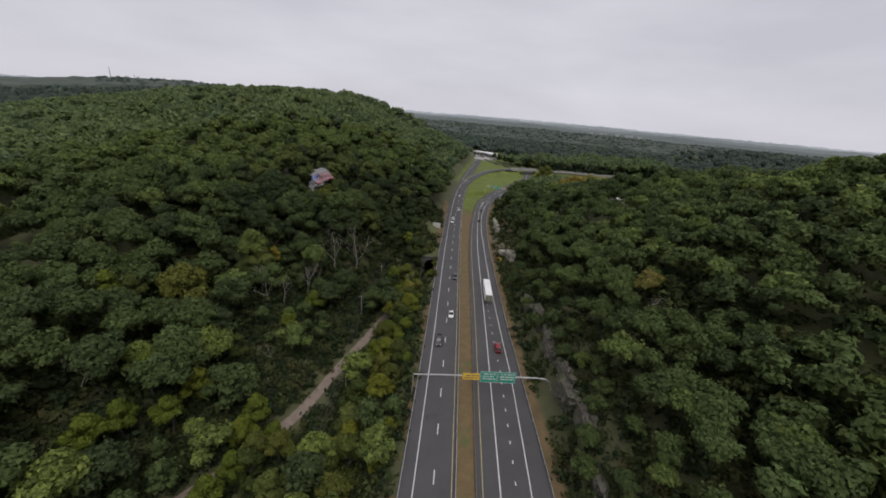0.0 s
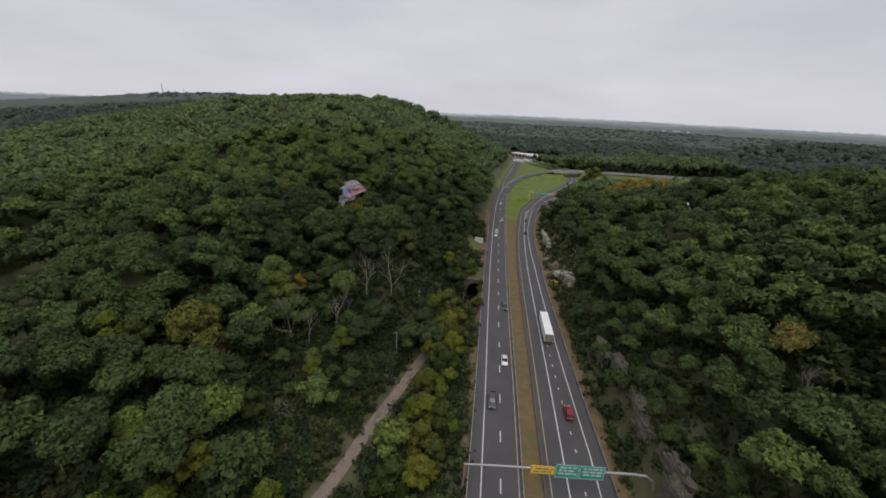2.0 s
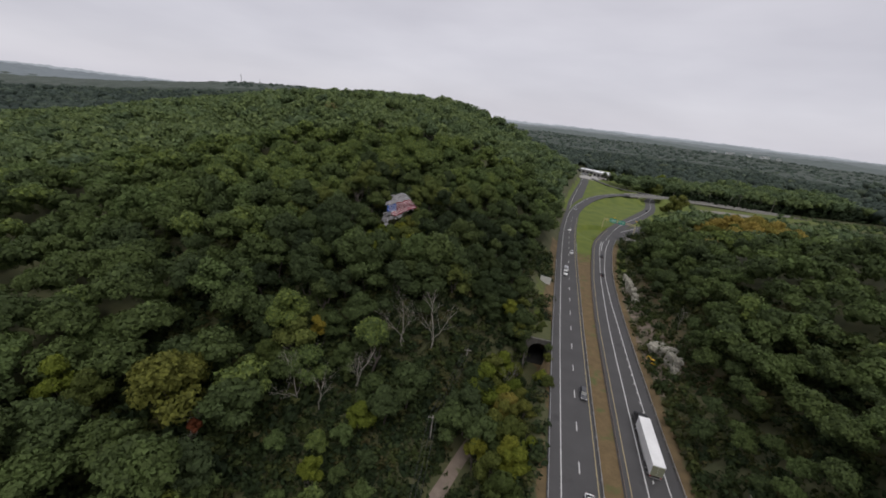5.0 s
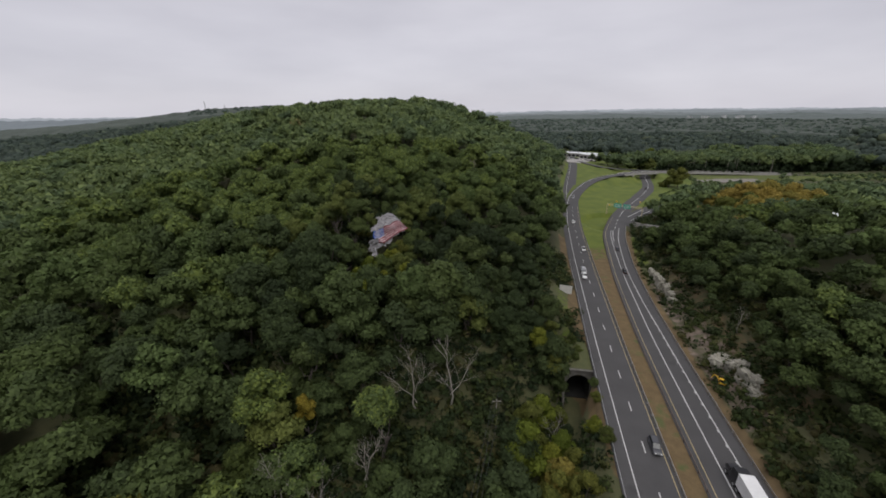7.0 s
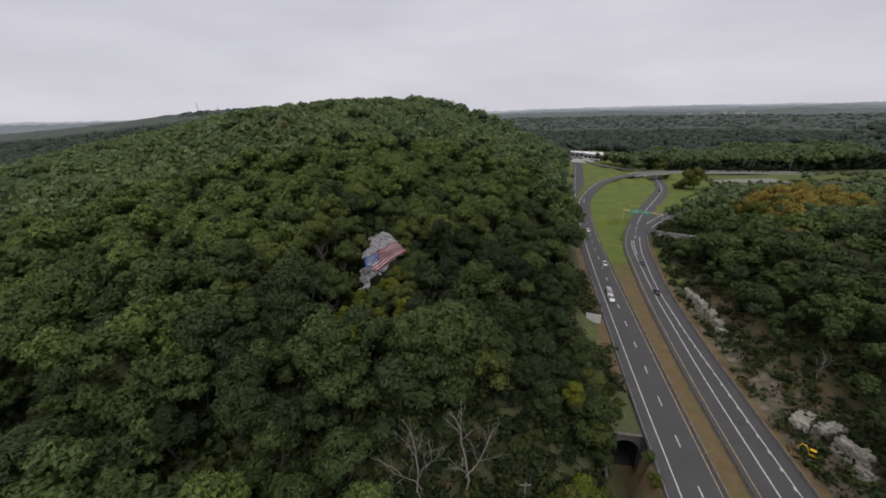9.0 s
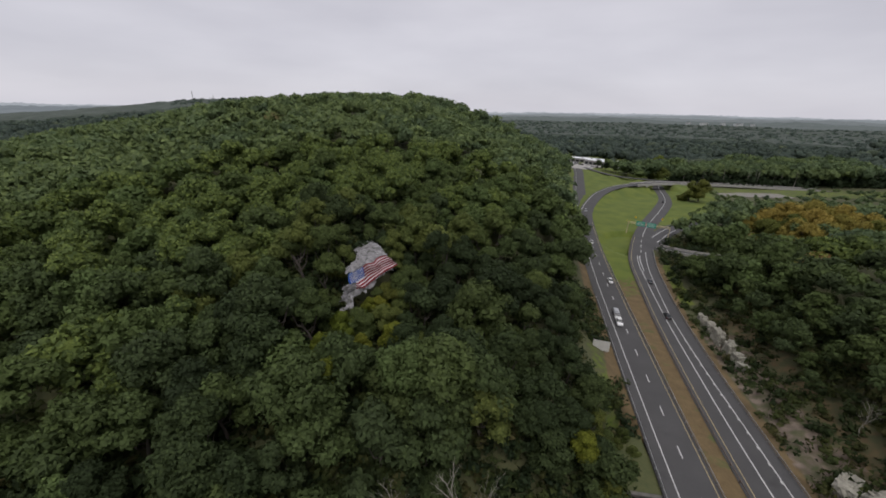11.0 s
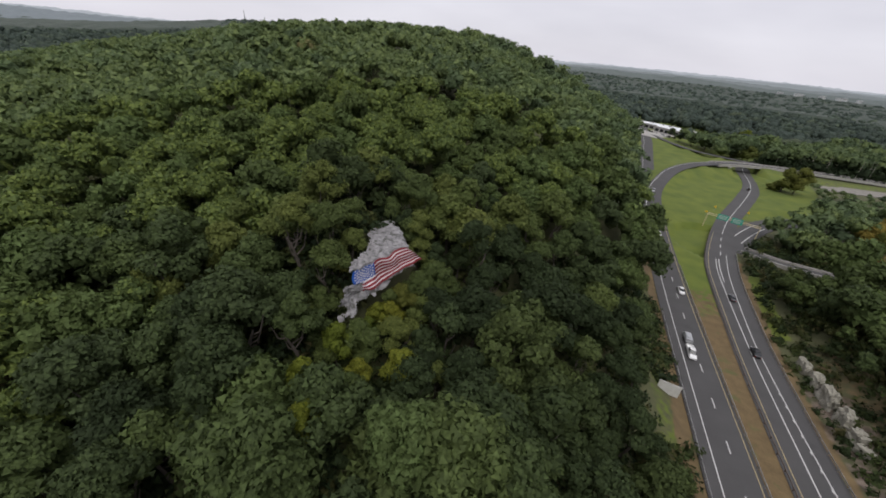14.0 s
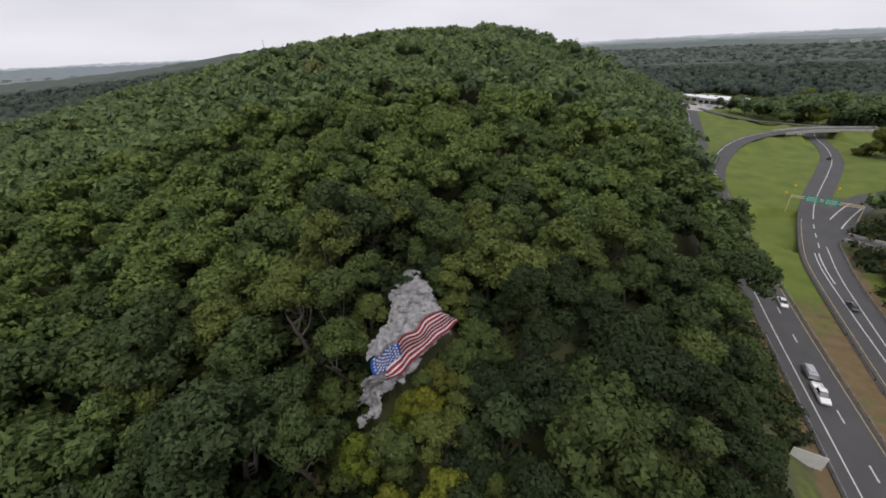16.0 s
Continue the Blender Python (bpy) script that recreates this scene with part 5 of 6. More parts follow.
def crown(rng, radius, tall, lobes, level, leaves, leaf, ragged=0.25, core=0.66, solid=False):
    """Corners, triangles and soft normals of one crown: boughs that carry leafy clumps, clad with tilted leaf sprays. Its foot is at z 0."""
    V, F, N, count = [], [], [], 0
    ang = rng.uniform(0, 6.28)
    many = max(1, min(8, lobes // 4))
    boughs = []
    for i in range(many):
        a = ang + i * 2.39996 + rng.uniform(-0.4, 0.4)
        off, br = (rng.uniform(0.0, 0.15), core) if i == 0 else (rng.uniform(0.44, 0.68), rng.uniform(0.32, 0.50))
        z = tall - radius * br * 1.05 if i == 0 else tall * rng.uniform(0.32, 0.70)
        boughs.append((np.array((math.cos(a) * off * radius, math.sin(a) * off * radius, z)), radius * br))
    size = min(0.68, 1.28 / math.sqrt(lobes))
    clumps = []
    for i in range(lobes):
        home, br = boughs[0 if i % 3 == 0 else i % many]
        a, up = ang + i * 2.39996 + rng.uniform(-0.4, 0.4), -0.45 + 1.45 * ((i * 0.618 + 0.31) % 1.0)
        flat = math.sqrt(max(0.0, 1 - up * up))
        d = np.array((math.cos(a) * flat, math.sin(a) * flat, up * 0.9))
        clumps.append((home + d * br * rng.uniform(0.62, 0.98), radius * size * rng.uniform(0.62, 1.15), home))
    sphere, tri = ICO[level]
    for c, r, home in ([(c, r * 0.9, h) for c, r, h in clumps] if solid else [(b, r * 0.66, b) for b, r in boughs]):
        k = 1 + rng.uniform(-ragged, ragged, (len(sphere), 1)) * 0.7
        p = sphere * r * k * np.array((1, 1, 0.92)) + c
        V.append(p)
        N.append(unit(unit(p - c) * 0.7 + unit(p - home) * 0.3))
        F.append(tri + count)
        count += len(sphere)
    clumps = clumps + [(b, r * 0.95, b) for b, r in boughs]
    area = np.array([r * r * (0.9 if c is h else 1.0) for c, r, h in clumps])
    pick = rng.choice(len(clumps), size=leaves, p=area / area.sum())
    C, R, H = np.array([c for c, _, _ in clumps])[pick], np.array([r for _, r, _ in clumps])[pick], np.array([h for _, _, h in clumps])[pick]
    d = rng.normal(size=(leaves, 3))
    d[:, 2] = np.where(d[:, 2] < -0.5, -d[:, 2], d[:, 2])
    d = unit(d)
    p = C + d * (R * np.where(rng.uniform(size=leaves) < 0.4, rng.uniform(1.0, 1.32, leaves), rng.uniform(0.8, 1.04, leaves)))[:, None] * np.array((1, 1, 0.92))
    nrm = unit(d * 0.9 + np.array((0, 0, 0.25)) + rng.normal(size=(leaves, 3)) * 0.5)
    a = unit(np.cross(nrm, rng.normal(size=(leaves, 3))))
    b = np.cross(nrm, a)
    s = leaf * rng.uniform(0.5, 1.5, (leaves, 1))
    w = s * rng.uniform(0.6, 1.0, (leaves, 1))
    V.append(np.stack([p - a * s, p + a * s * 0.6 - b * w, p + a * s * 0.6 + b * w], axis=1).reshape(-1, 3))
    soft = unit(d * 0.65 + unit(p - H + np.array((0, 0, 1e-3))) * 0.3 + nrm * 0.28 + np.array((0, 0, 0.1)))
    N.append(np.repeat(soft, 3, axis=0))
    F.append(np.arange(leaves)[:, None] * 3 + count + np.array((0, 1, 2)))
    return np.concatenate(V), np.concatenate(F), np.concatenate(N)


def trunk_mesh(rng, height, thick, mat=BARK):
    s = Shape()
    lean = rng.uniform(-0.5, 0.5, 2)
    pts = [(lean[0] * t * t, lean[1] * t * t, -0.6 + t * (height + 0.6)) for t in np.linspace(0, 1, 5)]
    s.tube(pts, [thick * k for k in (1.25, 0.9, 0.75, 0.55, 0.3)], 7)
    for i in range(4):
        t = 0.5 + 0.12 * i
        a = rng.uniform(0, 6.28)
        q = Vector((lean[0] * t * t, lean[1] * t * t, height * t))
        d = Vector((math.cos(a), math.sin(a), 0.9))
        s.tube([q, q + d * height * 0.12, q + d * height * 0.20 + Vector((0, 0, 0.6))], [thick * 0.4, thick * 0.28, thick * 0.1], 5)
    return s.mesh("trunk", mat)


RNG = np.random.default_rng(11)


YELLOWISH, OLIVES = "yellow-green young tree standing in the valley thicket", "olive-green tree in the valley thicket"
VALLEY_TREES = [(-67.2, 67, 11.5, 3.6, LEAF_LIME, YELLOWISH), (-67.4, 77.4, 14.5, 3.4, LEAF_LIME, YELLOWISH), (-58.7, 70.6, 11.5, 3.6, LEAF_LIME, YELLOWISH), (-57.7, 79.8, 11.5, 3.8, LEAF_LIME, YELLOWISH), (-41.3, 76.2, 11, 3.6, LEAF_LIME, YELLOWISH),
                (-40.6, 69.3, 11, 3.4, LEAF_LIME, YELLOWISH), (-70.3, 62, 11.5, 4.2, LEAF_LIME, YELLOWISH), (-64.7, 93.8, 10, 2.8, LEAF_OLIVE, "snag wrapped in yellow-green vines"), (-55.8, 96.5, 10, 2.8, LEAF_OLIVE, "snag wrapped in yellow-green vines"), (-46, 111.5, 10, 2.6, LEAF_LIME, YELLOWISH),
                (-43, 129, 11, 3.4, LEAF_LIME, YELLOWISH), (-14.5, 131, 10.5, 2.2, LEAF_LIME, YELLOWISH), (-17.1, 84.2, 11.5, 3.8, LEAF_OLIVE, OLIVES), (-16.4, 73.4, 11.5, 3.8, LEAF_LIGHT, OLIVES), (-15, 62, 12, 3.8, LEAF_OLIVE, OLIVES), (-99.1, 105.4, 14.5, 4.0, LEAF_LIME, YELLOWISH),
                (-99.3, 92.8, 14.5, 4.4, LEAF_LIGHT, OLIVES), (-79.7, 112.9, 19, 8.0, LEAF_OLIVE, "big round olive-green oak above the dead trees"), (-91.5, 105.9, 14.5, 3.8, LEAF_OLIVE, OLIVES), (-63.7, 143.8, 15.5, 2.4, LEAF_GOLD, "slender tree turning golden yellow"),
                (-70.6, 131.1, 14.5, 4.0, LEAF_OLIVE, OLIVES), (-71.9, 110, 8.5, 1.4, LEAF_RED, "small broken tree with rust-red leaves"), (-12, 101, 10, 3.0, LEAF_LIME, YELLOWISH), (-9, 146, 10, 3.4, LEAF_OLIVE, OLIVES), (-8, 118, 9.5, 3.2, LEAF_OLIVE, OLIVES), (-9.5, 153, 10, 3.2, LEAF_LIME, YELLOWISH), (-11.5, 141, 10.5, 3.2, LEAF_OLIVE, OLIVES), (-7, 135, 8.5, 3.0, LEAF_OLIVE, OLIVES), (-5.5, 126, 7.5, 2.8, LEAF_LIME, YELLOWISH), (-10.5, 124, 10, 3.0, LEAF_OLIVE, OLIVES),
                (-4.5, 142, 6.5, 2.6, LEAF_OLIVE, OLIVES), (-7, 110, 8.5, 3.0, LEAF_LIME, YELLOWISH), (-12, 92, 10, 3.2, LEAF_OLIVE, OLIVES), (-7.5, 98, 8, 2.8, LEAF_OLIVE, OLIVES), (-4.5, 151, 6.5, 2.6, LEAF_OLIVE, OLIVES), (-10.5, 82, 9.5, 3.0, LEAF_LIME, YELLOWISH),
                (-36, 61, 10, 3.6, LEAF_OLIVE, OLIVES), (-41, 54, 10, 3.6, LEAF_LIME, YELLOWISH), (-31.5, 66, 9.5, 3.4, LEAF_OLIVE, OLIVES), (-46, 48, 10, 3.6, LEAF_LIGHT, OLIVES), (-29, 57, 10, 3.6, LEAF_LIGHT, OLIVES)]
DEAD_TREES = [(-80.9, 74, 17, 0.1), (-60.5, 129.5, 20, -0.1), (-55.5, 131, 17, 0.15), (-49.2, 139.5, 19, 0.1), (-34.6, 162, 29, 0.0), (-42.2, 158.9, 25, -0.1), (-76.1, 98.7, 15, 0.2), (-46.1, 98.7, 9, -0.3), (-73.5, 110.5, 13, 0.1),
              (-9, 160, 13, 0.1), (58, 86, 13, 0.1), (47, 195, 11, 0.0)]


def open_ground(x, y):
    """True where trees may stand."""
    lo, hi = edges(y)
    clear = np.interp(y, [0, 168, 182, 195, 210, 230, 256, 284, 418, 422], [3.0, 3.2, 5.6, 9.0, 13.5, 13.5, 9.5, 3.2, 3.2, 8.0])
    right_clear = np.where(y < 150, 5.0, np.where(y < 252, 11.0, np.where(y < 306, 8.5, np.where(y < 372, 6.0, np.where(y < 486, 30.0, 7.0)))))
    ok = (x < lo - clear) | np.where(y < 530, x > hi + right_clear, (x > 120 - (y - 530) * 0.25) & (near_line(x, y, (R_LEFT + R_RIGHT) / 2)[0] > 10))
    for line, gap in ((RAMP, 11), (SLIP, 9), (SIDE[4:34], 8.5), (SIDE, 5.5), (EXIT, 7.5), (TRACK[:12], 2.6), (TRACK[12:34], 8.0), (TRACK[34:], 2.0)):
        ok &= near_line(x, y, line)[0] > gap
    ok &= ~((x > 150) & (x < 218) & (y > 458) & (y < 520)) & ~((x > 145) & (x < 166) & (y > 308) & (y < 328)) & (near_line(x, y, np.array([(155, 320), (149, 312.5), (143, 305), (137, 297.5), (131, 290), (126, 283.5), (120.5, 276.5), (115, 269.5)]))[0] > 5.0)
    ok &= ~((y > 628) & (y < 750) & (x > 40) & (x < 150) & (np.abs((x - 95) + (y - 690) * 0.9) < 62))
    ok &= ~((x > 126) & (x < 330) & (y > 490) & (y < 524))
    ok &= ~((y > 384) & (y < 492) & (x > 20) & (x < 134))
    ux, uy = (x + 64.6) * 0.417 + (y - 198.4) * 0.909, -(x + 64.6) * 0.909 + (y - 198.4) * 0.417
    ok &= ~((ux > -8) & (ux < 20) & (uy > -5) & (uy < np.interp(ux, [-8, 0, 4, 8, 15, 20], [3, 5.5, 6.5, 9.5, 9.5, 4])))
    ok &= ~((uy > 4) & (uy < 17) & (ux > 1.5 + 0.6 * uy) & (ux < 14.5 + 0.5 * uy))
    ok &= ~(np.hypot((x - 143) * 0.60, y - 349) < 22)
    for tx, ty, _, _ in DEAD_TREES:
        ok &= np.hypot((x - tx) / 4.6, (y - ty + 4.5) / 8.0) > 1
    ok &= (np.hypot(x + 65.2, y - 180) > 4.2) & (np.hypot(x + 61.2, y - 174.5) > 4.2) & (np.hypot(x + 63.8, y - 189) > 4.2)
    for tx, ty, _, tr, _, _ in VALLEY_TREES:
        ok &= np.hypot(x - tx, (y - ty + 1.5) * 0.8) > tr + 0.8
    ok &= ~((np.abs(x) < 6.3) & (y > 165) & (y < 196))
    ok &= ~((np.abs(x - np.interp(y, [60, 93, 134, 163, 175], [-25, -22.4, -26.2, -22.7, -21])) < 4.2) & (y > 62) & (y < 172))
    ok &= ~((x > 50) & (x < 86) & (y > 298) & (y < 330)) & (np.hypot(x - 34, (y - 76) * 0.6) > 5)
    return ok


def in_reach(x, y):
    """The part of the country that the flight can see."""
    a = np.degrees(np.arctan2(x, y))
    b = np.degrees(np.arctan2(x + 43, y - 166))
    return ((np.abs(a) < 64) & (y > 8)) | ((b > -76) & (b < 40) & (np.hypot(x + 43, y - 166) > 4) & (y > 150))


def stand(x0, x1, y0, y1, gap, rng):
    """Jittered places for trees."""
    gx, gy = np.meshgrid(np.arange(x0, x1, gap), np.arange(y0, y1, gap))
    gx = gx + rng.uniform(-0.42, 0.42, gx.shape) * gap + (np.arange(gx.shape[0]) % 2)[:, None] * gap / 2
    gy = gy + rng.uniform(-0.42, 0.42, gy.shape) * gap
    x, y = gx.ravel(), gy.ravel()
    k = in_reach(x, y) & open_ground(x, y)
    return x[k], y[k]


def tree_size(x, y, rng):
    """Height and crown radius; lower along the valley, the rock edge and the verges."""
    lo, hi = edges(y)
    bank = (x < lo) & (x > lo - 22) & (y < 176)
    small = (x > hi) & (x < hi + 15) & (y < 330)
    valley = (x < lo) & (x > -58) & (y < 128)
    h = np.clip(rng.normal(15.5, 3.4, x.shape), 9.0, 22.0)
    h = np.where(small, np.where(y < 145, rng.uniform(5.0, 9.5, x.shape), rng.uniform(8.0, 13.0, x.shape)), h)
    h = np.where((x < lo) & (y > 176) & (y < 236) & (x > lo - 24), rng.uniform(9, 13.5, x.shape), h)
    h = np.where(valley, rng.uniform(6.0, 13.0, x.shape), h)
    h = np.where((x > hi + 15) & (y < 200), np.clip(h * 0.85, 9, 15), h)
    h = np.where((x > 92) & (x < 190) & (y > 296) & (y < 346), rng.uniform(9.5, 13.0, x.shape), h)
    h = np.where((x > 126) & (x < 330) & (y > 396) & (y < 516), rng.uniform(5.0, 8.0, x.shape), h)
    h = np.where((x > 128) & (y > 516) & (y < 575), rng.uniform(17, 21, x.shape), h)
    h = np.where(bank, np.clip(2.5 + rng.uniform(-3, 2.5, x.shape) - terrain(x, y), 5, 16), h)
    ux, uy = (x + 64.6) * 0.417 + (y - 198.4) * 0.909, -(x + 64.6) * 0.909 + (y - 198.4) * 0.417
    h = np.where((ux > -11) & (ux < 24) & (uy > -24) & (uy < 0), np.clip(25.0 + 0.28 * np.maximum(-uy - 2, 0) - terrain(x, y), 5, h), h)
    wide = np.where(h < 10, rng.uniform(0.26, 0.36, x.shape), rng.uniform(0.29, 0.45, x.shape))
    r = np.clip(h * wide, 2.0, 7.4)
    r = np.where((y < 165) & (x < lo), np.minimum(r, 5.4), r)
    r = np.where((ux > -14) & (ux < 27) & (uy > -12) & (uy < 16), np.minimum(r, 4.2), r)
    r = np.where(bank, np.clip(h * rng.uniform(0.36, 0.5, x.shape), 2.4, 5.0), r)
    gap = np.where(x < lo, lo - x, np.where(x > hi, x - hi, 20.0))
    return h, np.minimum(r, np.maximum(gap * np.where((x < lo) & (y > 176) & (y < 270), 0.6, 0.95), 2.0))


def near_zone(x, y):
    """The stretch of wood that the flight passes closest to."""
    return ((x > -112) & (x < 4) & (y > 98) & (y < 262)) | ((x > 36) & (x < 58) & (y > 62) & (y < 120))


# single trees
KINDS = []
for k in range(15):
    rr = np.random.default_rng(100 + k)
    R_, T_ = 1.0, rr.uniform(1.7, 2.4) if k < 10 else rr.uniform(2.5, 3.3)
    v, f, q = crown(rr, R_, T_, 42, 1, 3800, 0.060 if k < 10 else 0.075, 0.4, 0.5 if k < 10 else 0.46)
    KINDS.append((raw_mesh("crown", v, f, LEAF, smooth=True, normals=q), trunk_mesh(rr, 1.3 * 1.6, 0.075)))
xs, ys = stand(-420, 330, 8, 620, 8.0, RNG)
east, hill = (xs > 36) & (ys < 260), (xs > -130) & (xs < 0) & (ys > 178) & (ys < 330)
ex, ey = stand(36, 330, 8, 260, 6.0, RNG)
wx_, wy_ = stand(-130, 0, 178, 330, 7.0, RNG)
xs, ys = np.concatenate([xs[~east & ~hill], ex, wx_]), np.concatenate([ys[~east & ~hill], ey, wy_])
hs, rs = tree_size(xs, ys, RNG)
rs = np.where((xs > 36) & (ys < 260), np.clip(rs * 0.70, 2.2, 4.2), rs)
rs = np.where((xs > -130) & (xs < 0) & (ys > 178) & (ys < 330), rs * 0.88, rs)
zone = near_zone(xs, ys)
idx = np.flatnonzero(zone)
idx = idx[np.argsort(np.hypot(xs[idx] + 48, (ys[idx] - 192) * 0.8))]
LABEL = ["tall leafy oak with a dense dark green crown", "leafy hardwood with a rounded green crown", "broad maple with a mid-green late summer crown"]


def footing(x, y):
    """The ground under a plant; over the underpass it is the roof."""
    roof = (x > TUNNEL_X[0] - 1.2) & (x < TUNNEL_X[1] + 0.2) & (y > TUNNEL_Y[0] + 0.6) & (y < TUNNEL_Y[1] + 2.4)
    return np.where(roof, -0.6, terrain(x, y))


def plant(kind, x, y, h, r, turn, label, mat=None, group="trees of the near woods"):
    """One tree; its crown is as wide as r and ends at height h."""
    z = float(footing(x, y))
    t = thing("tree", label, "tree", pose(x, y, z, 0, 0, turn), group)
    me = KINDS[kind][0]
    if mat:
        key = "crown_" + mat.name
        me = bpy.data.meshes.get(key + str(kind)) or me.copy()
        me.name = key + str(kind)
        me.materials[0] = mat
    cr = part("crown", me, None, t)
    tall = float(np.max(me_height(me)))
    cr.matrix_basis = Matrix.LocRotScale((0, 0, h - tall * r), None, (r, r, r))
    tk = part("trunk", KINDS[kind][1], None, t)
    tk.matrix_basis = Matrix.LocRotScale((0, 0, 0), None, (h / 2.9, h / 2.9, h * 0.70 / 2.76))


HEIGHTS = {}


def me_height(me):
    if me.name not in HEIGHTS:
        a = np.empty(len(me.vertices) * 3, dtype=np.float32)
        me.vertices.foreach_get("co", a)
        HEIGHTS[me.name] = a[2::3].max()
    return HEIGHTS[me.name]


for n_, i in enumerate(idx[:165]):
    olive = xs[i] > float(edges(ys[i])[0]) - 19 and ys[i] < 170 and xs[i] < 10
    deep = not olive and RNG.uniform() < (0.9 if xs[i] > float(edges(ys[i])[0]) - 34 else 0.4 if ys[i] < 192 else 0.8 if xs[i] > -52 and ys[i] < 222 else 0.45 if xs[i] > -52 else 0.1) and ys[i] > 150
    light = not olive and not deep and RNG.uniform() < (0.66 if ys[i] > 196 else 0.25)
    light = light or (not olive and not deep and xs[i] < -60 and ys[i] > 196)
    if light and RNG.uniform() < 0.08:
        text, mat = "hardwood turning yellowish green on the hillside", LEAF_OLIVE
        plant(int(RNG.integers(10)), xs[i], ys[i], hs[i], rs[i] * 1.03, float(RNG.uniform(0, 360)), text, mat)
        continue
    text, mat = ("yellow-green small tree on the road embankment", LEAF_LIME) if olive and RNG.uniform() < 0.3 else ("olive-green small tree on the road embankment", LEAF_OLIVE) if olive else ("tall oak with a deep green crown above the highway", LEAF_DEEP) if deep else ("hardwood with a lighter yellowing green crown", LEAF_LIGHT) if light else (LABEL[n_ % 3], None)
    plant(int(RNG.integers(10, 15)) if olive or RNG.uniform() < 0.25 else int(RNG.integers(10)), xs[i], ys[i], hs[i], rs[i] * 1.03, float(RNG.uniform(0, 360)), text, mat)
zone[idx[165:]] = False

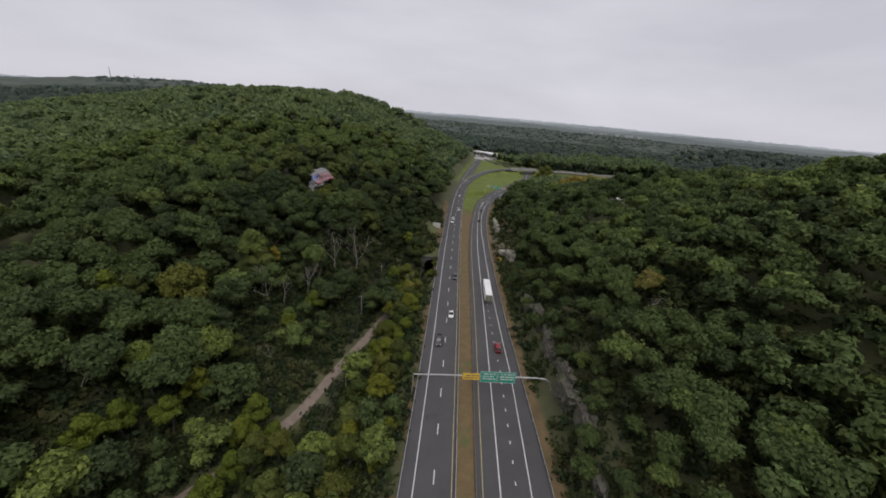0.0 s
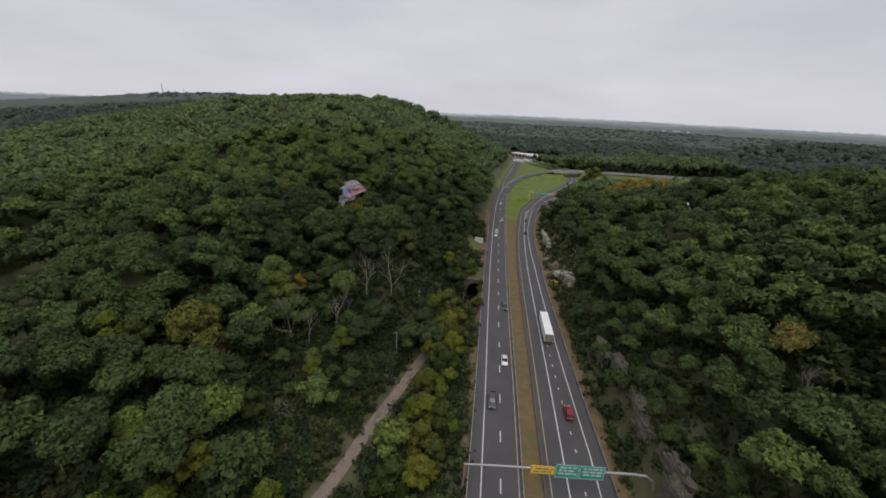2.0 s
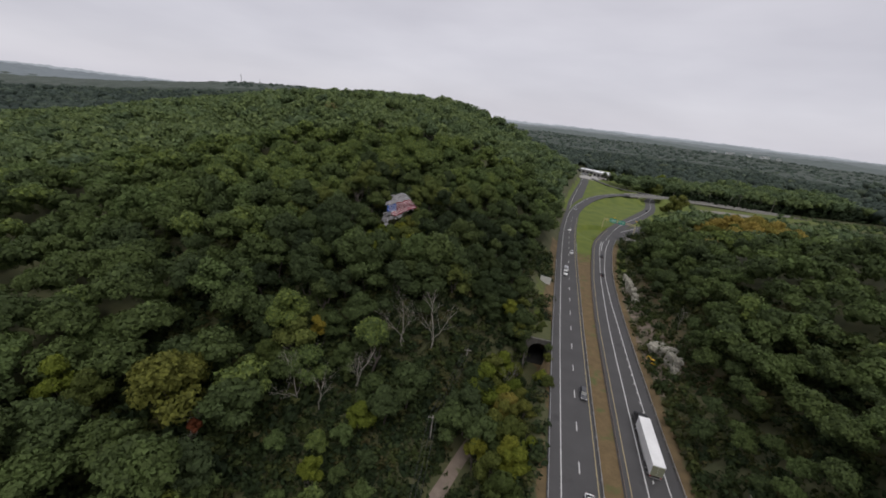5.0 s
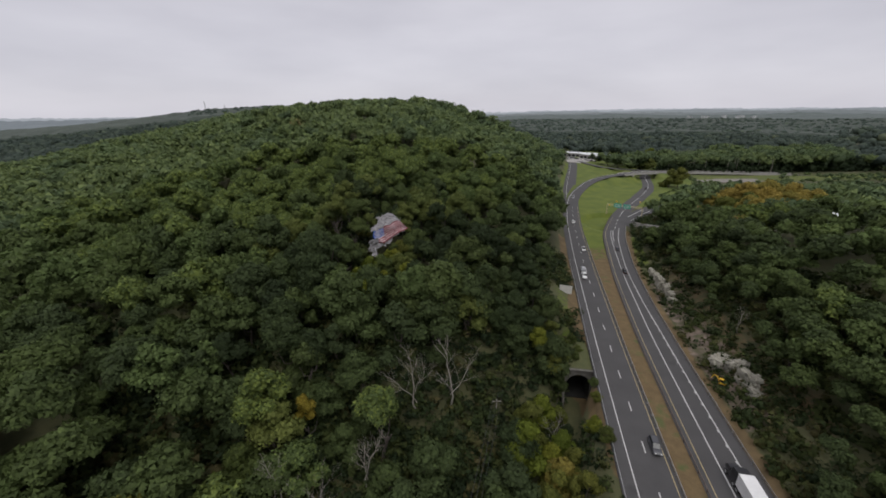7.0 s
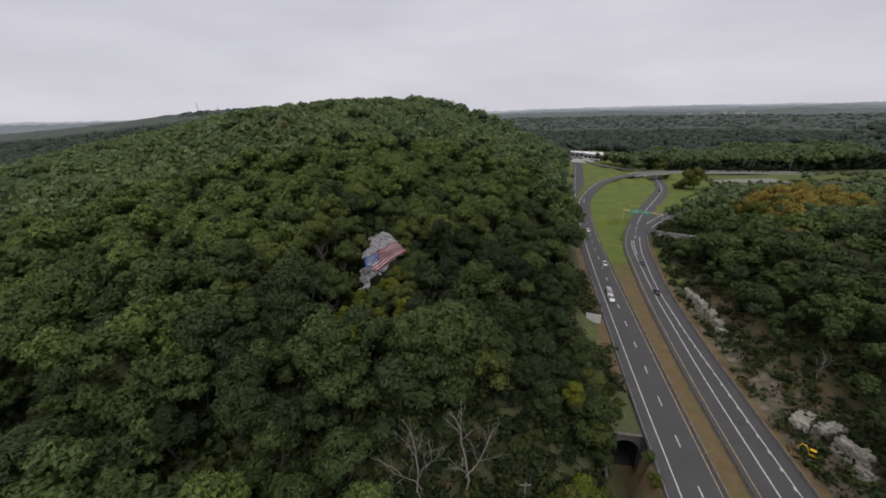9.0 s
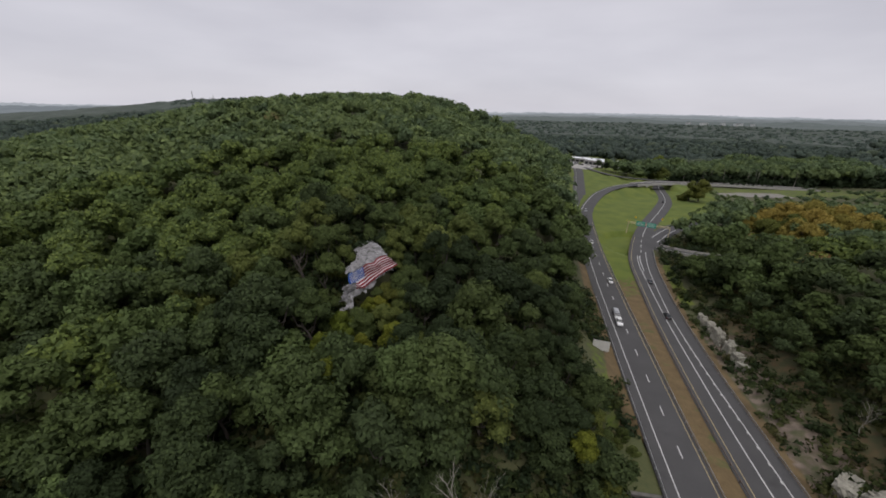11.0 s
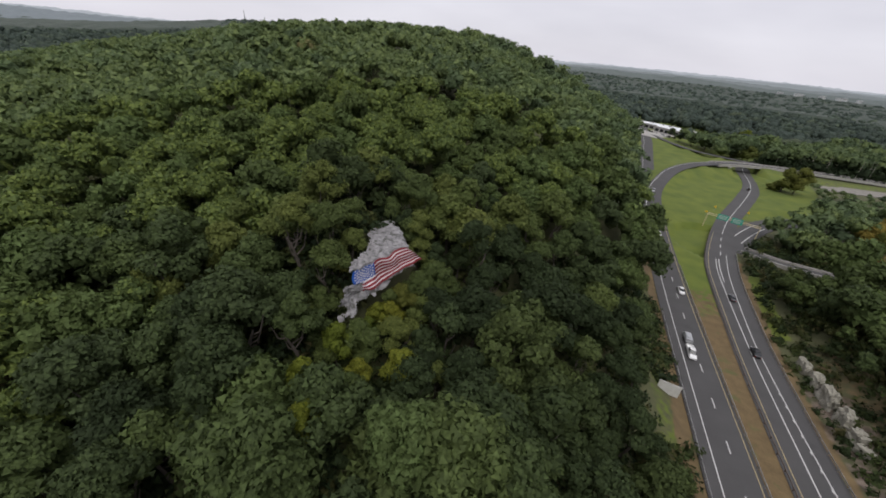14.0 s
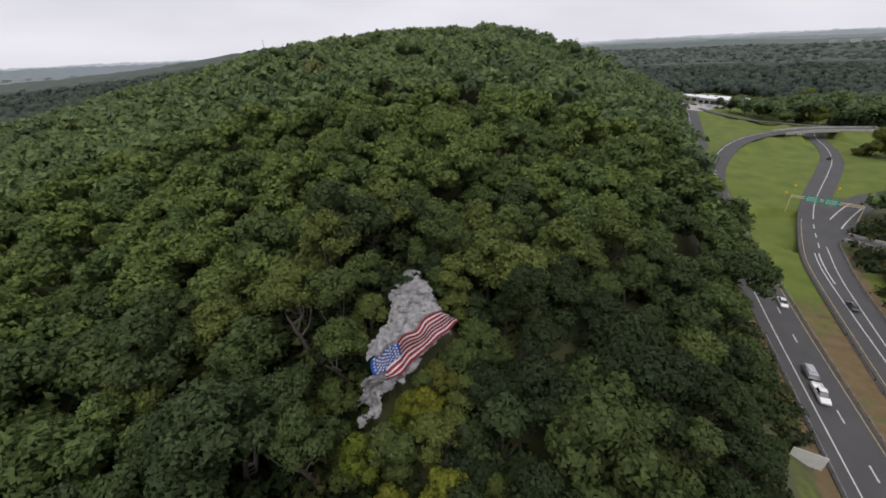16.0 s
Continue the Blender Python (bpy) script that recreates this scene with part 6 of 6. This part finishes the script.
# trees with a colour of their own
for x, y, h, r, mat, label in (
                               (-15.5, 104, 9, 2.6, LEAF_LIME, "small bright yellow tree by the track"), (-12, 112, 10, 3.2, LEAF_LIME, "small yellow-green tree by the track"),
                               
                               
                               (-59.6, 200.6, 8.6, 3.2, LEAF_LIME, "bright yellow-green bush below the painted ledge"), (-58.4, 204.4, 10.2, 2.8, LEAF_OLIVE, "bright yellow-green bush below the painted ledge"), (-56.6, 208.4, 11.2, 3.0, LEAF_LIGHT, "light green bush below the painted ledge"), (-53.8, 212.5, 12.2, 3.4, LEAF_LIGHT, "light green bush below the painted ledge"), (-54.0, 205.0, 10.5, 3.6, LEAF_LIGHT, "light green bush below the painted ledge"), (-55.0, 200.0, 8.6, 3.6, LEAF_LIGHT, "bright yellow-green bush below the painted ledge"), (-61.2, 199.2, 8.6, 2.2, LEAF_LIME, "bright yellow-green bush below the painted ledge"), (-61.6, 196.6, 7.6, 2.2, LEAF_LIME, "bright yellow-green bush below the painted ledge"), (-60.0, 202.4, 9.2, 2.0, LEAF_LIGHT, "light green bush below the painted ledge"), (-62.4, 193.6, 8.4, 2.2, LEAF_LIGHT, "light green bush below the painted ledge"), (-59, 187, 11, 2.6, LEAF_LIME, "yellowing tree at the foot of the painted ledge"), (-52, 190, 14, 3.2, LEAF_LIME, "bright green young tree beside the painted ledge"),
                               (-15, 67, 11, 3.6, LEAF_LIME, "yellow-green tree on the road embankment"), (-15, 53, 11, 3.4, LEAF_OLIVE, "olive-green tree on the road embankment"), (144.5, 297.5, 13, 4.2, LEAF_LIGHT, "light green tree near the cottage"), (-39.0, 60.5, 10, 3.0, LEAF_LIME, "yellow-green tree beside the dirt track"), (-36.4, 65.0, 10.5, 3.1, LEAF_OLIVE, "yellow-green tree beside the dirt track"), (-33.2, 69.4, 9.6, 2.8, LEAF_LIME, "yellow-green tree beside the dirt track"), (-7.4, 181, 6, 2.8, LEAF_OLIVE, "small olive tree hugging the underpass wall"), (-8.2, 187, 7, 3.0, LEAF_OLIVE, "small olive tree hugging the underpass wall"), (-7.6, 174.5, 11, 3.0, LEAF_OLIVE, "small olive tree hugging the underpass wall"), (-6.2, 173.0, 9.5, 2.4, LEAF_DEEP, "dark small tree beside the underpass mouth"), (-6.2, 178.5, 9.5, 2.8, LEAF_LIGHT, "small green tree beside the underpass mouth"), (-6.6, 193, 5.5, 2.6, LEAF_LIGHT, "small green tree above the underpass"), (-4.6, 186, 3.2, 1.9, LEAF_OLIVE, "olive shrub on the underpass roof"), (-2.6, 189, 2.6, 1.6, LEAF_OLIVE, "olive shrub on the underpass roof"), (-0.8, 183.5, 2.4, 1.7, LEAF_OLIVE, "olive shrub on the underpass roof"), (0.9, 188, 2.0, 1.5, LEAF_LIGHT, "green shrub on the underpass roof"), (-0.6, 191.5, 3.0, 1.9, LEAF_OLIVE, "olive shrub on the underpass roof"), (-4.2, 190, 3.6, 2.2, LEAF_LIGHT, "green shrub on the underpass roof"), (-3.4, 182.5, 2.8, 1.7, LEAF_LIGHT, "green shrub on the underpass roof"), (0.2, 158.5, 4.0, 2.4, LEAF_LIME, "yellow-green bush before the underpass mouth"), (-4.4, 164.5, 5.0, 2.0, LEAF_DEEP, "dark bush before the underpass mouth"), (2.0, 166.5, 2.6, 1.5, LEAF_OLIVE, "olive bush on the bank below the road"), (2.2, 171.5, 2.8, 1.4, LEAF_LIGHT, "green bush on the bank below the road"), (1.6, 153.5, 3.6, 2.0, LEAF_OLIVE, "olive bush on the bank below the road"), (49.3, 177.1, 10.5, 3.4, LEAF_LIGHT, "bright green young tree above the pale rocks"), (-64.2, 190.0, 11.5, 2.9, LEAF_LIME, "yellowing tree below the painted ledge"), (-65.2, 181.3, 14, 2.6, LEAF_LIME, "slender yellow-green tree on the hillside"), (-61.2, 175.9, 14, 2.6, LEAF_LIME, "slender yellow-green tree on the hillside"), (-48.5, 223.2, 13, 3.8, LEAF_LIGHT, "light green tree beside the painted ledge"), (-51.5, 221.5, 12, 3.4, LEAF_DEEP, "dark green tree beside the painted ledge"), (-99, 187.6, 15, 4.6, LEAF_LIGHT, "light green tree on the hillside"), (-83, 185.4, 14, 4.2, LEAF_OLIVE, "yellowing tree on the hillside"), (-6.4, 166.5, 8.5, 2.6, LEAF_OLIVE, "small olive tree in front of the underpass"), (98, 630, 13, 5.5, LEAF, "dark round tree beside the slip road"), (104, 606, 13, 5.5, LEAF, "dark round tree beside the slip road"), (111, 586, 13, 5.5, LEAF, "dark round tree beside the slip road"), (120, 566, 14, 6, LEAF, "dark round tree beside the slip road"), (114, 600, 14, 6, LEAF, "dark round tree beside the slip road"), (92, 648, 12, 4.5, LEAF, "dark round tree beside the slip road"),
                               (-12, 180, 9, 3.2, LEAF_LIME, "light green tree beside the underpass"), (-7, 157, 9, 3.6, LEAF_LIME, "light green tree beside the underpass"), (-8, 147, 10, 4.2, LEAF_RUST, "olive-brown tree on the road embankment"), (-7, 128, 9, 3.4, LEAF_LIME, "yellow-green tree on the road embankment"),
                               (119, 353, 16.8, 8.5, LEAF_RUST, "large tree turning golden brown"), (122, 336, 14, 8, LEAF_RUST, "large tree turning golden brown"), (109, 327, 13, 7, LEAF_RUST, "large tree turning golden brown"), (119, 323, 13.5, 7.5, LEAF_RUST, "large tree turning golden brown"), (129, 324, 14, 7.5, LEAF_RUST, "large tree turning golden brown"), (101, 331, 12, 6.5, LEAF_OLIVE, "large tree turning golden brown"), (111, 314, 11, 6, LEAF_OLIVE, "large tree turning golden brown"), (134, 334, 14.5, 8, LEAF_RUST, "large tree turning golden brown"), (147, 331, 14, 7.5, LEAF_RUST, "large tree turning golden brown"), (110, 350, 13.5, 7.5, LEAF_RUST, "large tree turning golden brown"), (130, 356, 19.8, 8.5, LEAF_RUST, "large tree turning golden brown"), (143, 358, 21.3, 9.5, LEAF_RUST, "large tree turning golden brown"), (154, 352, 19.8, 8.5, LEAF_RUST, "large tree turning golden brown"), (163, 345, 16.8, 7.5, LEAF_RUST, "large tree turning golden brown"), (137, 346, 17.8, 8, LEAF_RUST, "large tree turning golden brown"), (150, 366, 19.8, 8.5, LEAF_RUST, "large tree turning golden brown"), (170, 352, 14.3, 7.5, LEAF_RUST, "large tree turning golden brown"), (146, 342, 15.8, 7.5, LEAF_RUST, "large tree turning golden brown"), (158, 336, 14.3, 7, LEAF_OLIVE, "large tree turning golden brown"), (126, 344, 14.8, 7, LEAF_OLIVE, "large tree turning golden brown"), (112, 342, 12.8, 6.5, LEAF_OLIVE, "large olive tree beside the golden ones"), (122, 455, 17.0, 7.6, LEAF_OLIVE, "round olive-brown tree alone on the grass"), (128.5, 453, 18.5, 7.8, LEAF_OLIVE, "round golden-brown tree alone on the grass"), (140, 562, 15.5, 7.0, LEAF_LIGHT, "round light green tree behind the overpass"), (152, 558, 16.5, 7.5, LEAF_LIGHT, "round light green tree behind the overpass"), (165, 553, 16, 7.0, LEAF_OLIVE, "round light green tree behind the overpass"), (131, 574, 15, 6.5, LEAF_LIGHT, "round light green tree behind the overpass"),
                               (173, 668, 18, 8, LEAF_LIME, "tall yellow-green tree at the edge of the woods")):
    plant(int(RNG.integers(10, 15)) if label.startswith(("round", "slender", "yellowing", "bright green young", "small olive", "olive-brown", "yellow-green tree")) else int(RNG.integers(10)), x, y, h, r, float(RNG.uniform(0, 360)), label, mat, "trees of their own colour")
for u, v, h, r, mat in ((19, -1, 9, 3.0, LEAF_LIGHT), (18.5, 3.5, 9, 3.0, LEAF_LIGHT), (19, 7.0, 10, 3.2, LEAF_LIGHT), (22, 1, 10, 3.2, LEAF_DEEP), (-7.5, 1, 8, 2.8, LEAF_LIGHT), (-5, 4.5, 9, 3.0, LEAF_LIGHT), (-9, -3, 8, 2.8, LEAF_LIGHT),
                       (0.5, 6.5, 9.5, 2.8, LEAF_OLIVE), (4.5, 8, 10, 2.8, LEAF_LIGHT), (13.5, -4.5, 7, 2.6, LEAF_LIGHT), (17, -4.5, 7.6, 2.8, LEAF_OLIVE), (3.5, -5, 7.5, 2.6, LEAF_LIGHT), (-3.5, -5.5, 7.5, 2.6, LEAF_LIGHT), (20, -6, 9, 3, LEAF_LIGHT), (8.0, 13.5, 9, 3.2, LEAF_LIGHT), (21, 9.5, 10, 3.4, LEAF_DEEP), (6, -2.4, 4.4, 1.8, LEAF_OLIVE), (9.5, -2.2, 5.0, 2.0, LEAF_LIME), (12.5, -2.0, 5.6, 2.0, LEAF_LIGHT), (15, -1.5, 6.0, 2.0, LEAF_OLIVE), (3, -3, 4.2, 1.8, LEAF_LIGHT), (-10, 5, 10, 3.2, LEAF_OLIVE)):
    plant(int(RNG.integers(10)), -64.6 + 0.417 * u - 0.909 * v, 198.4 + 0.909 * u + 0.417 * v, h, r, float(RNG.uniform(0, 360)), "small young tree crowding round the painted ledge", mat, "young trees round the ledge")
bx, by = stand(-60, 6, 60, 166, 5.4, RNG)
blo = edges(by)[0]
line_gap = near_line(bx, by, TRACK)[0]
keep_ = (bx < blo - 3.2) & (bx > blo - 17) & (line_gap > 6.0)
for x, y in zip(bx[keep_], by[keep_]):
    text, mat = (("yellow-green small tree on the road embankment", LEAF_LIME), ("olive-green small tree on the road embankment", LEAF_OLIVE), ("olive-green small tree on the road embankment", LEAF_OLIVE), ("light green small tree on the road embankment", LEAF_LIGHT))[int(RNG.integers(4))]
    plant(int(RNG.integers(10, 15)), x, y, float(np.clip(1.0 + RNG.uniform(-3, 1.5) - terrain(x, y), 4, 13)), float(RNG.uniform(2.3, 3.2)), float(RNG.uniform(0, 360)), text, mat, "small trees of the embankment")
for x, y, h, r, mat, label in VALLEY_TREES:
    plant(int(RNG.integers(10, 15)) if r < 6 else 3, x, y, h, r * (1.0 if x < -26 else 1.25), float(RNG.uniform(0, 360)), label, mat, "trees of the valley thicket")


def joined(name, label, x, y, h, r, tint, variants, mat, category="woods"):
    """Many crowns in one mesh."""
    V, F, T, N, count = [], [], [], [], 0
    z = footing(x, y)
    turn, kind = RNG.uniform(0, 6.28, len(x)), RNG.integers(len(variants), size=len(x))
    for i in range(len(x)):
        v, f, top, q = variants[kind[i]]
        c, s = math.cos(turn[i]), math.sin(turn[i])
        spin = np.array(((c, s, 0), (-s, c, 0), (0, 0, 1)))
        V.append(v @ spin * r[i] + (x[i], y[i], z[i] + h[i] - top * r[i]))
        N.append(q @ spin)
        F.append(f + count)
        T.append(np.full(len(v), tint[i]))
        count += len(v)
    me = raw_mesh(name, np.concatenate(V), np.concatenate(F), mat, np.concatenate(T), True, np.concatenate(N))
    return whole(name, me, label, category, kind="stuff")


def variants(n, seed, *args, low=1.35, ragged=0.25, core=0.66, solid=False):
    out = []
    for k in range(n):
        rr = np.random.default_rng(seed + k)
        v, f, q = crown(rr, 1.0, rr.uniform(low, low + 0.4), *args, ragged, core, solid)
        out.append((v, f, v[:, 2].max(), q))
    return out


rest = ~zone
dist = np.hypot(xs + 25, ys - 110)
hs = np.where(dist > 210, np.where((xs > 126) & (ys > 396), hs, np.clip(hs, 11.5, 16.5)), hs)
mid_k = rest & (dist < 210)
out_k = rest & ~mid_k
thin = RNG.uniform(size=len(xs)) < 0.8
back_k = out_k & (xs < -10) & (ys > 525)
out_k = out_k & ~back_k & thin
# Tint lightens with distance: haze put into the foliage colour.
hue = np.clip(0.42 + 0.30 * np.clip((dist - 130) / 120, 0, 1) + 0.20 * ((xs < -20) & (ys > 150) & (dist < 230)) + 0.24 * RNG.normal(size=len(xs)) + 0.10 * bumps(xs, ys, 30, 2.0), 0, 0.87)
# Tint also stands in for knoll haze and for shade at the wood edge.
hue = np.where((xs > 40) & (ys < 260), np.clip(hue + 0.14 - 0.22 * step(170, 230, ys), 0, 0.87), hue)
hue = np.where((xs < -60) & (ys > 200), np.clip(hue + 0.12, 0, 0.87), hue)
# Hill above y 200 lightened for haze in the tint; the belt below is darker.
hue = np.where((xs < -10) & (xs > -78) & (ys > 140) & (ys < 196), np.clip(hue - 0.26, 0, 0.87), np.where((xs < -10) & (ys > 200) & (ys < 420), np.clip(hue + 0.10, 0, 0.87), hue))
hue = np.where(RNG.uniform(size=len(xs)) < 0.0015, 1.0, hue)
hue = np.where((xs > -78) & (xs < 4) & (ys < 100), np.where(RNG.uniform(size=len(xs)) < np.where(xs > -26, 0.55, 0.3), 0.93, np.clip(hue + 0.1, 0, 0.9)), hue)
close_k = mid_k & (((xs < -60) & (xs > -128) & (ys > 40) & (ys < 135)) | ((xs > 30) & (xs <= 60) & (ys > 40) & (ys < 165)))
mid_k = mid_k & ~close_k
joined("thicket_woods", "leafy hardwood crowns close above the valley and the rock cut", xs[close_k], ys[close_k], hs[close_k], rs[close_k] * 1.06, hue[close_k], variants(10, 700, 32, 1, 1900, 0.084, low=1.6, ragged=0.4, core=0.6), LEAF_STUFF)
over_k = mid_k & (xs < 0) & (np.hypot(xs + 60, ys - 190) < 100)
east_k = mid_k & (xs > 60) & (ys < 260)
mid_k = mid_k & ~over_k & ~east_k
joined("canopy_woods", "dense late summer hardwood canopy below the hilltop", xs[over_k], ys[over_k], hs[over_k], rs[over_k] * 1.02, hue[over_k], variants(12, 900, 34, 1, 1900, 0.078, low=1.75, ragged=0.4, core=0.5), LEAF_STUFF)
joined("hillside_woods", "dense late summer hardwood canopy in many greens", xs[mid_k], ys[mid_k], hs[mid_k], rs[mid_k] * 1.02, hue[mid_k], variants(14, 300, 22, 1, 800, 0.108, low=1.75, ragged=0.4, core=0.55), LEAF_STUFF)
joined("knoll_woods", "close stand of smaller trees on the knoll above the rock cut", xs[east_k], ys[east_k], hs[east_k], rs[east_k] * 1.08, hue[east_k], variants(14, 350, 16, 1, 420, 0.135, low=1.6, ragged=0.4, core=0.6), LEAF_STUFF)
joined("slope_woods", "dense hardwood canopy on the farther slopes", xs[out_k], ys[out_k], hs[out_k], rs[out_k] * 1.15, hue[out_k], variants(14, 400, 12, 1, 185, 0.166, low=1.25, ragged=0.5), LEAF_HAZED)
fx, fy = stand(-1100, 950, 560, 1250, 15.2, RNG)
gx_, gy_ = stand(-900, -415, 130, 570, 13.5, RNG)
hx_, hy_ = stand(325, 800, 150, 570, 13.5, RNG)
fx, fy = np.concatenate([fx, gx_, hx_]), np.concatenate([fy, gy_, hy_])
keep_ = ~((fx > -170) & (fx < -30) & (fy > 540) & (fy < 740)) & (np.hypot(fx, fy) < 1200) & ~((fx > -420) & (fx < 330) & (fy < 618))
fx, fy = fx[keep_], fy[keep_]
fx, fy = np.concatenate([fx, xs[back_k]]), np.concatenate([fy, ys[back_k]])
fhue = np.clip(0.50 + 0.2 * RNG.normal(size=len(fx)), 0, 0.93)
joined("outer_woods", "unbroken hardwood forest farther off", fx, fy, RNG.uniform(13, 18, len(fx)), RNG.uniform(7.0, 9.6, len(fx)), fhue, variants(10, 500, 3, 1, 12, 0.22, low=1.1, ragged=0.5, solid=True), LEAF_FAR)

dx_, dy_ = stand(-1500, 1900, 950, 2080, 24, RNG)
keep_ = (np.hypot(dx_, dy_) > 1190) & (np.hypot(dx_, dy_) < 2080) & (np.degrees(np.arctan2(dx_, dy_)) > -40) & (np.degrees(np.arctan2(dx_, dy_)) < 60)
dx_, dy_ = dx_[keep_], dy_[keep_]
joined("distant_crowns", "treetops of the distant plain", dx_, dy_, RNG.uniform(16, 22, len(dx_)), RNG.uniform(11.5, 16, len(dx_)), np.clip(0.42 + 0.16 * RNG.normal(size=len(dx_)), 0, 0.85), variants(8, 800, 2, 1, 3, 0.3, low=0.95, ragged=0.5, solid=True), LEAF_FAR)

# the same woods go on behind the start of the flight
gx_, gy_ = np.meshgrid(np.arange(-170, 190, 8.5), np.arange(-70, 80, 8.5))
gx_, gy_ = (gx_ + RNG.uniform(-3, 3, gx_.shape)).ravel(), (gy_ + RNG.uniform(-3, 3, gy_.shape)).ravel()
keep_ = ~in_reach(gx_, gy_) & open_ground(gx_, gy_)
gx_, gy_ = gx_[keep_], gy_[keep_]
joined("rear_woods", "dense hardwood canopy on both sides of the highway", gx_, gy_, RNG.uniform(11, 16, len(gx_)), RNG.uniform(4.2, 6.0, len(gx_)), np.clip(0.5 + 0.2 * RNG.normal(size=len(gx_)), 0, 0.87), variants(6, 360, 10, 1, 190, 0.17, low=1.5, ragged=0.4, core=0.6), LEAF_STUFF)

# shrubs and undergrowth along the verges, the valley and the rock cut
ux, uy = [], []
for x0, x1, y0, y1, gap in ((-60, 8, 24, 186, 2.0), (-108, -60, 44, 160, 2.9), (28, 76, 40, 268, 2.3), (44, 84, 266, 306, 2.4), (-14, 12, 180, 264, 2.1), (-110, -14, 90, 250, 4.6), (76, 150, 36, 175, 4.0), (48, 76, 36, 60, 4.0), (46, 96, 306, 346, 3.0), (126, 340, 527, 546, 4.6), (-85, -52, 186, 222, 2.6), (-160, -60, 150, 310, 4.8)):
    gx, gy = np.meshgrid(np.arange(x0, x1, gap), np.arange(y0, y1, gap))
    ux.append((gx + RNG.uniform(-1.2, 1.2, gx.shape)).ravel())
    uy.append((gy + RNG.uniform(-1.2, 1.2, gy.shape)).ravel())
ux, uy = np.concatenate(ux), np.concatenate(uy)
lo, hi = edges(uy)
ok = ((ux < lo - 1.6) | (ux > hi + 2.6)) & (near_line(ux, uy, TRACK)[0] > 3.0) & ~((np.abs(ux) < 4.4) & (uy > 168) & (uy < 181)) & in_reach(ux, uy)
ok &= (near_line(ux, uy, SIDE)[0] > 5) & (near_line(ux, uy, EXIT)[0] > 7)
ok &= ~((np.abs(ux) < 5) & (np.abs(uy - 218) < 8)) & (np.hypot(ux - 34, (uy - 77) * 0.6) > 4)
wx, wy = (ux + 64.6) * 0.417 + (uy - 198.4) * 0.909, -(ux + 64.6) * 0.909 + (uy - 198.4) * 0.417
ok &= ~((wx > -6) & (wx < 18) & (wy > -2.5) & (wy < np.interp(wx, [-6, 3, 8, 14, 18], [1.5, 3.0, 6.5, 6.5, 2])))
ok &= (RNG.uniform(size=len(ux)) < np.where(uy > 186, np.where(ux > 20, np.where(ux > 50, 0.95, 0.56), np.where(ux < -13, 0.85, 0.75)), 0.94)) & (bumps(ux, uy, 9, 6.0) > -0.92)
ux, uy = ux[ok], uy[ok]
joined("undergrowth", "tangled shrubs and vines on the banks and the valley floor", ux, uy, RNG.uniform(1.5, 3.4, len(ux)) * np.where(((ux < -18) & (uy > 140)) | (ux > 48) | (ux < -60), 1.8, 1.0) * np.where((ux > 60) & (uy < 180), 1.5, 1.0) * np.where(uy > 500, 2.0, 1.0), RNG.uniform(1.4, 2.8, len(ux)) * np.where((ux < -60) | (ux > 60), 1.35, 1.0) * np.where(uy > 500, 2.2, 1.0), np.where(uy > 500, 0.15 * RNG.uniform(0, 1, len(ux)), np.where((ux > 28) & (uy > 148) & (uy < 275), 0.25 + 0.75 * RNG.uniform(0, 1, len(ux)) ** 0.7, RNG.uniform(0, 1, len(ux)))), variants(8, 600, 4, 1, 48, 0.21, ragged=0.5), SHRUB, "shrubs")


def bare_tree(x, y, h, seed, label, lean=0.0):
    """A dead tree: forked limbs that end in thin twigs."""
    r = random.Random(seed)
    trunk_s, twig_s = Shape(), Shape()
    swing = r.uniform(0, 6.28)

    def grow(p, d, length, thick, depth):
        mid_ = p + d * length * 0.5 + Vector((r.uniform(-1, 1), r.uniform(-1, 1), r.uniform(-0.3, 0.6))) * length * 0.11
        end = p + d * length
        (trunk_s if depth < 2 else twig_s).tube([p, mid_, end], [thick, thick * 0.8, thick * 0.55], 6 if depth < 2 else 4)
        if depth >= 4:
            return
        for q in range(3 if depth in (0, 3) else 4):
            turn = Vector((math.cos(q * 2.1 + swing + depth), math.sin(q * 2.1 + swing + depth), 0)) * r.uniform(0.55, 1.2) + Vector((0, 0, r.uniform(0.0, 0.65)))
            grow(p.lerp(end, 1.0 if q == 0 else r.uniform(0.45, 1.0)), (d * (0.95 if q == 0 else 0.62) + turn * (0.28 if q == 0 else 0.6)).normalized(), length * r.uniform(0.5, 0.74), thick * (0.6 if q == 0 else 0.45), depth + 1)

    t = thing("dead_tree", label, "tree", pose(x, y, float(terrain(x, y)) - 0.2), group="dead trees in the woods")
    grow(Vector((0, 0, 0)), Vector((lean, r.uniform(-0.1, 0.1), 1)).normalized(), h * 0.38, h * 0.0095, 0)
    part("trunk", trunk_s, DEAD, t)
    part("dead_crown", twig_s, DEAD, t, "thin bleached twigs")


for i, (x, y, h, lean) in enumerate(DEAD_TREES):
    bare_tree(x, y, h, 40 + i, "bare bleached dead tree standing among green crowns", lean)
for i in range(11):
    x = 146 + i * 8.6 + (i * i * 7 % 11) * 1.3
    y = 527.5 + (i * 11 % 5) - i * 0.5
    t = thing("pale_trunk", "slim pale bare trunk at the edge of the far woods", "tree", pose(x, y, float(terrain(x, y))), group="pale trunks behind the overpass")
    part("trunk", Shape().tube([(0, 0, -0.3), (0.15 - (i % 3) * 0.15, 0, 8), ((i * 5 % 7) * 0.14 - 0.4, 0, 13 + i % 4)], [0.22, 0.17, 0.07], 6), DEAD, t)
